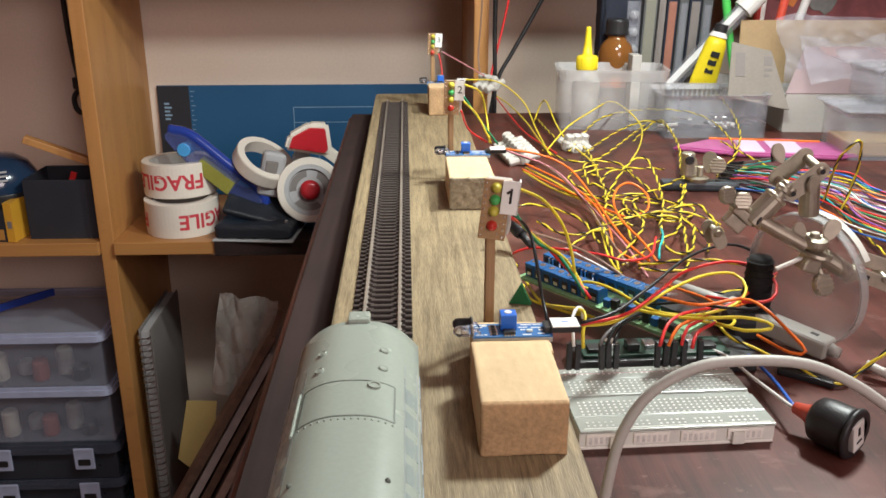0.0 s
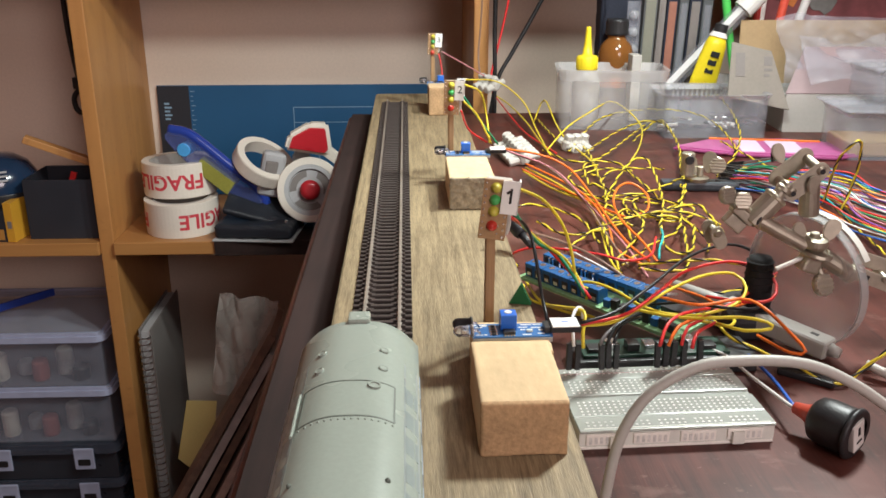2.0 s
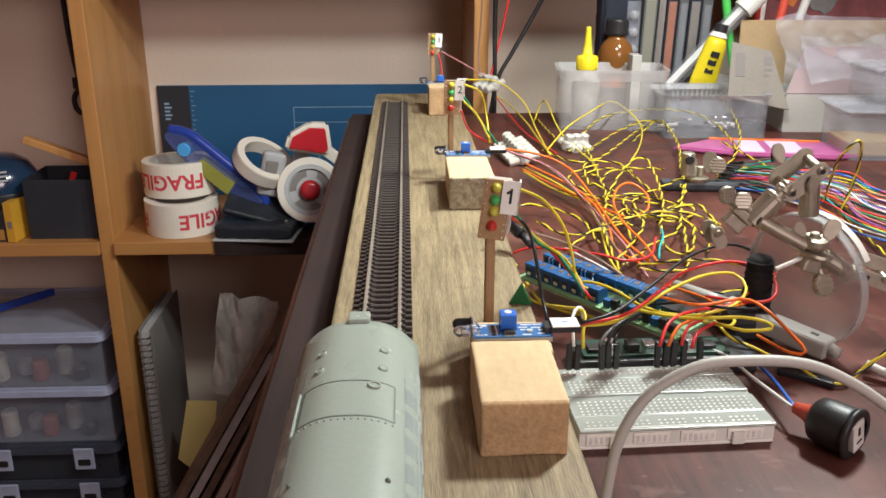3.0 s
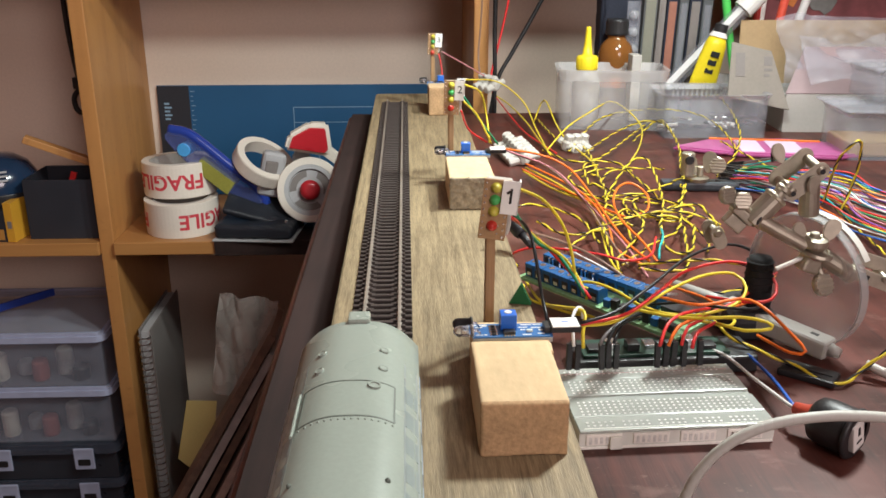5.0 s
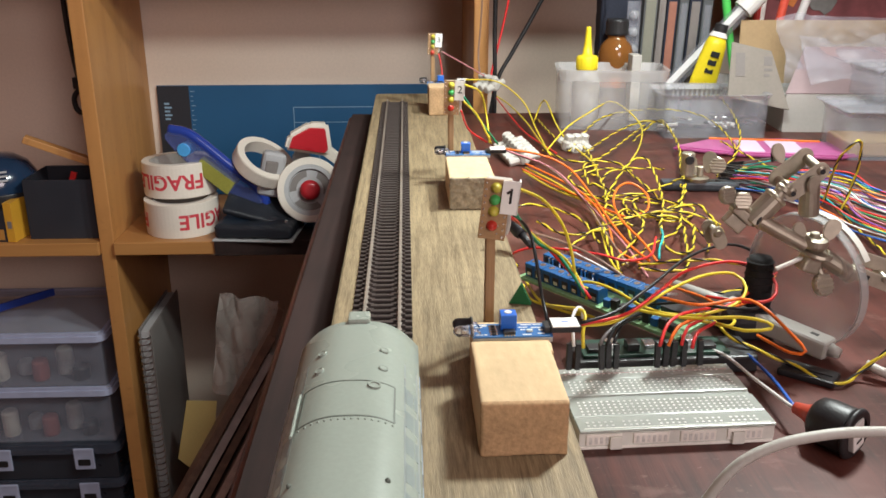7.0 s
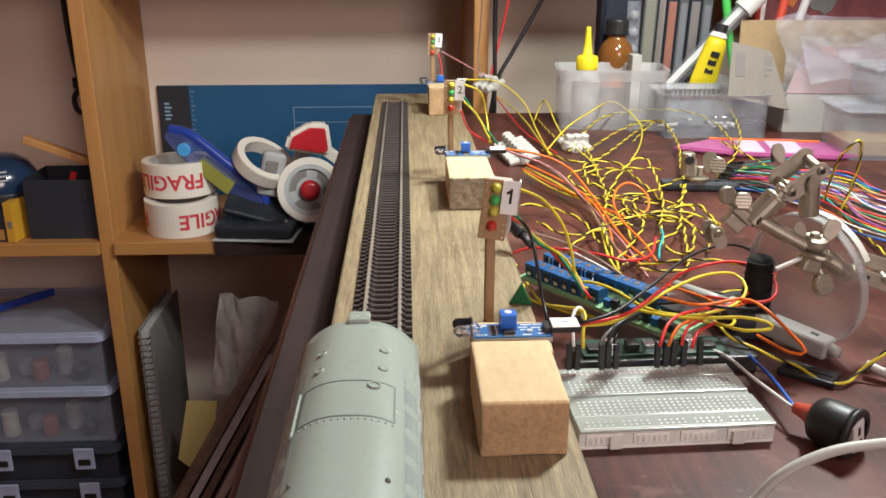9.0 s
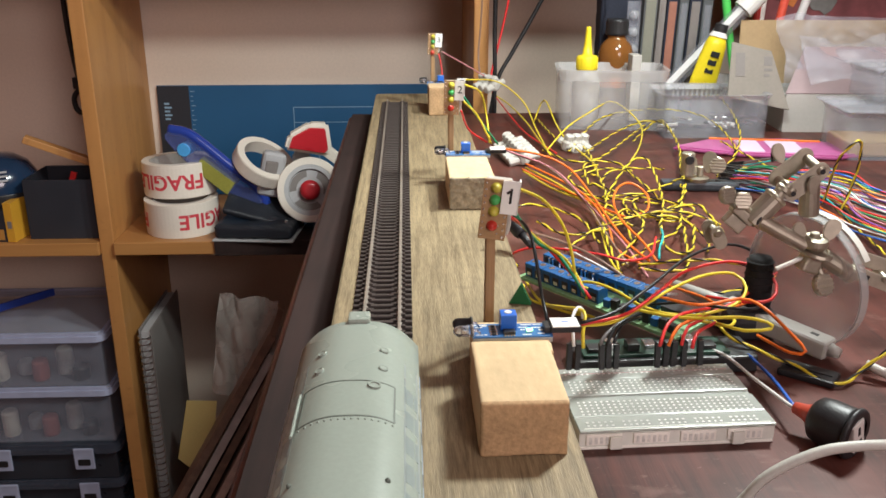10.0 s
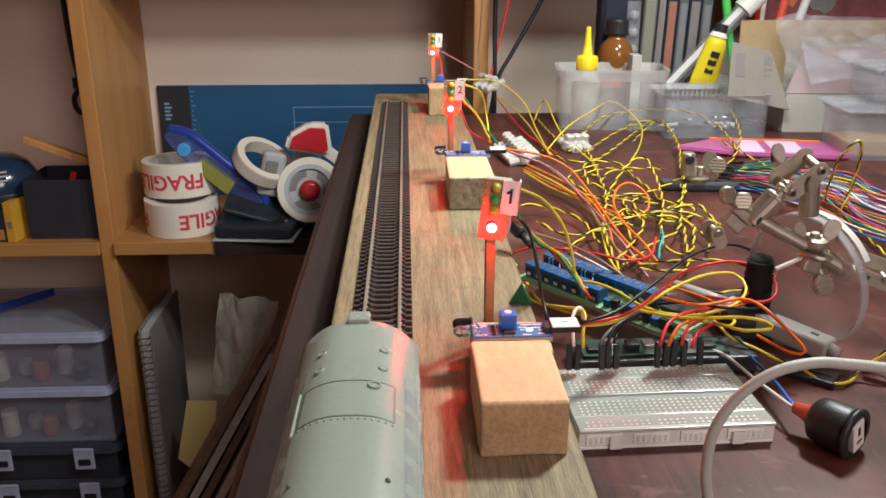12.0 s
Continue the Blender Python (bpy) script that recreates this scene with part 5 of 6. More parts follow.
cable_at(12.0, [(109.6, 1.6), (107.8, 14.3), (109.3, 30.8), (117.0, 44.4), (128.1, 53.1), (141.8, 56.6), (154.1, 55.9), (168.3, 54.0), (183.5, 51.5)])
M["cord"] = surface("cable_white", (0.47, 0.46, 0.42), 0.5, vary=0.02, bump=0.05)
CABLE_PIECES = []


def white_cable():
    c = thing("white_cable", I4, "thick off-white round cable bowed above the desk", "cable")
    r, h = 0.0020, STEP / 2
    first = part("cable_piece", lathe([(0, -h - r), (r * 0.5, -h - r * 0.87), (r * 0.8, -h - r * 0.6), (r * 0.95, -h - r * 0.31), (r, -h), (r, h), (r * 0.95, h + r * 0.31), (r * 0.8, h + r * 0.6), (r * 0.5, h + r * 0.87), (0, h + r)], 16), M["cord"], c, smooth=True)
    CABLE_PIECES.append(first)
    for k in range(1, SEGMENTS):
        ob = new("cable_piece", first.data)
        ob.parent = c
        CABLE_PIECES.append(ob)


white_cable()

# ---- things at the back of the desk ----
M["tub"] = sheer("clear_tub", (0.48, 0.50, 0.55), 0.16, 0.22)
M["milky"] = sheer("milky_tub", (0.55, 0.53, 0.53), 0.22, 0.3)
M["milky_rim"] = sheer("milky_tub_rim", (0.62, 0.61, 0.61), 0.42, 0.25)
M["lid_thin"] = sheer("thin_lid", (0.55, 0.58, 0.66), 0.24, 0.15)
M["tub_rim"] = sheer("clear_tub_rim", (0.48, 0.49, 0.52), 0.42, 0.22)
M["film"] = sheer("plastic_film", (0.54, 0.56, 0.64), 0.17, 0.3)
M["bottle"] = surface("bottle_white", (0.58, 0.57, 0.55), 0.35, vary=0.04, bump=0.03)
M["yellow"] = surface("yellow_plastic", (0.78, 0.62, 0.02), 0.38, vary=0.06, bump=0.04)
M["amber"] = surface("amber_glass", (0.30, 0.12, 0.03), 0.08, clear=0.35, vary=0.1, bump=0.0)
M["card_white"] = surface("white_card", (0.46, 0.44, 0.41), 0.75, grain=300, vary=0.06, bump=0.08, patch=12)
M["card_brown"] = surface("brown_card", (0.44, 0.31, 0.17), 0.8, grain=300, vary=0.08, bump=0.1)
M["card_grey"] = surface("grey_card", (0.24, 0.215, 0.185), 0.75, grain=300, vary=0.08, bump=0.1)
M["print_grey"] = surface("grey_print", (0.20, 0.18, 0.17), 0.7, vary=0.1)
M["magenta"] = surface("magenta_packet", (0.42, 0.10, 0.27), 0.35, grain=80, vary=0.2, bump=0.4, patch=30)
M["lilac"] = surface("lilac_patch", (0.66, 0.50, 0.66), 0.4, vary=0.08)
M["foam"] = surface("grey_foam", (0.09, 0.095, 0.10), 0.9, vary=0.12, bump=0.3)
M["cream_card"] = surface("cream_card", (0.20, 0.20, 0.16), 0.6, vary=0.08)
M["navy"] = surface("dark_blue_cloth", (0.016, 0.020, 0.035), 0.8, vary=0.3, bump=0.4)
M["rose"] = surface("rose_card", (0.36, 0.27, 0.28), 0.75, vary=0.06)


def rounded_ring(w, d, r, wall, z0, z1, grow=0.0):
    """A thin wall round a rounded rectangle, flared by grow at its top."""
    bm = bmesh.new()
    rows = []
    for z, k, inset in ((z0, 0.0, wall), (z0, 0.0, 0.0), (z1, grow, 0.0), (z1, grow, wall)):
        ring = []
        for cx, cy, a0 in ((w - r, d - r, 0), (r, d - r, 90), (r, r, 180), (w - r, r, 270)):
            for i in range(6):
                a = math.radians(a0 + 18 * i)
                ring.append(bm.verts.new((cx + (r + k - inset) * math.cos(a), cy + (r + k - inset) * math.sin(a), z)))
        rows.append(ring)
    for a, b in zip(rows, rows[1:] + rows[:1]):
        for i in range(24):
            bm.faces.new((a[i], a[(i + 1) % 24], b[(i + 1) % 24], b[i]))
    bmesh.ops.recalc_face_normals(bm, faces=bm.faces[:])
    return bm


def open_tub(name, m, w, d, h, wall, label, rim=0.006, skin="tub", edge="tub_rim", ribs=0):
    t = thing(name, m, label, "container", "clear containers")
    r = 0.010
    part("bottom", box(0.003, w - 0.003, 0.003, d - 0.003, 0, wall, 0.0004), M[skin], t)
    part("side", rounded_ring(w, d, r, wall, 0.0002, h - rim, 0.0), M[skin], t, smooth=False)
    part("rim", rounded_ring(w, d, r, wall + 0.0026, h - rim, h, 0.0030), M[edge], t, "milky folded rim")
    for i in range(ribs):
        x = 0.012 + (w - 0.024) * i / max(1, ribs - 1)
        part("rib", box(x - 0.0012, x + 0.0012, -0.0046, -0.0026, h - rim - 0.004, h - 0.002, 0.0005), M[edge], t)
    return t


def glue_bottle():
    b = thing("glue_bottle", pose(0.2020, 0.9790, 0.0018), "white plastic glue bottle with a yellow nozzle cap", "bottle")
    part("body", lathe([(0, 0), (0.0135, 0), (0.0153, 0.002), (0.0153, 0.047), (0.0145, 0.054), (0.0112, 0.0600), (0.0098, 0.064), (0, 0.064)], 28), M["bottle"], b, smooth=True)
    cap = part("cap", lathe([(0, 0.0615), (0.0112, 0.0615), (0.0118, 0.063), (0.0118, 0.0755), (0.0105, 0.0772), (0.0056, 0.0785), (0.0042, 0.090), (0.0028, 0.1055), (0.0026, 0.1085), (0, 0.1090)], 24), M["yellow"], b, "yellow nozzle cap", smooth=True)
    bm = bmesh.new()
    for i in range(20):
        a = 2 * math.pi * i / 20
        box(-0.0004, 0.0004, 0.0112, 0.0122, 0.0640, 0.0750, bm=bm).verts.ensure_lookup_table()
        for v in bm.verts[-8:]:
            v.co = Matrix.Rotation(a, 3, "Z") @ v.co
    part("grip_ribs", bm, M["yellow"], cap)


def amber_jar():
    j = thing("amber_jar", pose(0.2483, 1.0400, 0), "bulbous amber glass flask with a black cap", "jar")
    part("glass", lathe([(0, 0), (0.015, 0), (0.017, 0.003), (0.0172, 0.040), (0.0190, 0.050), (0.0208, 0.062), (0.0206, 0.074), (0.0180, 0.084), (0.0125, 0.090), (0.0105, 0.093), (0.0105, 0.098), (0, 0.098)], 28), M["amber"], j, smooth=True)
    part("cap", lathe([(0, 0.096), (0.0128, 0.096), (0.0135, 0.098), (0.0132, 0.112), (0.0120, 0.114), (0, 0.114)], 24), M["dark"], j, "black screw cap")
    part("label_band", lathe([(0.0176, 0.036), (0.0179, 0.037), (0.0195, 0.047), (0.0190, 0.048)], 28), surface("orange_label", (0.75, 0.22, 0.06), 0.6), j, "orange paper label")


def glue_tube():
    g = thing("glue_tube", look((0.3535, 1.0030, 0.0850), (0.3430, 1.0030, 0.0420)) @ pose(0, 0, 0, 0, 0, 90), "yellow glue tube with black print leaning in a container", "glue tube")
    bm = bmesh.new()
    rings = []
    for z, w, t in ((0.012, 0.0100, 0.0100), (0.004, 0.0125, 0.0120), (-0.015, 0.0150, 0.0090), (-0.040, 0.0165, 0.0045), (-0.062, 0.0170, 0.0012)):
        rings.append([bm.verts.new((w * math.cos(a), t * math.sin(a), z)) for a in np.linspace(0, 2 * math.pi, 20, endpoint=False)])
    for a, b in zip(rings, rings[1:]):
        for i in range(20):
            bm.faces.new((a[i], a[(i + 1) % 20], b[(i + 1) % 20], b[i]))
    bm.faces.new(rings[0])
    bm.faces.new(rings[-1][::-1])
    bmesh.ops.recalc_face_normals(bm, faces=bm.faces[:])
    body = part("tube", bm, M["yellow"], g, "crumpled yellow tube", smooth=True)
    part("shoulder", lathe([(0, 0.0205), (0.0062, 0.0205), (0.0115, 0.0125), (0, 0.012)], 18), M["white"], g)
    part("cap", turned(rod(0.0078, 0.016, 0.028, 18, 0.001), I4), M["dark"], g, "black screw cap")
    for z in (-0.008, -0.0180, -0.028):
        part("printed_bar", box(-0.0052, 0.0052, 0.0065 - abs(z) * 0.12, 0.0124 - abs(z) * 0.20, z - 0.0034, z + 0.0034, 0.0006), M["ink"], body)
    for ob in g.children_recursive:
        ob.data.transform(Matrix.Scale(0.95, 4))


def clear_tube():
    a, b = (304.8, 1030, 29), (399.7, 1030, 133.4)
    t = thing("clear_tube", I4, "clear plastic tube with a white paper strip leaning in a container", "tube")
    part("tube", rod_between(a, b, 9.5, 20), M["film"], t, smooth=False)
    part("paper_strip", rod_between((309, 1029, 35), (393.5, 1029, 128.2), 5.2, 4, 0), M["paper"], t, "white paper strip inside")
    part("stopper", rod_between((391.5, 1030, 124), (408, 1030, 141.7), 12.5, 18), M["white"], t, "white stopper")


def carton():
    """A white carton with its flaps open and film inside."""
    c = thing("open_carton", pose(0.4140, 0.9350, 0, 0, 0, -4), "white cardboard carton with open flaps and plastic film", "box")
    w, d, h, t = 0.20, 0.085, 0.0415, 0.0022
    for b in ((0, w, 0, t), (0, w, d - t, d), (0, t, t, d - t), (w - t, w, t, d - t)):
        part("side", box(*b, 0, h, 0.0004), M["card_white"], c)
    part("bottom", box(t, w - t, t, d - t, 0, t), M["card_white"], c)
    fl = part("front_flap", turned(plate([(0, 0), (w, 0), (w, 0.062), (0.030, 0.062)], -0.0012, 0.0012, 0.0004), pose(0, 0.003, h, 48, 0, 0)), M["rose"], c, "open front flap, rosy grey inside")
    part("rear_flap", turned(box(-0.030, w, -0.0012, 0.0012, 0, 0.072, 0.0005), pose(0, d, h, -6, 0, 0)), M["card_brown"], c, "plain brown rear flap")
    return c


def printed_flap():
    f = thing("carton_flap", pose(0.3480, 0.9330, 0.0395, -20, 0, -6), "loose grey carton flap with faint printed panels", "cardboard")
    part("sheet", plate([(0, 0), (0.066, -0.014), (0.046, 0.050), (0.004, 0.060)], 0, 0.0022, 0.0004), M["card_grey"], f).matrix_local = pose(0, 0, 0, 90, 0, 0)
    for x, w, y, h in ((0.008, 0.010, 0.022, 0.026), (0.038, 0.009, 0.034, 0.010), (0.038, 0.009, 0.028, 0.003), (0.038, 0.006, 0.022, 0.003)):
        part("printed_panel", box(x, x + w, -0.0026, -0.0021, y, y + h, 0.0001), M["print_grey"], f)


def film_sheet(name, w, h, seed, m, label, material="film", fold=0.012):
    """Crumpled plastic film: two skins with folds."""
    bm = bmesh.new()
    n = 44
    for side in (0, 1):
        grid = [[None] * (n + 1) for _ in range(n + 1)]
        for i in range(n + 1):
            for j in range(n + 1):
                u, v = i / n, j / n
                p = Vector((u * 2.2 + v * 0.6, v * 1.5, seed))
                z = fold * (abs(noise.noise(p)) * 2 + 0.7 * abs(noise.noise(p * 2.3 + Vector((5, 0, 0))))) + side * 0.0008
                e = 0.06 * noise.noise(Vector((u * 4, v * 4, seed + 9)))
                grid[i][j] = bm.verts.new(((u + e * (v - 0.5)) * w, (v + e) * h, z))
        for i in range(n):
            for j in range(n):
                q = (grid[i][j], grid[i + 1][j], grid[i + 1][j + 1], grid[i][j + 1])
                bm.faces.new(q if side else q[::-1])
    return single(name, bm, M[material], m, label, "plastic film")


def magenta_packet():
    p = thing("magenta_packet", pose(0.2640, 0.8350, 0.001, 0, 0, -8), "flat magenta plastic packet with pale patches", "packet")
    out = [(0, 0.012), (0.045, 0.052), (0.120, 0.060), (0.185, 0.040), (0.196, 0.004), (0.150, -0.018), (0.060, -0.012)]
    part("packet", plate(out, 0, 0.0045, 0.0015), M["magenta"], p)
    for x, w in ((0.064, 0.022), (0.094, 0.030)):
        part("pale_patch", turned(box(x, x + w, -0.004, 0.048, 0.0043, 0.0052, 0.0003), pose(0, 0, 0, 0, 0, -3)), M["lilac"], p)
    part("orange_edge", turned(box(0.040, 0.150, 0.050, 0.056, 0.0040, 0.0056, 0.0004), pose(0, 0, 0, 0, 0, -3)), WIRE["orange"], p)


def pens():
    for i, (x, col, lean) in enumerate(((0.388, (0.10, 0.62, 0.12), -14), (0.402, (0.72, 0.70, 0.66), 4), (0.418, (0.72, 0.10, 0.06), 12), (0.432, (0.70, 0.69, 0.68), 20), (0.410, (0.55, 0.06, 0.05), -2))):
        p = thing("marker_pen", pose(0.4180 + (x - 0.408) * 0.75, 1.043, 0.004, -2, lean * 0.8, 0), "slim coloured marker pen standing in a cup", "pen", "pens")
        part("barrel", rod(0.0044, 0, 0.112, 12, 0.001), surface("pen_barrel", col, 0.35, vary=0.05), p)
        part("cap", rod(0.0050, 0.106, 0.150, 12, 0.0014), surface("pen_cap", col, 0.3, vary=0.05), p)
    cup = thing("pen_cup", pose(0.4180, 1.0430, 0), "grey plastic pen cup at the back of the desk", "cup")
    part("cup", lathe([(0, 0.001), (0.019, 0.001), (0.0205, 0.08), (0.019, 0.08), (0.0175, 0.004), (0, 0.004)], 24), M["foam"], cup)


def folders():
    """Slim cases and folders standing side by side."""
    spec = ((0.268, 0.016, "foam", 0.146), (0.2855, 0.008, "print_grey", 0.142), (0.2945, 0.013, "navy", 0.143), (0.3085, 0.011, "foam", 0.141), (0.3205, 0.014, "navy", 0.143), (0.3355, 0.012, "foam", 0.139))
    for i, (x, w, m, h) in enumerate(spec):
        f = thing("slim_case", pose(x * 1.034, 1.047, 0, 0, 1.5, 0), "slim dark or grey plastic case standing upright", "case", "slim cases")
        part("shell", box(0, w, 0, 0.045, 0, h, 0.0012), M[m], f)
        part("spine", box(0.002, w - 0.002, -0.0010, 0.0006, 0.010, h - 0.010, 0.0004), (M["cream_card"], M["print_grey"], M["foam"], M["lid_thin"], M["print_grey"], M["lid_thin"])[i] if i != 2 else surface("copper_coil", (0.30, 0.13, 0.09), 0.4), f)
    s = thing("blister_strip", pose(0.2600, 1.043, 0.006), "clear blister strip with round pockets", "packaging")
    part("strip", box(0, 0.016, 0, 0.004, 0, 0.128, 0.0008), M["film"], s)
    for i in range(6):
        part("pocket", turned(lathe([(0.0066, 0), (0.0056, 0.004), (0.003, 0.006), (0, 0.0065)], 16), pose(0.008, 0, 0.014 + 0.0195 * i, 90, 0, 0)), M["tub_rim"], s, smooth=True)
    single("cream_box", box(0, 0.011, 0, 0.02, 0, 0.075, 0.001), M["card_white"], pose(0.2560, 0.990, 0.003), "small cream card box standing in the container", "box")
    single("dark_bag", rough_block(-0.03, 0.03, -0.02, 0.02, 0, 0.16, 0.012, 4.0), M["navy"], pose(0.2650, 1.0880, 0), "dark blue cloth bag standing behind the jar", "bag", smooth=True)


def painted_panel():
    """A bright painted panel on the wall behind the desk's end."""
    p = thing("painted_panel", pose(0.4500, 1.1250, 0.02), "red board painted with loose green and orange patches", "painting")
    part("board", box(0, 0.24, 0, 0.006, 0, 0.22, 0.001), surface("painted_red", (0.22, 0.065, 0.07), 0.6, grain=60, vary=0.4, bump=0.3, patch=14), p)
    for i in range(16):
        x, z, r = random.uniform(0.02, 0.22), random.uniform(0.04, 0.20), random.uniform(0.008, 0.024)
        out = [(r * (0.7 + 0.5 * noise.noise(Vector((a, i, 0.3)))) * math.cos(a), r * (0.7 + 0.5 * noise.noise(Vector((a, i, 0.9)))) * math.sin(a)) for a in np.linspace(0, 2 * math.pi, 12, endpoint=False)]
        col = ((0.08, 0.16, 0.13), (0.62, 0.20, 0.05), (0.36, 0.10, 0.13), (0.20, 0.20, 0.19))[i % 4]
        part("paint_patch", turned(plate(out, 0, 0.0006 + 0.0001 * i), pose(x, 0, z, 90, 0, 0)), surface("paint_patch", col, 0.6, grain=90, vary=0.3, patch=40), p)


def parts_bin_fill():
    """Small metal and plastic bits lying in the near container."""
    for i in range(34):
        x, y = random.uniform(0.282, 0.378), random.uniform(0.915, 0.975)
        l = random.uniform(0.006, 0.024)
        m = (M["solder"], M["white"], M["dark"], M["print_grey"])[i % 4]
        single("small_part", rod(random.uniform(0.0010, 0.0026), -l / 2, l / 2, 8, 0.0003), m, pose(x, y, 0.0040 + random.random() * 0.010, 90 + random.uniform(-15, 15), 0, random.uniform(0, 180)), "small loose hardware part in the clear container", "part", "hardware in the bin")


open_tub("clear_tub", pose(0.1690, 0.9585, 0, 0, 0, -6), 0.118, 0.072, 0.0660, 0.0016, "milky plastic tub holding bottles at the back of the desk", rim=0.012, skin="milky", edge="milky_rim")
open_tub("ribbed_basket", pose(0.2920, 0.9880, 0, 0, 0, -3), 0.100, 0.075, 0.0470, 0.0016, "milky ribbed plastic basket behind the hardware bin", rim=0.013, skin="milky", edge="milky_rim", ribs=15)
open_tub("parts_bin", pose(0.2720, 0.9060, 0, 0, 0, -1), 0.114, 0.078, 0.0460, 0.0014, "clear plastic bin half full of small hardware", rim=0.005)
parts_bin_fill()
glue_bottle()
amber_jar()
glue_tube()
clear_tube()
folders()
carton()
printed_flap()
film_sheet("plastic_film", 0.17, 0.085, 3.0, pose(0.4200, 0.9600, 0.046, 54, 0, -4), "crumpled clear plastic film spilling from the carton")
film_sheet("plastic_film", 0.15, 0.075, 7.0, pose(0.4350, 0.9250, 0.052, 28, 0, -4), "crumpled clear plastic film over the carton's edge")
magenta_packet()
pens()
painted_panel()
lid_box = open_tub("lidded_box", pose(0.4180, 0.8000, 0, 0, 0, -6), 0.11, 0.075, 0.046, 0.0016, "clear plastic box with a milky lid", rim=0.005)
part("lid", box(-0.005, 0.115, -0.005, 0.08, 0.0462, 0.0490, 0.0012), M["lid_thin"], lid_box, "milky snap lid")
part("contents", box(0.006, 0.100, 0.006, 0.068, 0.002, 0.016, 0.003), M["card_brown"], lid_box, "brown bits seen through the side")
upper_box = open_tub("lidded_box", pose(0.4560, 0.8300, 0.0505, 0, 0, -4), 0.09, 0.07, 0.030, 0.0016, "smaller milky plastic box stacked on another", rim=0.005)
part("lid", box(-0.004, 0.094, -0.004, 0.074, 0.0302, 0.0330, 0.001), M["lid_thin"], upper_box, "milky snap lid")

# cords behind the desk
for col, pts, r, lab in (("black", [(111, 1100, 180), (110.5, 1105, 100), (111, 1100, 40), (111, 1095, -60)], 0.0028, "black mains cord hanging behind the desk"),
                         ("red", [(131, 1110, 150), (121, 1110, 100), (108, 1100, 50), (100, 1080, 25)], 0.0014, "thin red wire hanging down behind the desk"),
                         ("black", [(184, 1115, 160), (158, 1115, 110), (132, 1110, 65), (116, 1105, 36), (104, 1098, -20), (100, 1095, -80)], 0.0026, "black mains cord slanting down behind the desk"),
                         ("brown", [(95, 1110, 150), (94, 1115, 105), (91, 1110, 60), (96, 1085, 24)], 0.0011, "thin brown wire along the bookcase upright")):
    wire(col, pts, r, "power_cable", lab)

# ---- bookcase shelf ----
SHELF = -0.1895
M["tape"] = surface("tape_white", (0.72, 0.66, 0.58), 0.4, vary=0.05, bump=0.04)
M["tape_red"] = surface("tape_red_print", (0.56, 0.05, 0.07), 0.45, vary=0.2, patch=120)
M["mat_blue"] = surface("mat_blue", (0.012, 0.085, 0.20), 0.6, grain=600, vary=0.08, bump=0.1, patch=10)
M["mat_black"] = surface("mat_black", (0.02, 0.022, 0.03), 0.6, vary=0.15)
M["mat_line"] = surface("mat_line", (0.22, 0.34, 0.46), 0.6, vary=0.1)
M["disp_blue"] = surface("dispenser_blue", (0.02, 0.05, 0.30), 0.2, vary=0.1, bump=0.02, coat=0.3)
M["disp_clear"] = sheer("dispenser_clear", (0.10, 0.14, 0.40), 0.42, 0.1)
M["disp_grey"] = surface("dispenser_grey", (0.40, 0.40, 0.41), 0.45, vary=0.06)
M["hub_grey"] = surface("hub_grey", (0.42, 0.42, 0.43), 0.45, vary=0.08)
M["tape_green"] = surface("tape_yellow_green", (0.30, 0.30, 0.06), 0.4, vary=0.15)
M["red_plastic"] = surface("red_plastic", (0.48, 0.02, 0.03), 0.3, vary=0.08, bump=0.03)
M["leather"] = surface("black_leather", (0.016, 0.019, 0.026), 0.45, grain=500, vary=0.3, bump=0.5)


def tape_roll(x, y, z, turn, shift, label):
    t = thing("tape_roll", pose(x, y, z, -1.5 if turn else 0, 0, turn), label, "tape", "fragile tape rolls")
    R, r, h = 0.0510, 0.0385, 0.048
    part("tape", lathe([(r + 0.002, 0.0006), (R - 0.0006, 0), (R, 0.0008), (R, h - 0.0008), (R - 0.0006, h), (r + 0.002, h - 0.0006)], 56, True), M["tape"], t)
    part("core", lathe([(r - 0.001, 0.0004), (r + 0.002, 0.0004), (r + 0.002, h - 0.0004), (r - 0.001, h - 0.0004)], 48, True), M["card_white"], t, "pale cardboard core")
    for k in range(2):
        word = letters("printed_word", "FRAGILE", 0.0292, M["tape_red"], t, I4, "bold red warning word", 0.0001)
        for v in word.data.vertices:
            a = math.radians(-90 + 180 * k + shift) - v.co.x / R
            rr = R + 0.00035 + v.co.z
            v.co = Vector((rr * math.cos(a), rr * math.sin(a), h / 2 - v.co.y))
        word.data.flip_normals()
    return t


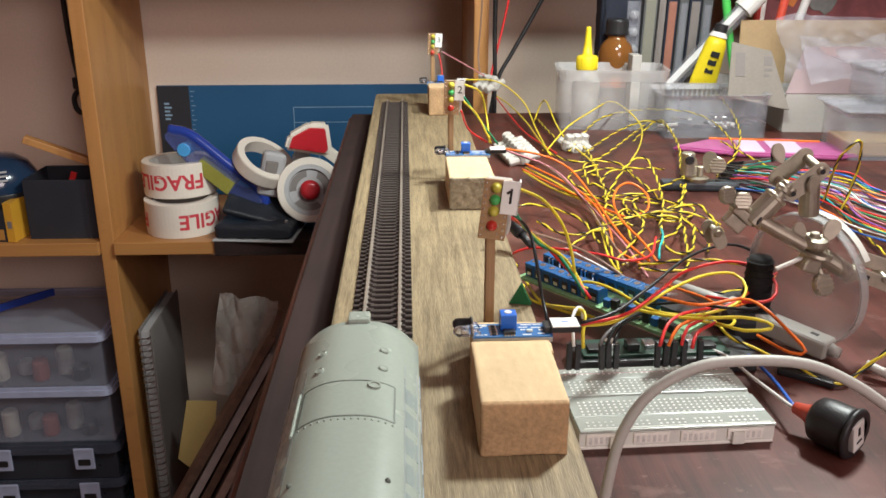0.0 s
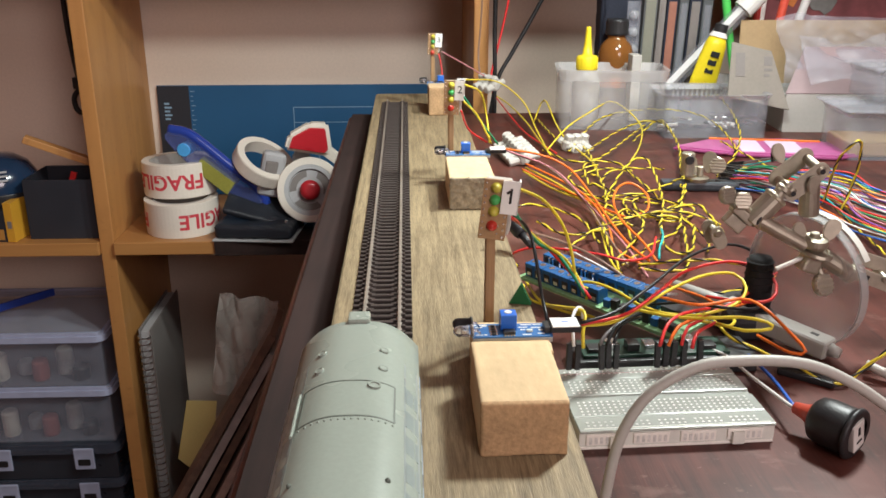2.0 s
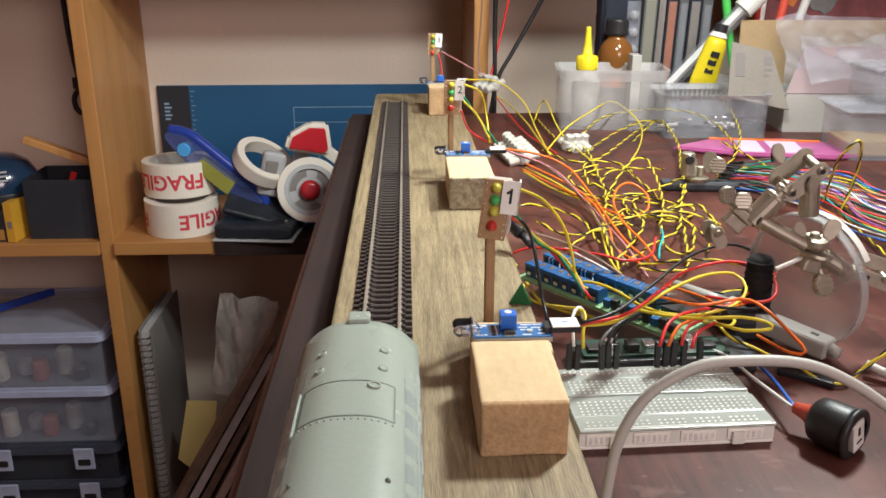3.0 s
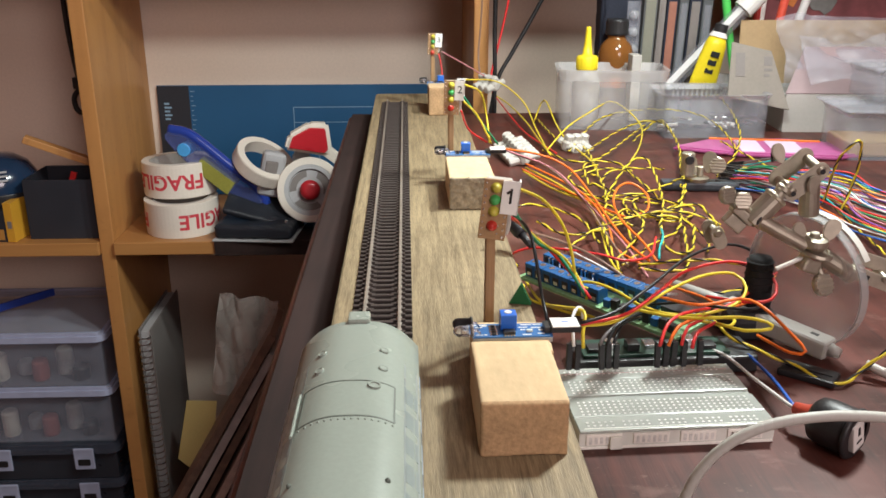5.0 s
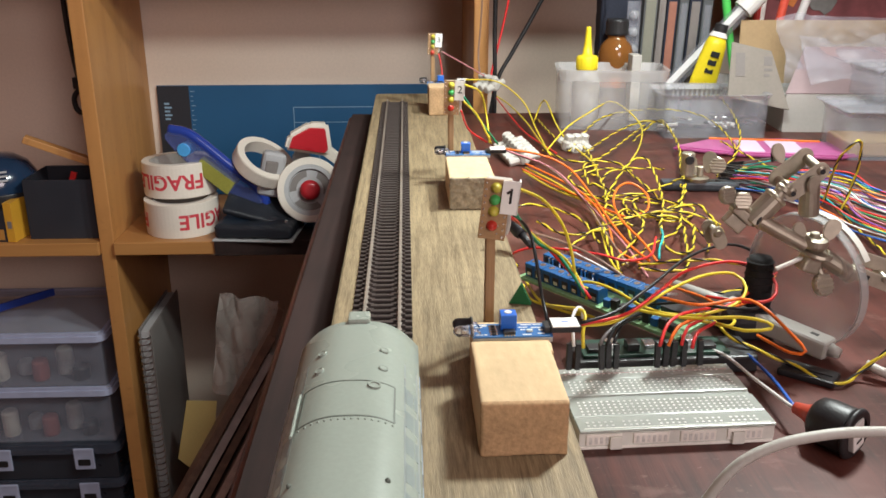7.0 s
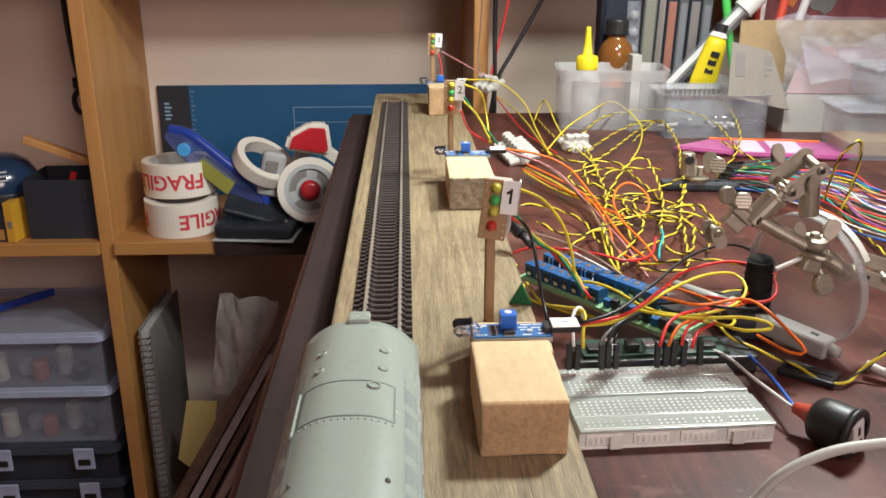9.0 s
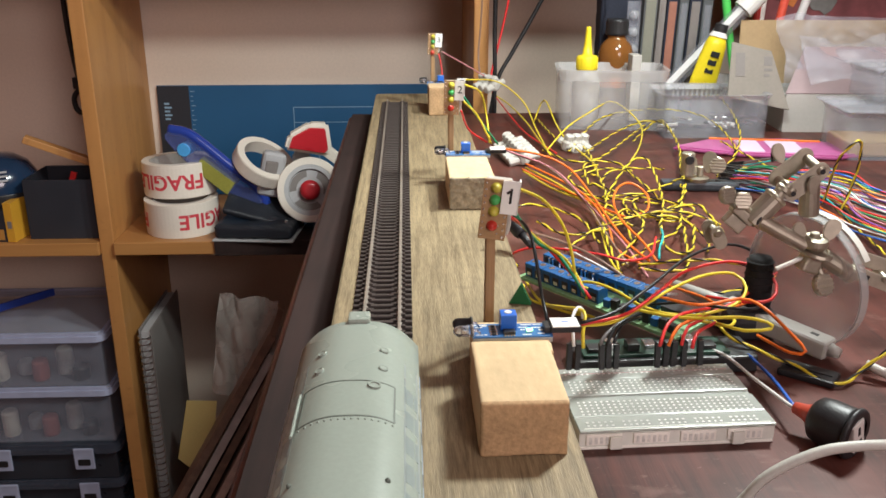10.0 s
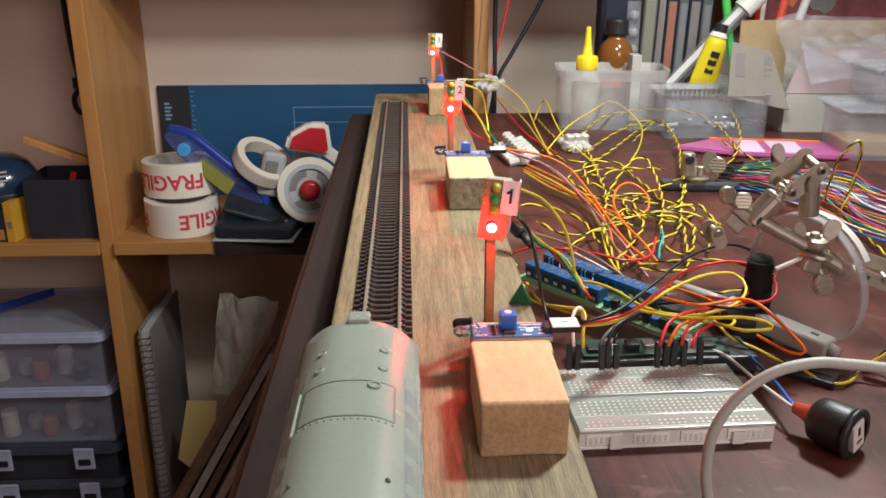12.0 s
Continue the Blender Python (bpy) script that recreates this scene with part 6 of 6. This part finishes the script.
def cutting_mat():
    m = thing("cutting_mat", pose(-0.3925, BACK - 0.012, SHELF + 0.0005, -2.2, 0, 0), "blue cutting mat with pale grid lines leaning upright", "cutting mat")
    w, h = 0.45, 0.1765
    part("sheet", box(0, w, 0, 0.003, 0, h, 0.0012), M["mat_blue"], m)
    part("black_margin", box(0.0004, 0.050, -0.0006, 0.0004, 0.0008, h - 0.0008, 0.0002), M["mat_black"], m, "black printed margin")
    for z in (h - 0.036, h - 0.060):
        part("grid_line", box(0.212, w - 0.002, -0.0004, 0.0004, z, z + 0.0011), M["mat_line"], m)
    for x in (0.212, 0.250):
        part("grid_line", box(x, x + 0.0011, -0.0004, 0.0003, 0.01, h - (0.036 if x < 0.23 else 0.060)), M["mat_line"], m)
    for i in range(12):
        part("scale_mark", box(0.052, 0.0555 if i % 3 else 0.0585, -0.0004, 0.0004, h - 0.010 - 0.0075 * i, h - 0.0112 - 0.0075 * i + 0.0022), M["mat_line"], m)
    for i in range(5):
        part("scale_mark", box(0.010, 0.018 + 0.003 * (i % 2), -0.0010, -0.0003, h - 0.030 - 0.006 * i, h - 0.0270 - 0.006 * i), M["mat_line"], m)


def tape_dispenser():
    d = thing("tape_dispenser", pose(-0.3340, 1.215, -0.0500, 0, 37, -8), "blue and clear hand tape dispenser lying on top of the clutter", "tape dispenser")
    side = [(0, -0.008), (0.020, -0.014), (0.070, -0.022), (0.120, -0.022), (0.160, -0.014), (0.168, 0.002), (0.140, 0.010), (0.080, 0.012), (0.020, 0.014), (0.002, 0.006)]
    part("shell", turned(plate(side, -0.010, 0.010, 0.003), pose(0, 0, 0, 90, 0, 0)), M["disp_clear"], d, "clear blue shell")
    part("spine", tube(smooth_path([(0, 0, 0.004), (0.03, 0, 0.016), (0.09, 0, 0.014), (0.145, 0, 0.012), (0.168, 0, -0.002), (0.158, 0, -0.020)], 0.004), 0.0075, 10), M["disp_blue"], d, "dark blue grip", smooth=True)
    part("hinge_button", turned(rod(0.0095, -0.012, 0.012, 20, 0.001), pose(0.034, 0, -0.004, 90, 0, 0)), surface("light_blue_button", (0.08, 0.36, 0.75), 0.3), d, "light blue button")
    part("tape_block", turned(plate([(0.058, -0.0195), (0.118, -0.0205), (0.118, 0.002), (0.060, 0.002)], -0.0108, 0.0108, 0.001), pose(0, 0, 0, 90, 0, 0)), M["tape_green"], d, "yellow-green tape inside")


def white_ring():
    single("masking_tape", lathe([(0.033, -0.010), (0.043, -0.010), (0.0438, -0.008), (0.0438, 0.008), (0.043, 0.010), (0.033, 0.010)], 44, True), M["tape"], pose(-0.2040, 1.215, -0.0960, 18, 32, 0), "white roll of masking tape leaning on the clutter", "tape")


def grey_dispenser():
    g = thing("packing_tape_gun", pose(-0.1400, 1.205, -0.1345), "grey and red packing tape gun with a mounted roll", "tape gun")
    part("roll", turned(lathe([(0.036, -0.024), (0.0450, -0.024), (0.0460, -0.022), (0.0460, 0.022), (0.0450, 0.024), (0.036, 0.024)], 44, True), pose(0, 0, 0, 74, 0, 8)), M["tape"], g, "white tape roll")
    part("hub", turned(lathe([(0, -0.0215), (0.0360, -0.0215), (0.0360, 0.0232), (0.030, 0.0232), (0.029, 0.0190), (0, 0.0190)], 30), pose(0, 0, 0, 74, 0, 8)), M["hub_grey"], g)
    for a in (20, 140, 260):
        part("hub_opening", turned(plate([(0.019 * math.cos(t), 0.019 * math.sin(t)) for t in np.linspace(-0.7, 0.7, 7)] + [(0.0285 * math.cos(t), 0.0285 * math.sin(t)) for t in np.linspace(0.75, -0.75, 7)], 0.0188, 0.0194), pose(0, 0, 0, 74, 0, 8) @ pose(0, 0, 0, 0, 0, a)), M["print_grey"], g)
    knob = part("hub_knob", turned(lathe([(0, -0.006), (0.0140, -0.006), (0.0140, 0.004), (0.010, 0.008), (0.006, 0.0085), (0, 0.0075)], 24), pose(0.0032, -0.0225, 0.0065, 74, 0, 8)), M["red_plastic"], g, "red hub knob", smooth=True)
    part("frame", turned(plate([(-0.060, -0.012), (-0.012, -0.016), (0.010, 0.030), (-0.010, 0.056), (-0.026, 0.050), (-0.032, 0.010)], -0.004, 0.004, 0.002), pose(0.002, 0.026, 0, 90, 0, 14)), M["disp_grey"], g, "grey plastic frame")
    part("handle", turned(box(-0.0165, 0.0165, -0.012, 0.012, -0.032, 0.032, 0.008, 3), pose(-0.052, -0.004, 0.026, 0, 14, 12)), M["disp_grey"], g, "grey hollow handle")
    for z in (0.012, 0.034):
        part("handle_slot", turned(box(-0.0085, 0.0085, -0.0135, -0.0105, -0.0095, 0.0095, 0.002), pose(-0.052, -0.004, z + 0.003, 0, 14, 12)), M["print_grey"], g)
    part("blade_guard", turned(plate([(-0.036, -0.010), (0.020, -0.022), (0.030, -0.016), (0.026, 0.024), (0.0, 0.026), (-0.030, 0.010)], -0.010, 0.010, 0.004), pose(0.004, 0.000, 0.072, 90, 0, 10)), M["tape"], g, "white blade housing")
    part("red_guard", turned(plate([(-0.030, -0.007), (0.018, -0.017), (0.024, -0.012), (0.021, 0.018), (0.0, 0.020), (-0.024, 0.008)], 0.0085, 0.0120, 0.001), pose(0.004, -0.0005, 0.072, 90, 0, 10)), M["red_plastic"], g, "red blade guard")
    part("arm", turned(box(-0.008, 0.050, -0.006, 0.006, -0.008, 0.008, 0.003), pose(0.026, 0.006, 0.056, 0, 38, 0)), M["tape"], g)


def wallet():
    w = thing("black_pouch", pose(-0.2100, 1.190, SHELF + 0.0012, 0, 0, -6), "black leather pouch and folded cloth on the shelf", "pouch")
    part("pouch", turned(rough_block(-0.052, 0.056, -0.050, 0.045, 0, 0.020, 0.007, 8.0), pose(0, 0, 0.002)), M["leather"], w, smooth=True)
    part("flap", turned(rough_block(-0.050, 0.050, -0.030, 0.030, -0.005, 0.005, 0.0045, 9.0), pose(0.004, 0.000, 0.034, 24, 16, 6)), M["leather"], w, smooth=True)
    part("press_stud", turned(lathe([(0.0028, 0), (0.0022, 0.0014), (0, 0.0018)], 12), pose(0.045, -0.032, 0.0235, 20, 0, 0)), M["solder"], w)
    part("pale_edge", box(-0.054, 0.058, -0.0545, 0.040, 0.0, 0.0018, 0.0006), M["disp_grey"], w)


tape_roll(-0.3225, 1.2070, SHELF, 0, 69, "white tape roll printed with red warning words")
tape_roll(-0.3265, 1.2280, SHELF + 0.0500, 24, -33, "white tape roll with red warning words, stacked on another")
# Added dark sheet where the desk's cast shadow falls on the shelf.
def shelf_shade():
    b = thing("shelf_shade", pose(0, 0, SHELF), "added dark sheet over the shelf, standing in for the desk's shadow", "liner")
    part("sheet", box(-0.2670, 0.0868, 1.1435, 1.3800, 0.0001, 0.0011, 0.0003), M["shade_wood"], b)
    part("front_shade", box(-0.2670, 0.0868, 1.1405, 1.1434, -0.0195, 0.0011, 0.0004), M["shade_wood"], b)


shelf_shade()
cutting_mat()
tape_dispenser()
white_ring()
grey_dispenser()
wallet()


def left_bay():
    g = thing("domed_gadget", pose(-0.5750, 1.215, SHELF + 0.062), "glossy black gadget with a dark blue domed top", "gadget")
    part("dome", lathe([(0.052, 0), (0.0525, 0.004), (0.049, 0.022), (0.040, 0.036), (0.024, 0.046), (0, 0.050)], 30), surface("dark_blue_gloss", (0.015, 0.035, 0.075), 0.15, vary=0.1, bump=0.0, coat=0.5), g, "dark blue glossy dome", smooth=True)
    part("body", lathe([(0, -0.040), (0.044, -0.040), (0.050, -0.034), (0.0525, -0.002), (0.052, 0.0005), (0, 0.0005)], 30), M["dark"], g, smooth=True)
    for i in range(3):
        part("printed_bar", turned(box(-0.010, 0.010, -0.0012, 0.0002, -0.0012, 0.0012), pose(0.022, -0.0470, 0.020 + 0.006 * i, -30, 0, 24)), M["disp_grey"], g)
    b = thing("black_box", pose(-0.5230, 1.165, SHELF), "open black cardboard box on the shelf", "box")
    w, d, h = 0.094, 0.085, 0.084
    for q in ((0, w, 0, 0.002), (0, w, d - 0.002, d), (0, 0.002, 0.002, d - 0.002), (w - 0.002, w, 0.002, d - 0.002)):
        part("side", box(*q, 0, h, 0.0004), M["mat_black"], b)
    part("bottom", box(0.002, w - 0.002, 0.002, d - 0.002, 0, 0.002), M["mat_black"], b)
    c = thing("yellow_carton", pose(-0.5840, 1.158, SHELF, 0, 0, -8), "black and yellow product carton on the shelf", "carton")
    part("carton", box(0, 0.047, 0, 0.050, 0, 0.045, 0.0008), M["mat_black"], c)
    part("yellow_face", box(0.036, 0.0475, -0.0006, 0.049, 0.0005, 0.056, 0.0004), surface("carton_yellow", (0.62, 0.32, 0.03), 0.5, vary=0.08), c, "orange-yellow end face")
    part("yellow_band", box(0.002, 0.032, -0.0005, 0.0004, 0.003, 0.018, 0.0002), surface("carton_band", (0.45, 0.22, 0.05), 0.5, vary=0.08), c)
    part("printed_bar", box(0.039, 0.045, -0.0010, -0.0004, 0.020, 0.030), M["print_grey"], c)
    s = thing("wooden_ruler", look((-0.4350, 1.200, -0.0900), (-0.5180, 1.185, -0.0530)), "orange wooden stick leaning across the boxes", "stick")
    part("stick", box(-0.008, 0.008, -0.0050, 0.0050, -0.094, 0.004, 0.0014), M["pine"], s)
    single("red_offcut", box(-0.004, 0.004, -0.002, 0.002, 0, 0.060, 0.0006), WIRE["red"], pose(-0.4850, 1.20, SHELF + 0.03, 0, 20, 0), "red plastic strip standing in the black box", "strip")
    loop = [(-516, 1385, 200), (-515, 1384, 80), (-507, 1380, -4), (-505, 1378, -12), (-516, 1376, -28), (-514, 1375, -46), (-505, 1374, -52), (-499, 1375, -40), (-500, 1376, -20), (-506, 1378, -8)]
    single("hanging_cable", tube(smooth_path(mm(loop)), 0.0042, 8), M["dark"], pose(0, 0, 0), "black cable hanging in a loop against the back panel", "cable", smooth=True)
    single("cable_tie", box(-0.008, 0.008, -0.006, 0.006, -0.009, 0.009, 0.002), M["dark"], pose(-0.5070, 1.378, -0.006), "black clip round the hanging cable", "clip")


def organiser(x, y, z, w, d, h, tone, label):
    o = thing("storage_box", pose(x, y, z), label, "storage box", "stacked storage boxes")
    part("base", box(0, w, 0, d, 0, 0.002, 0.0006), tone, o)
    for q in ((0, w, 0, 0.002), (0, w, d - 0.002, d), (0, 0.002, 0.002, d - 0.002), (w - 0.002, w, 0.002, d - 0.002)):
        part("side", box(*q, 0.002, h - 0.016, 0.0006), tone, o)
    part("lid", turned(box(-0.003, w + 0.003, -0.003, d + 0.003, h - 0.0045, h - 0.001, 0.0012), I4), M["lid_clear"] if h > 0.07 else M["lid_dark"], o, "clear bluish lid" if h > 0.07 else "smoky dark lid")
    part("lid_rim", turned(rounded_ring(w + 0.016, d + 0.016, 0.016, 0.0035, h - 0.015, h - 0.006), pose(-0.008, -0.008, 0)), M["lid_edge"] if h > 0.07 else M["lid_dark"], o, "rounded translucent lid rim")
    part("lid_lip", turned(rounded_ring(w + 0.010, d + 0.010, 0.013, 0.0045, h - 0.0058, h - 0.001), pose(-0.005, -0.005, 0)), M["lid_edge"] if h > 0.07 else M["lid_dark"], o)
    for xx in ((0.060, w - 0.060) if h < 0.07 else ()):
        lt = part("latch", box(xx, xx + 0.030, -0.012, -0.008, h - 0.040, h - 0.004, 0.002), M["lid_edge"], o, "clear snap latch")
        part("latch_slot", box(xx + 0.006, xx + 0.024, -0.0126, -0.0118, h - 0.032, h - 0.022, 0.001), M["dark"], lt)
    for i in range(7):
        xx = 0.012 + (w - 0.05) * i / 6.5
        m = (M["tape"], M["red_dull"], M["dark"], M["disp_grey"], M["card_white"])[(i * 3 + int(z * 100)) % 5]
        part("content", turned(lathe([(0, 0), (0.011, 0), (0.012, 0.002), (0.012, 0.018 + 0.010 * (i % 3)), (0.010, 0.021 + 0.010 * (i % 3)), (0, 0.022 + 0.010 * (i % 3))], 14), pose(xx + 0.010, 0.022 + 0.02 * (i % 2), 0.0022)), m, o, smooth=False)
    return o


def lower_bay():
    M["lid_clear"] = sheer("lid_clear", (0.52, 0.55, 0.66), 0.34, 0.12)
    M["lid_dark"] = sheer("lid_dark", (0.07, 0.08, 0.11), 0.7, 0.15)
    M["lid_edge"] = sheer("lid_edge", (0.56, 0.60, 0.80), 0.62, 0.15)
    M["box_clear"] = sheer("box_clear", (0.34, 0.36, 0.44), 0.26, 0.14)
    M["box_dark"] = surface("box_dark", (0.03, 0.034, 0.045), 0.3, vary=0.2, bump=0.03)
    M["red_dull"] = surface("dull_red", (0.34, 0.10, 0.09), 0.6)
    z = -0.6810
    for i, (h, tone) in enumerate(((0.052, M["box_dark"]), (0.052, M["box_dark"]), (0.062, M["box_dark"]), (0.095, M["box_clear"]), (0.088, M["box_clear"]))):
        organiser(-0.690, 1.165 + 0.003 * (i % 2), z, 0.242, 0.17, h, tone, "clear-lidded storage box with small parts, in a stack")
        z += h + 0.0005
    single("blue_folder", box(-0.10, 0.10, -0.002, 0.002, 0, 0.012, 0.001), M["disp_blue"], pose(-0.628, 1.225, z + 0.002, 0, 0, 48), "blue plastic edge lying on the top box", "folder")
    n = thing("spiral_notebook", pose(-0.3960, 1.165, -0.6810), "spiral-bound notebook standing upright in the bookcase", "notebook")
    part("cover", box(0.002, 0.0045, 0.004, 0.16, 0, 0.35, 0.001), M["print_grey"], n)
    part("page_block", box(0.0048, 0.0180, 0.006, 0.158, 0.002, 0.346, 0.0006), M["disp_grey"], n)
    part("rear_cover", box(0.0183, 0.0205, 0.004, 0.16, 0, 0.35, 0.001), M["print_grey"], n)
    for i in range(34):
        part("spiral_turn", turned(lathe([(0.0085, -0.0009), (0.0098, -0.0009), (0.0098, 0.0009), (0.0085, 0.0009)], 12, True), pose(0.0105, 0.002, 0.010 + 0.0100 * i)), M["solder"], n)
    y = thing("yellow_card", pose(-0.3530, 1.150, -0.5480, -4, 5, 0), "plain yellow card leaning among the papers", "card")
    part("card", plate([(0.0, 0.012), (0.012, 0.108), (0.056, 0.110), (0.050, 0.0), (0.030, -0.012)], 0, 0.0014), surface("card_yellow", (0.60, 0.47, 0.18), 0.7, vary=0.06), y).matrix_local = pose(0, 0, 0, 90, 0, 0)
    M["bag_film"] = sheer("bag_film", (0.55, 0.50, 0.46), 0.42, 0.25)
    film_sheet("plastic_bag", 0.085, 0.150, 12.0, pose(-0.2930, 1.158, -0.4250, 84, 8, 3), "crumpled clear plastic bag standing behind the desk", "bag_film", 0.014)
    M["plank"] = wood("plank_brown", (0.27, 0.175, 0.13), (0.12, 0.075, 0.055), 1, 0.6, 0.55, 0.0, 0.15)
    M["sleeve"] = surface("grey_sleeve", (0.58, 0.52, 0.49), 0.3, grain=60, vary=0.25, bump=0.3, patch=12)
    M["plank_pale"] = wood("plank_pale", (0.52, 0.40, 0.34), (0.34, 0.25, 0.21), 1, 0.6, 0.6, 0.0, 0.15)
    for i in range(7):
        m = (M["plank"], M["sleeve"], M["mat_black"], M["plank_pale"])[i % 4]
        p = thing("leaning_plank", pose(-0.452 + 0.021 * i, 1.030 + 0.012 * (i % 3), FLOOR_Z + 0.004, 0, 30.0 - 0.6 * i, 0), "thin brown panel leaning under the desk's end", "panel", "leaning panels")
        part("panel", box(-0.0045, 0.0045, 0, 0.085, 0, 0.55 - 0.02 * ((i * 2) % 5), 0.0010), m, p)
        part("edge_strip", box(-0.0055, 0.0055, -0.003, 0.0, 0, 0.55 - 0.02 * ((i * 2) % 5), 0.0010), M["sleeve"] if i in (1, 5) else M["plank_pale"] if i % 2 else M["plank"], p)


left_bay()
lower_bay()


# ---- what moves ----
def motions():
    spans = {"green": (10.633, 11.233), "amber": (11.233, 11.733), "red": (11.733, 12.0)}
    for colour, (on, off) in spans.items():
        for bead, rest, out in BEADS[colour]:
            rows = [(0.0, pose(*rest)), (on, pose(*rest)), (on + 1 / 30, pose(*out))]
            if off < 12.0:
                rows += [(off, pose(*out)), (off + 1 / 30, pose(*rest)), (12.0, pose(*rest))]
            else:
                rows += [(12.0, pose(*out))]
            if colour == "red" and bead is BEADS["red"][2][0]:
                rows[1:1] = [(9.3667, pose(*rest)), (9.4, pose(*out)), (9.4333, pose(*rest))]
            walk(bead, rows)
    for i, chip in enumerate(INDICATORS):
        low, high = pose(0.0250, 0.0048, -0.0015), pose(0.0250, 0.0048, 0.0022)
        if i == 0:
            walk(chip, [(0.0, low), (9.2, low), (9.2 + 1 / 30, high), (12.0, high)])
        else:
            walk(chip, [(0.0, low), (12.0, low)])

    for k, piece in enumerate(CABLE_PIECES):
        walk(piece, [(t, pose(*rows[k][0], 0, rows[k][1], 0)) for t, rows in CABLE])


motions()
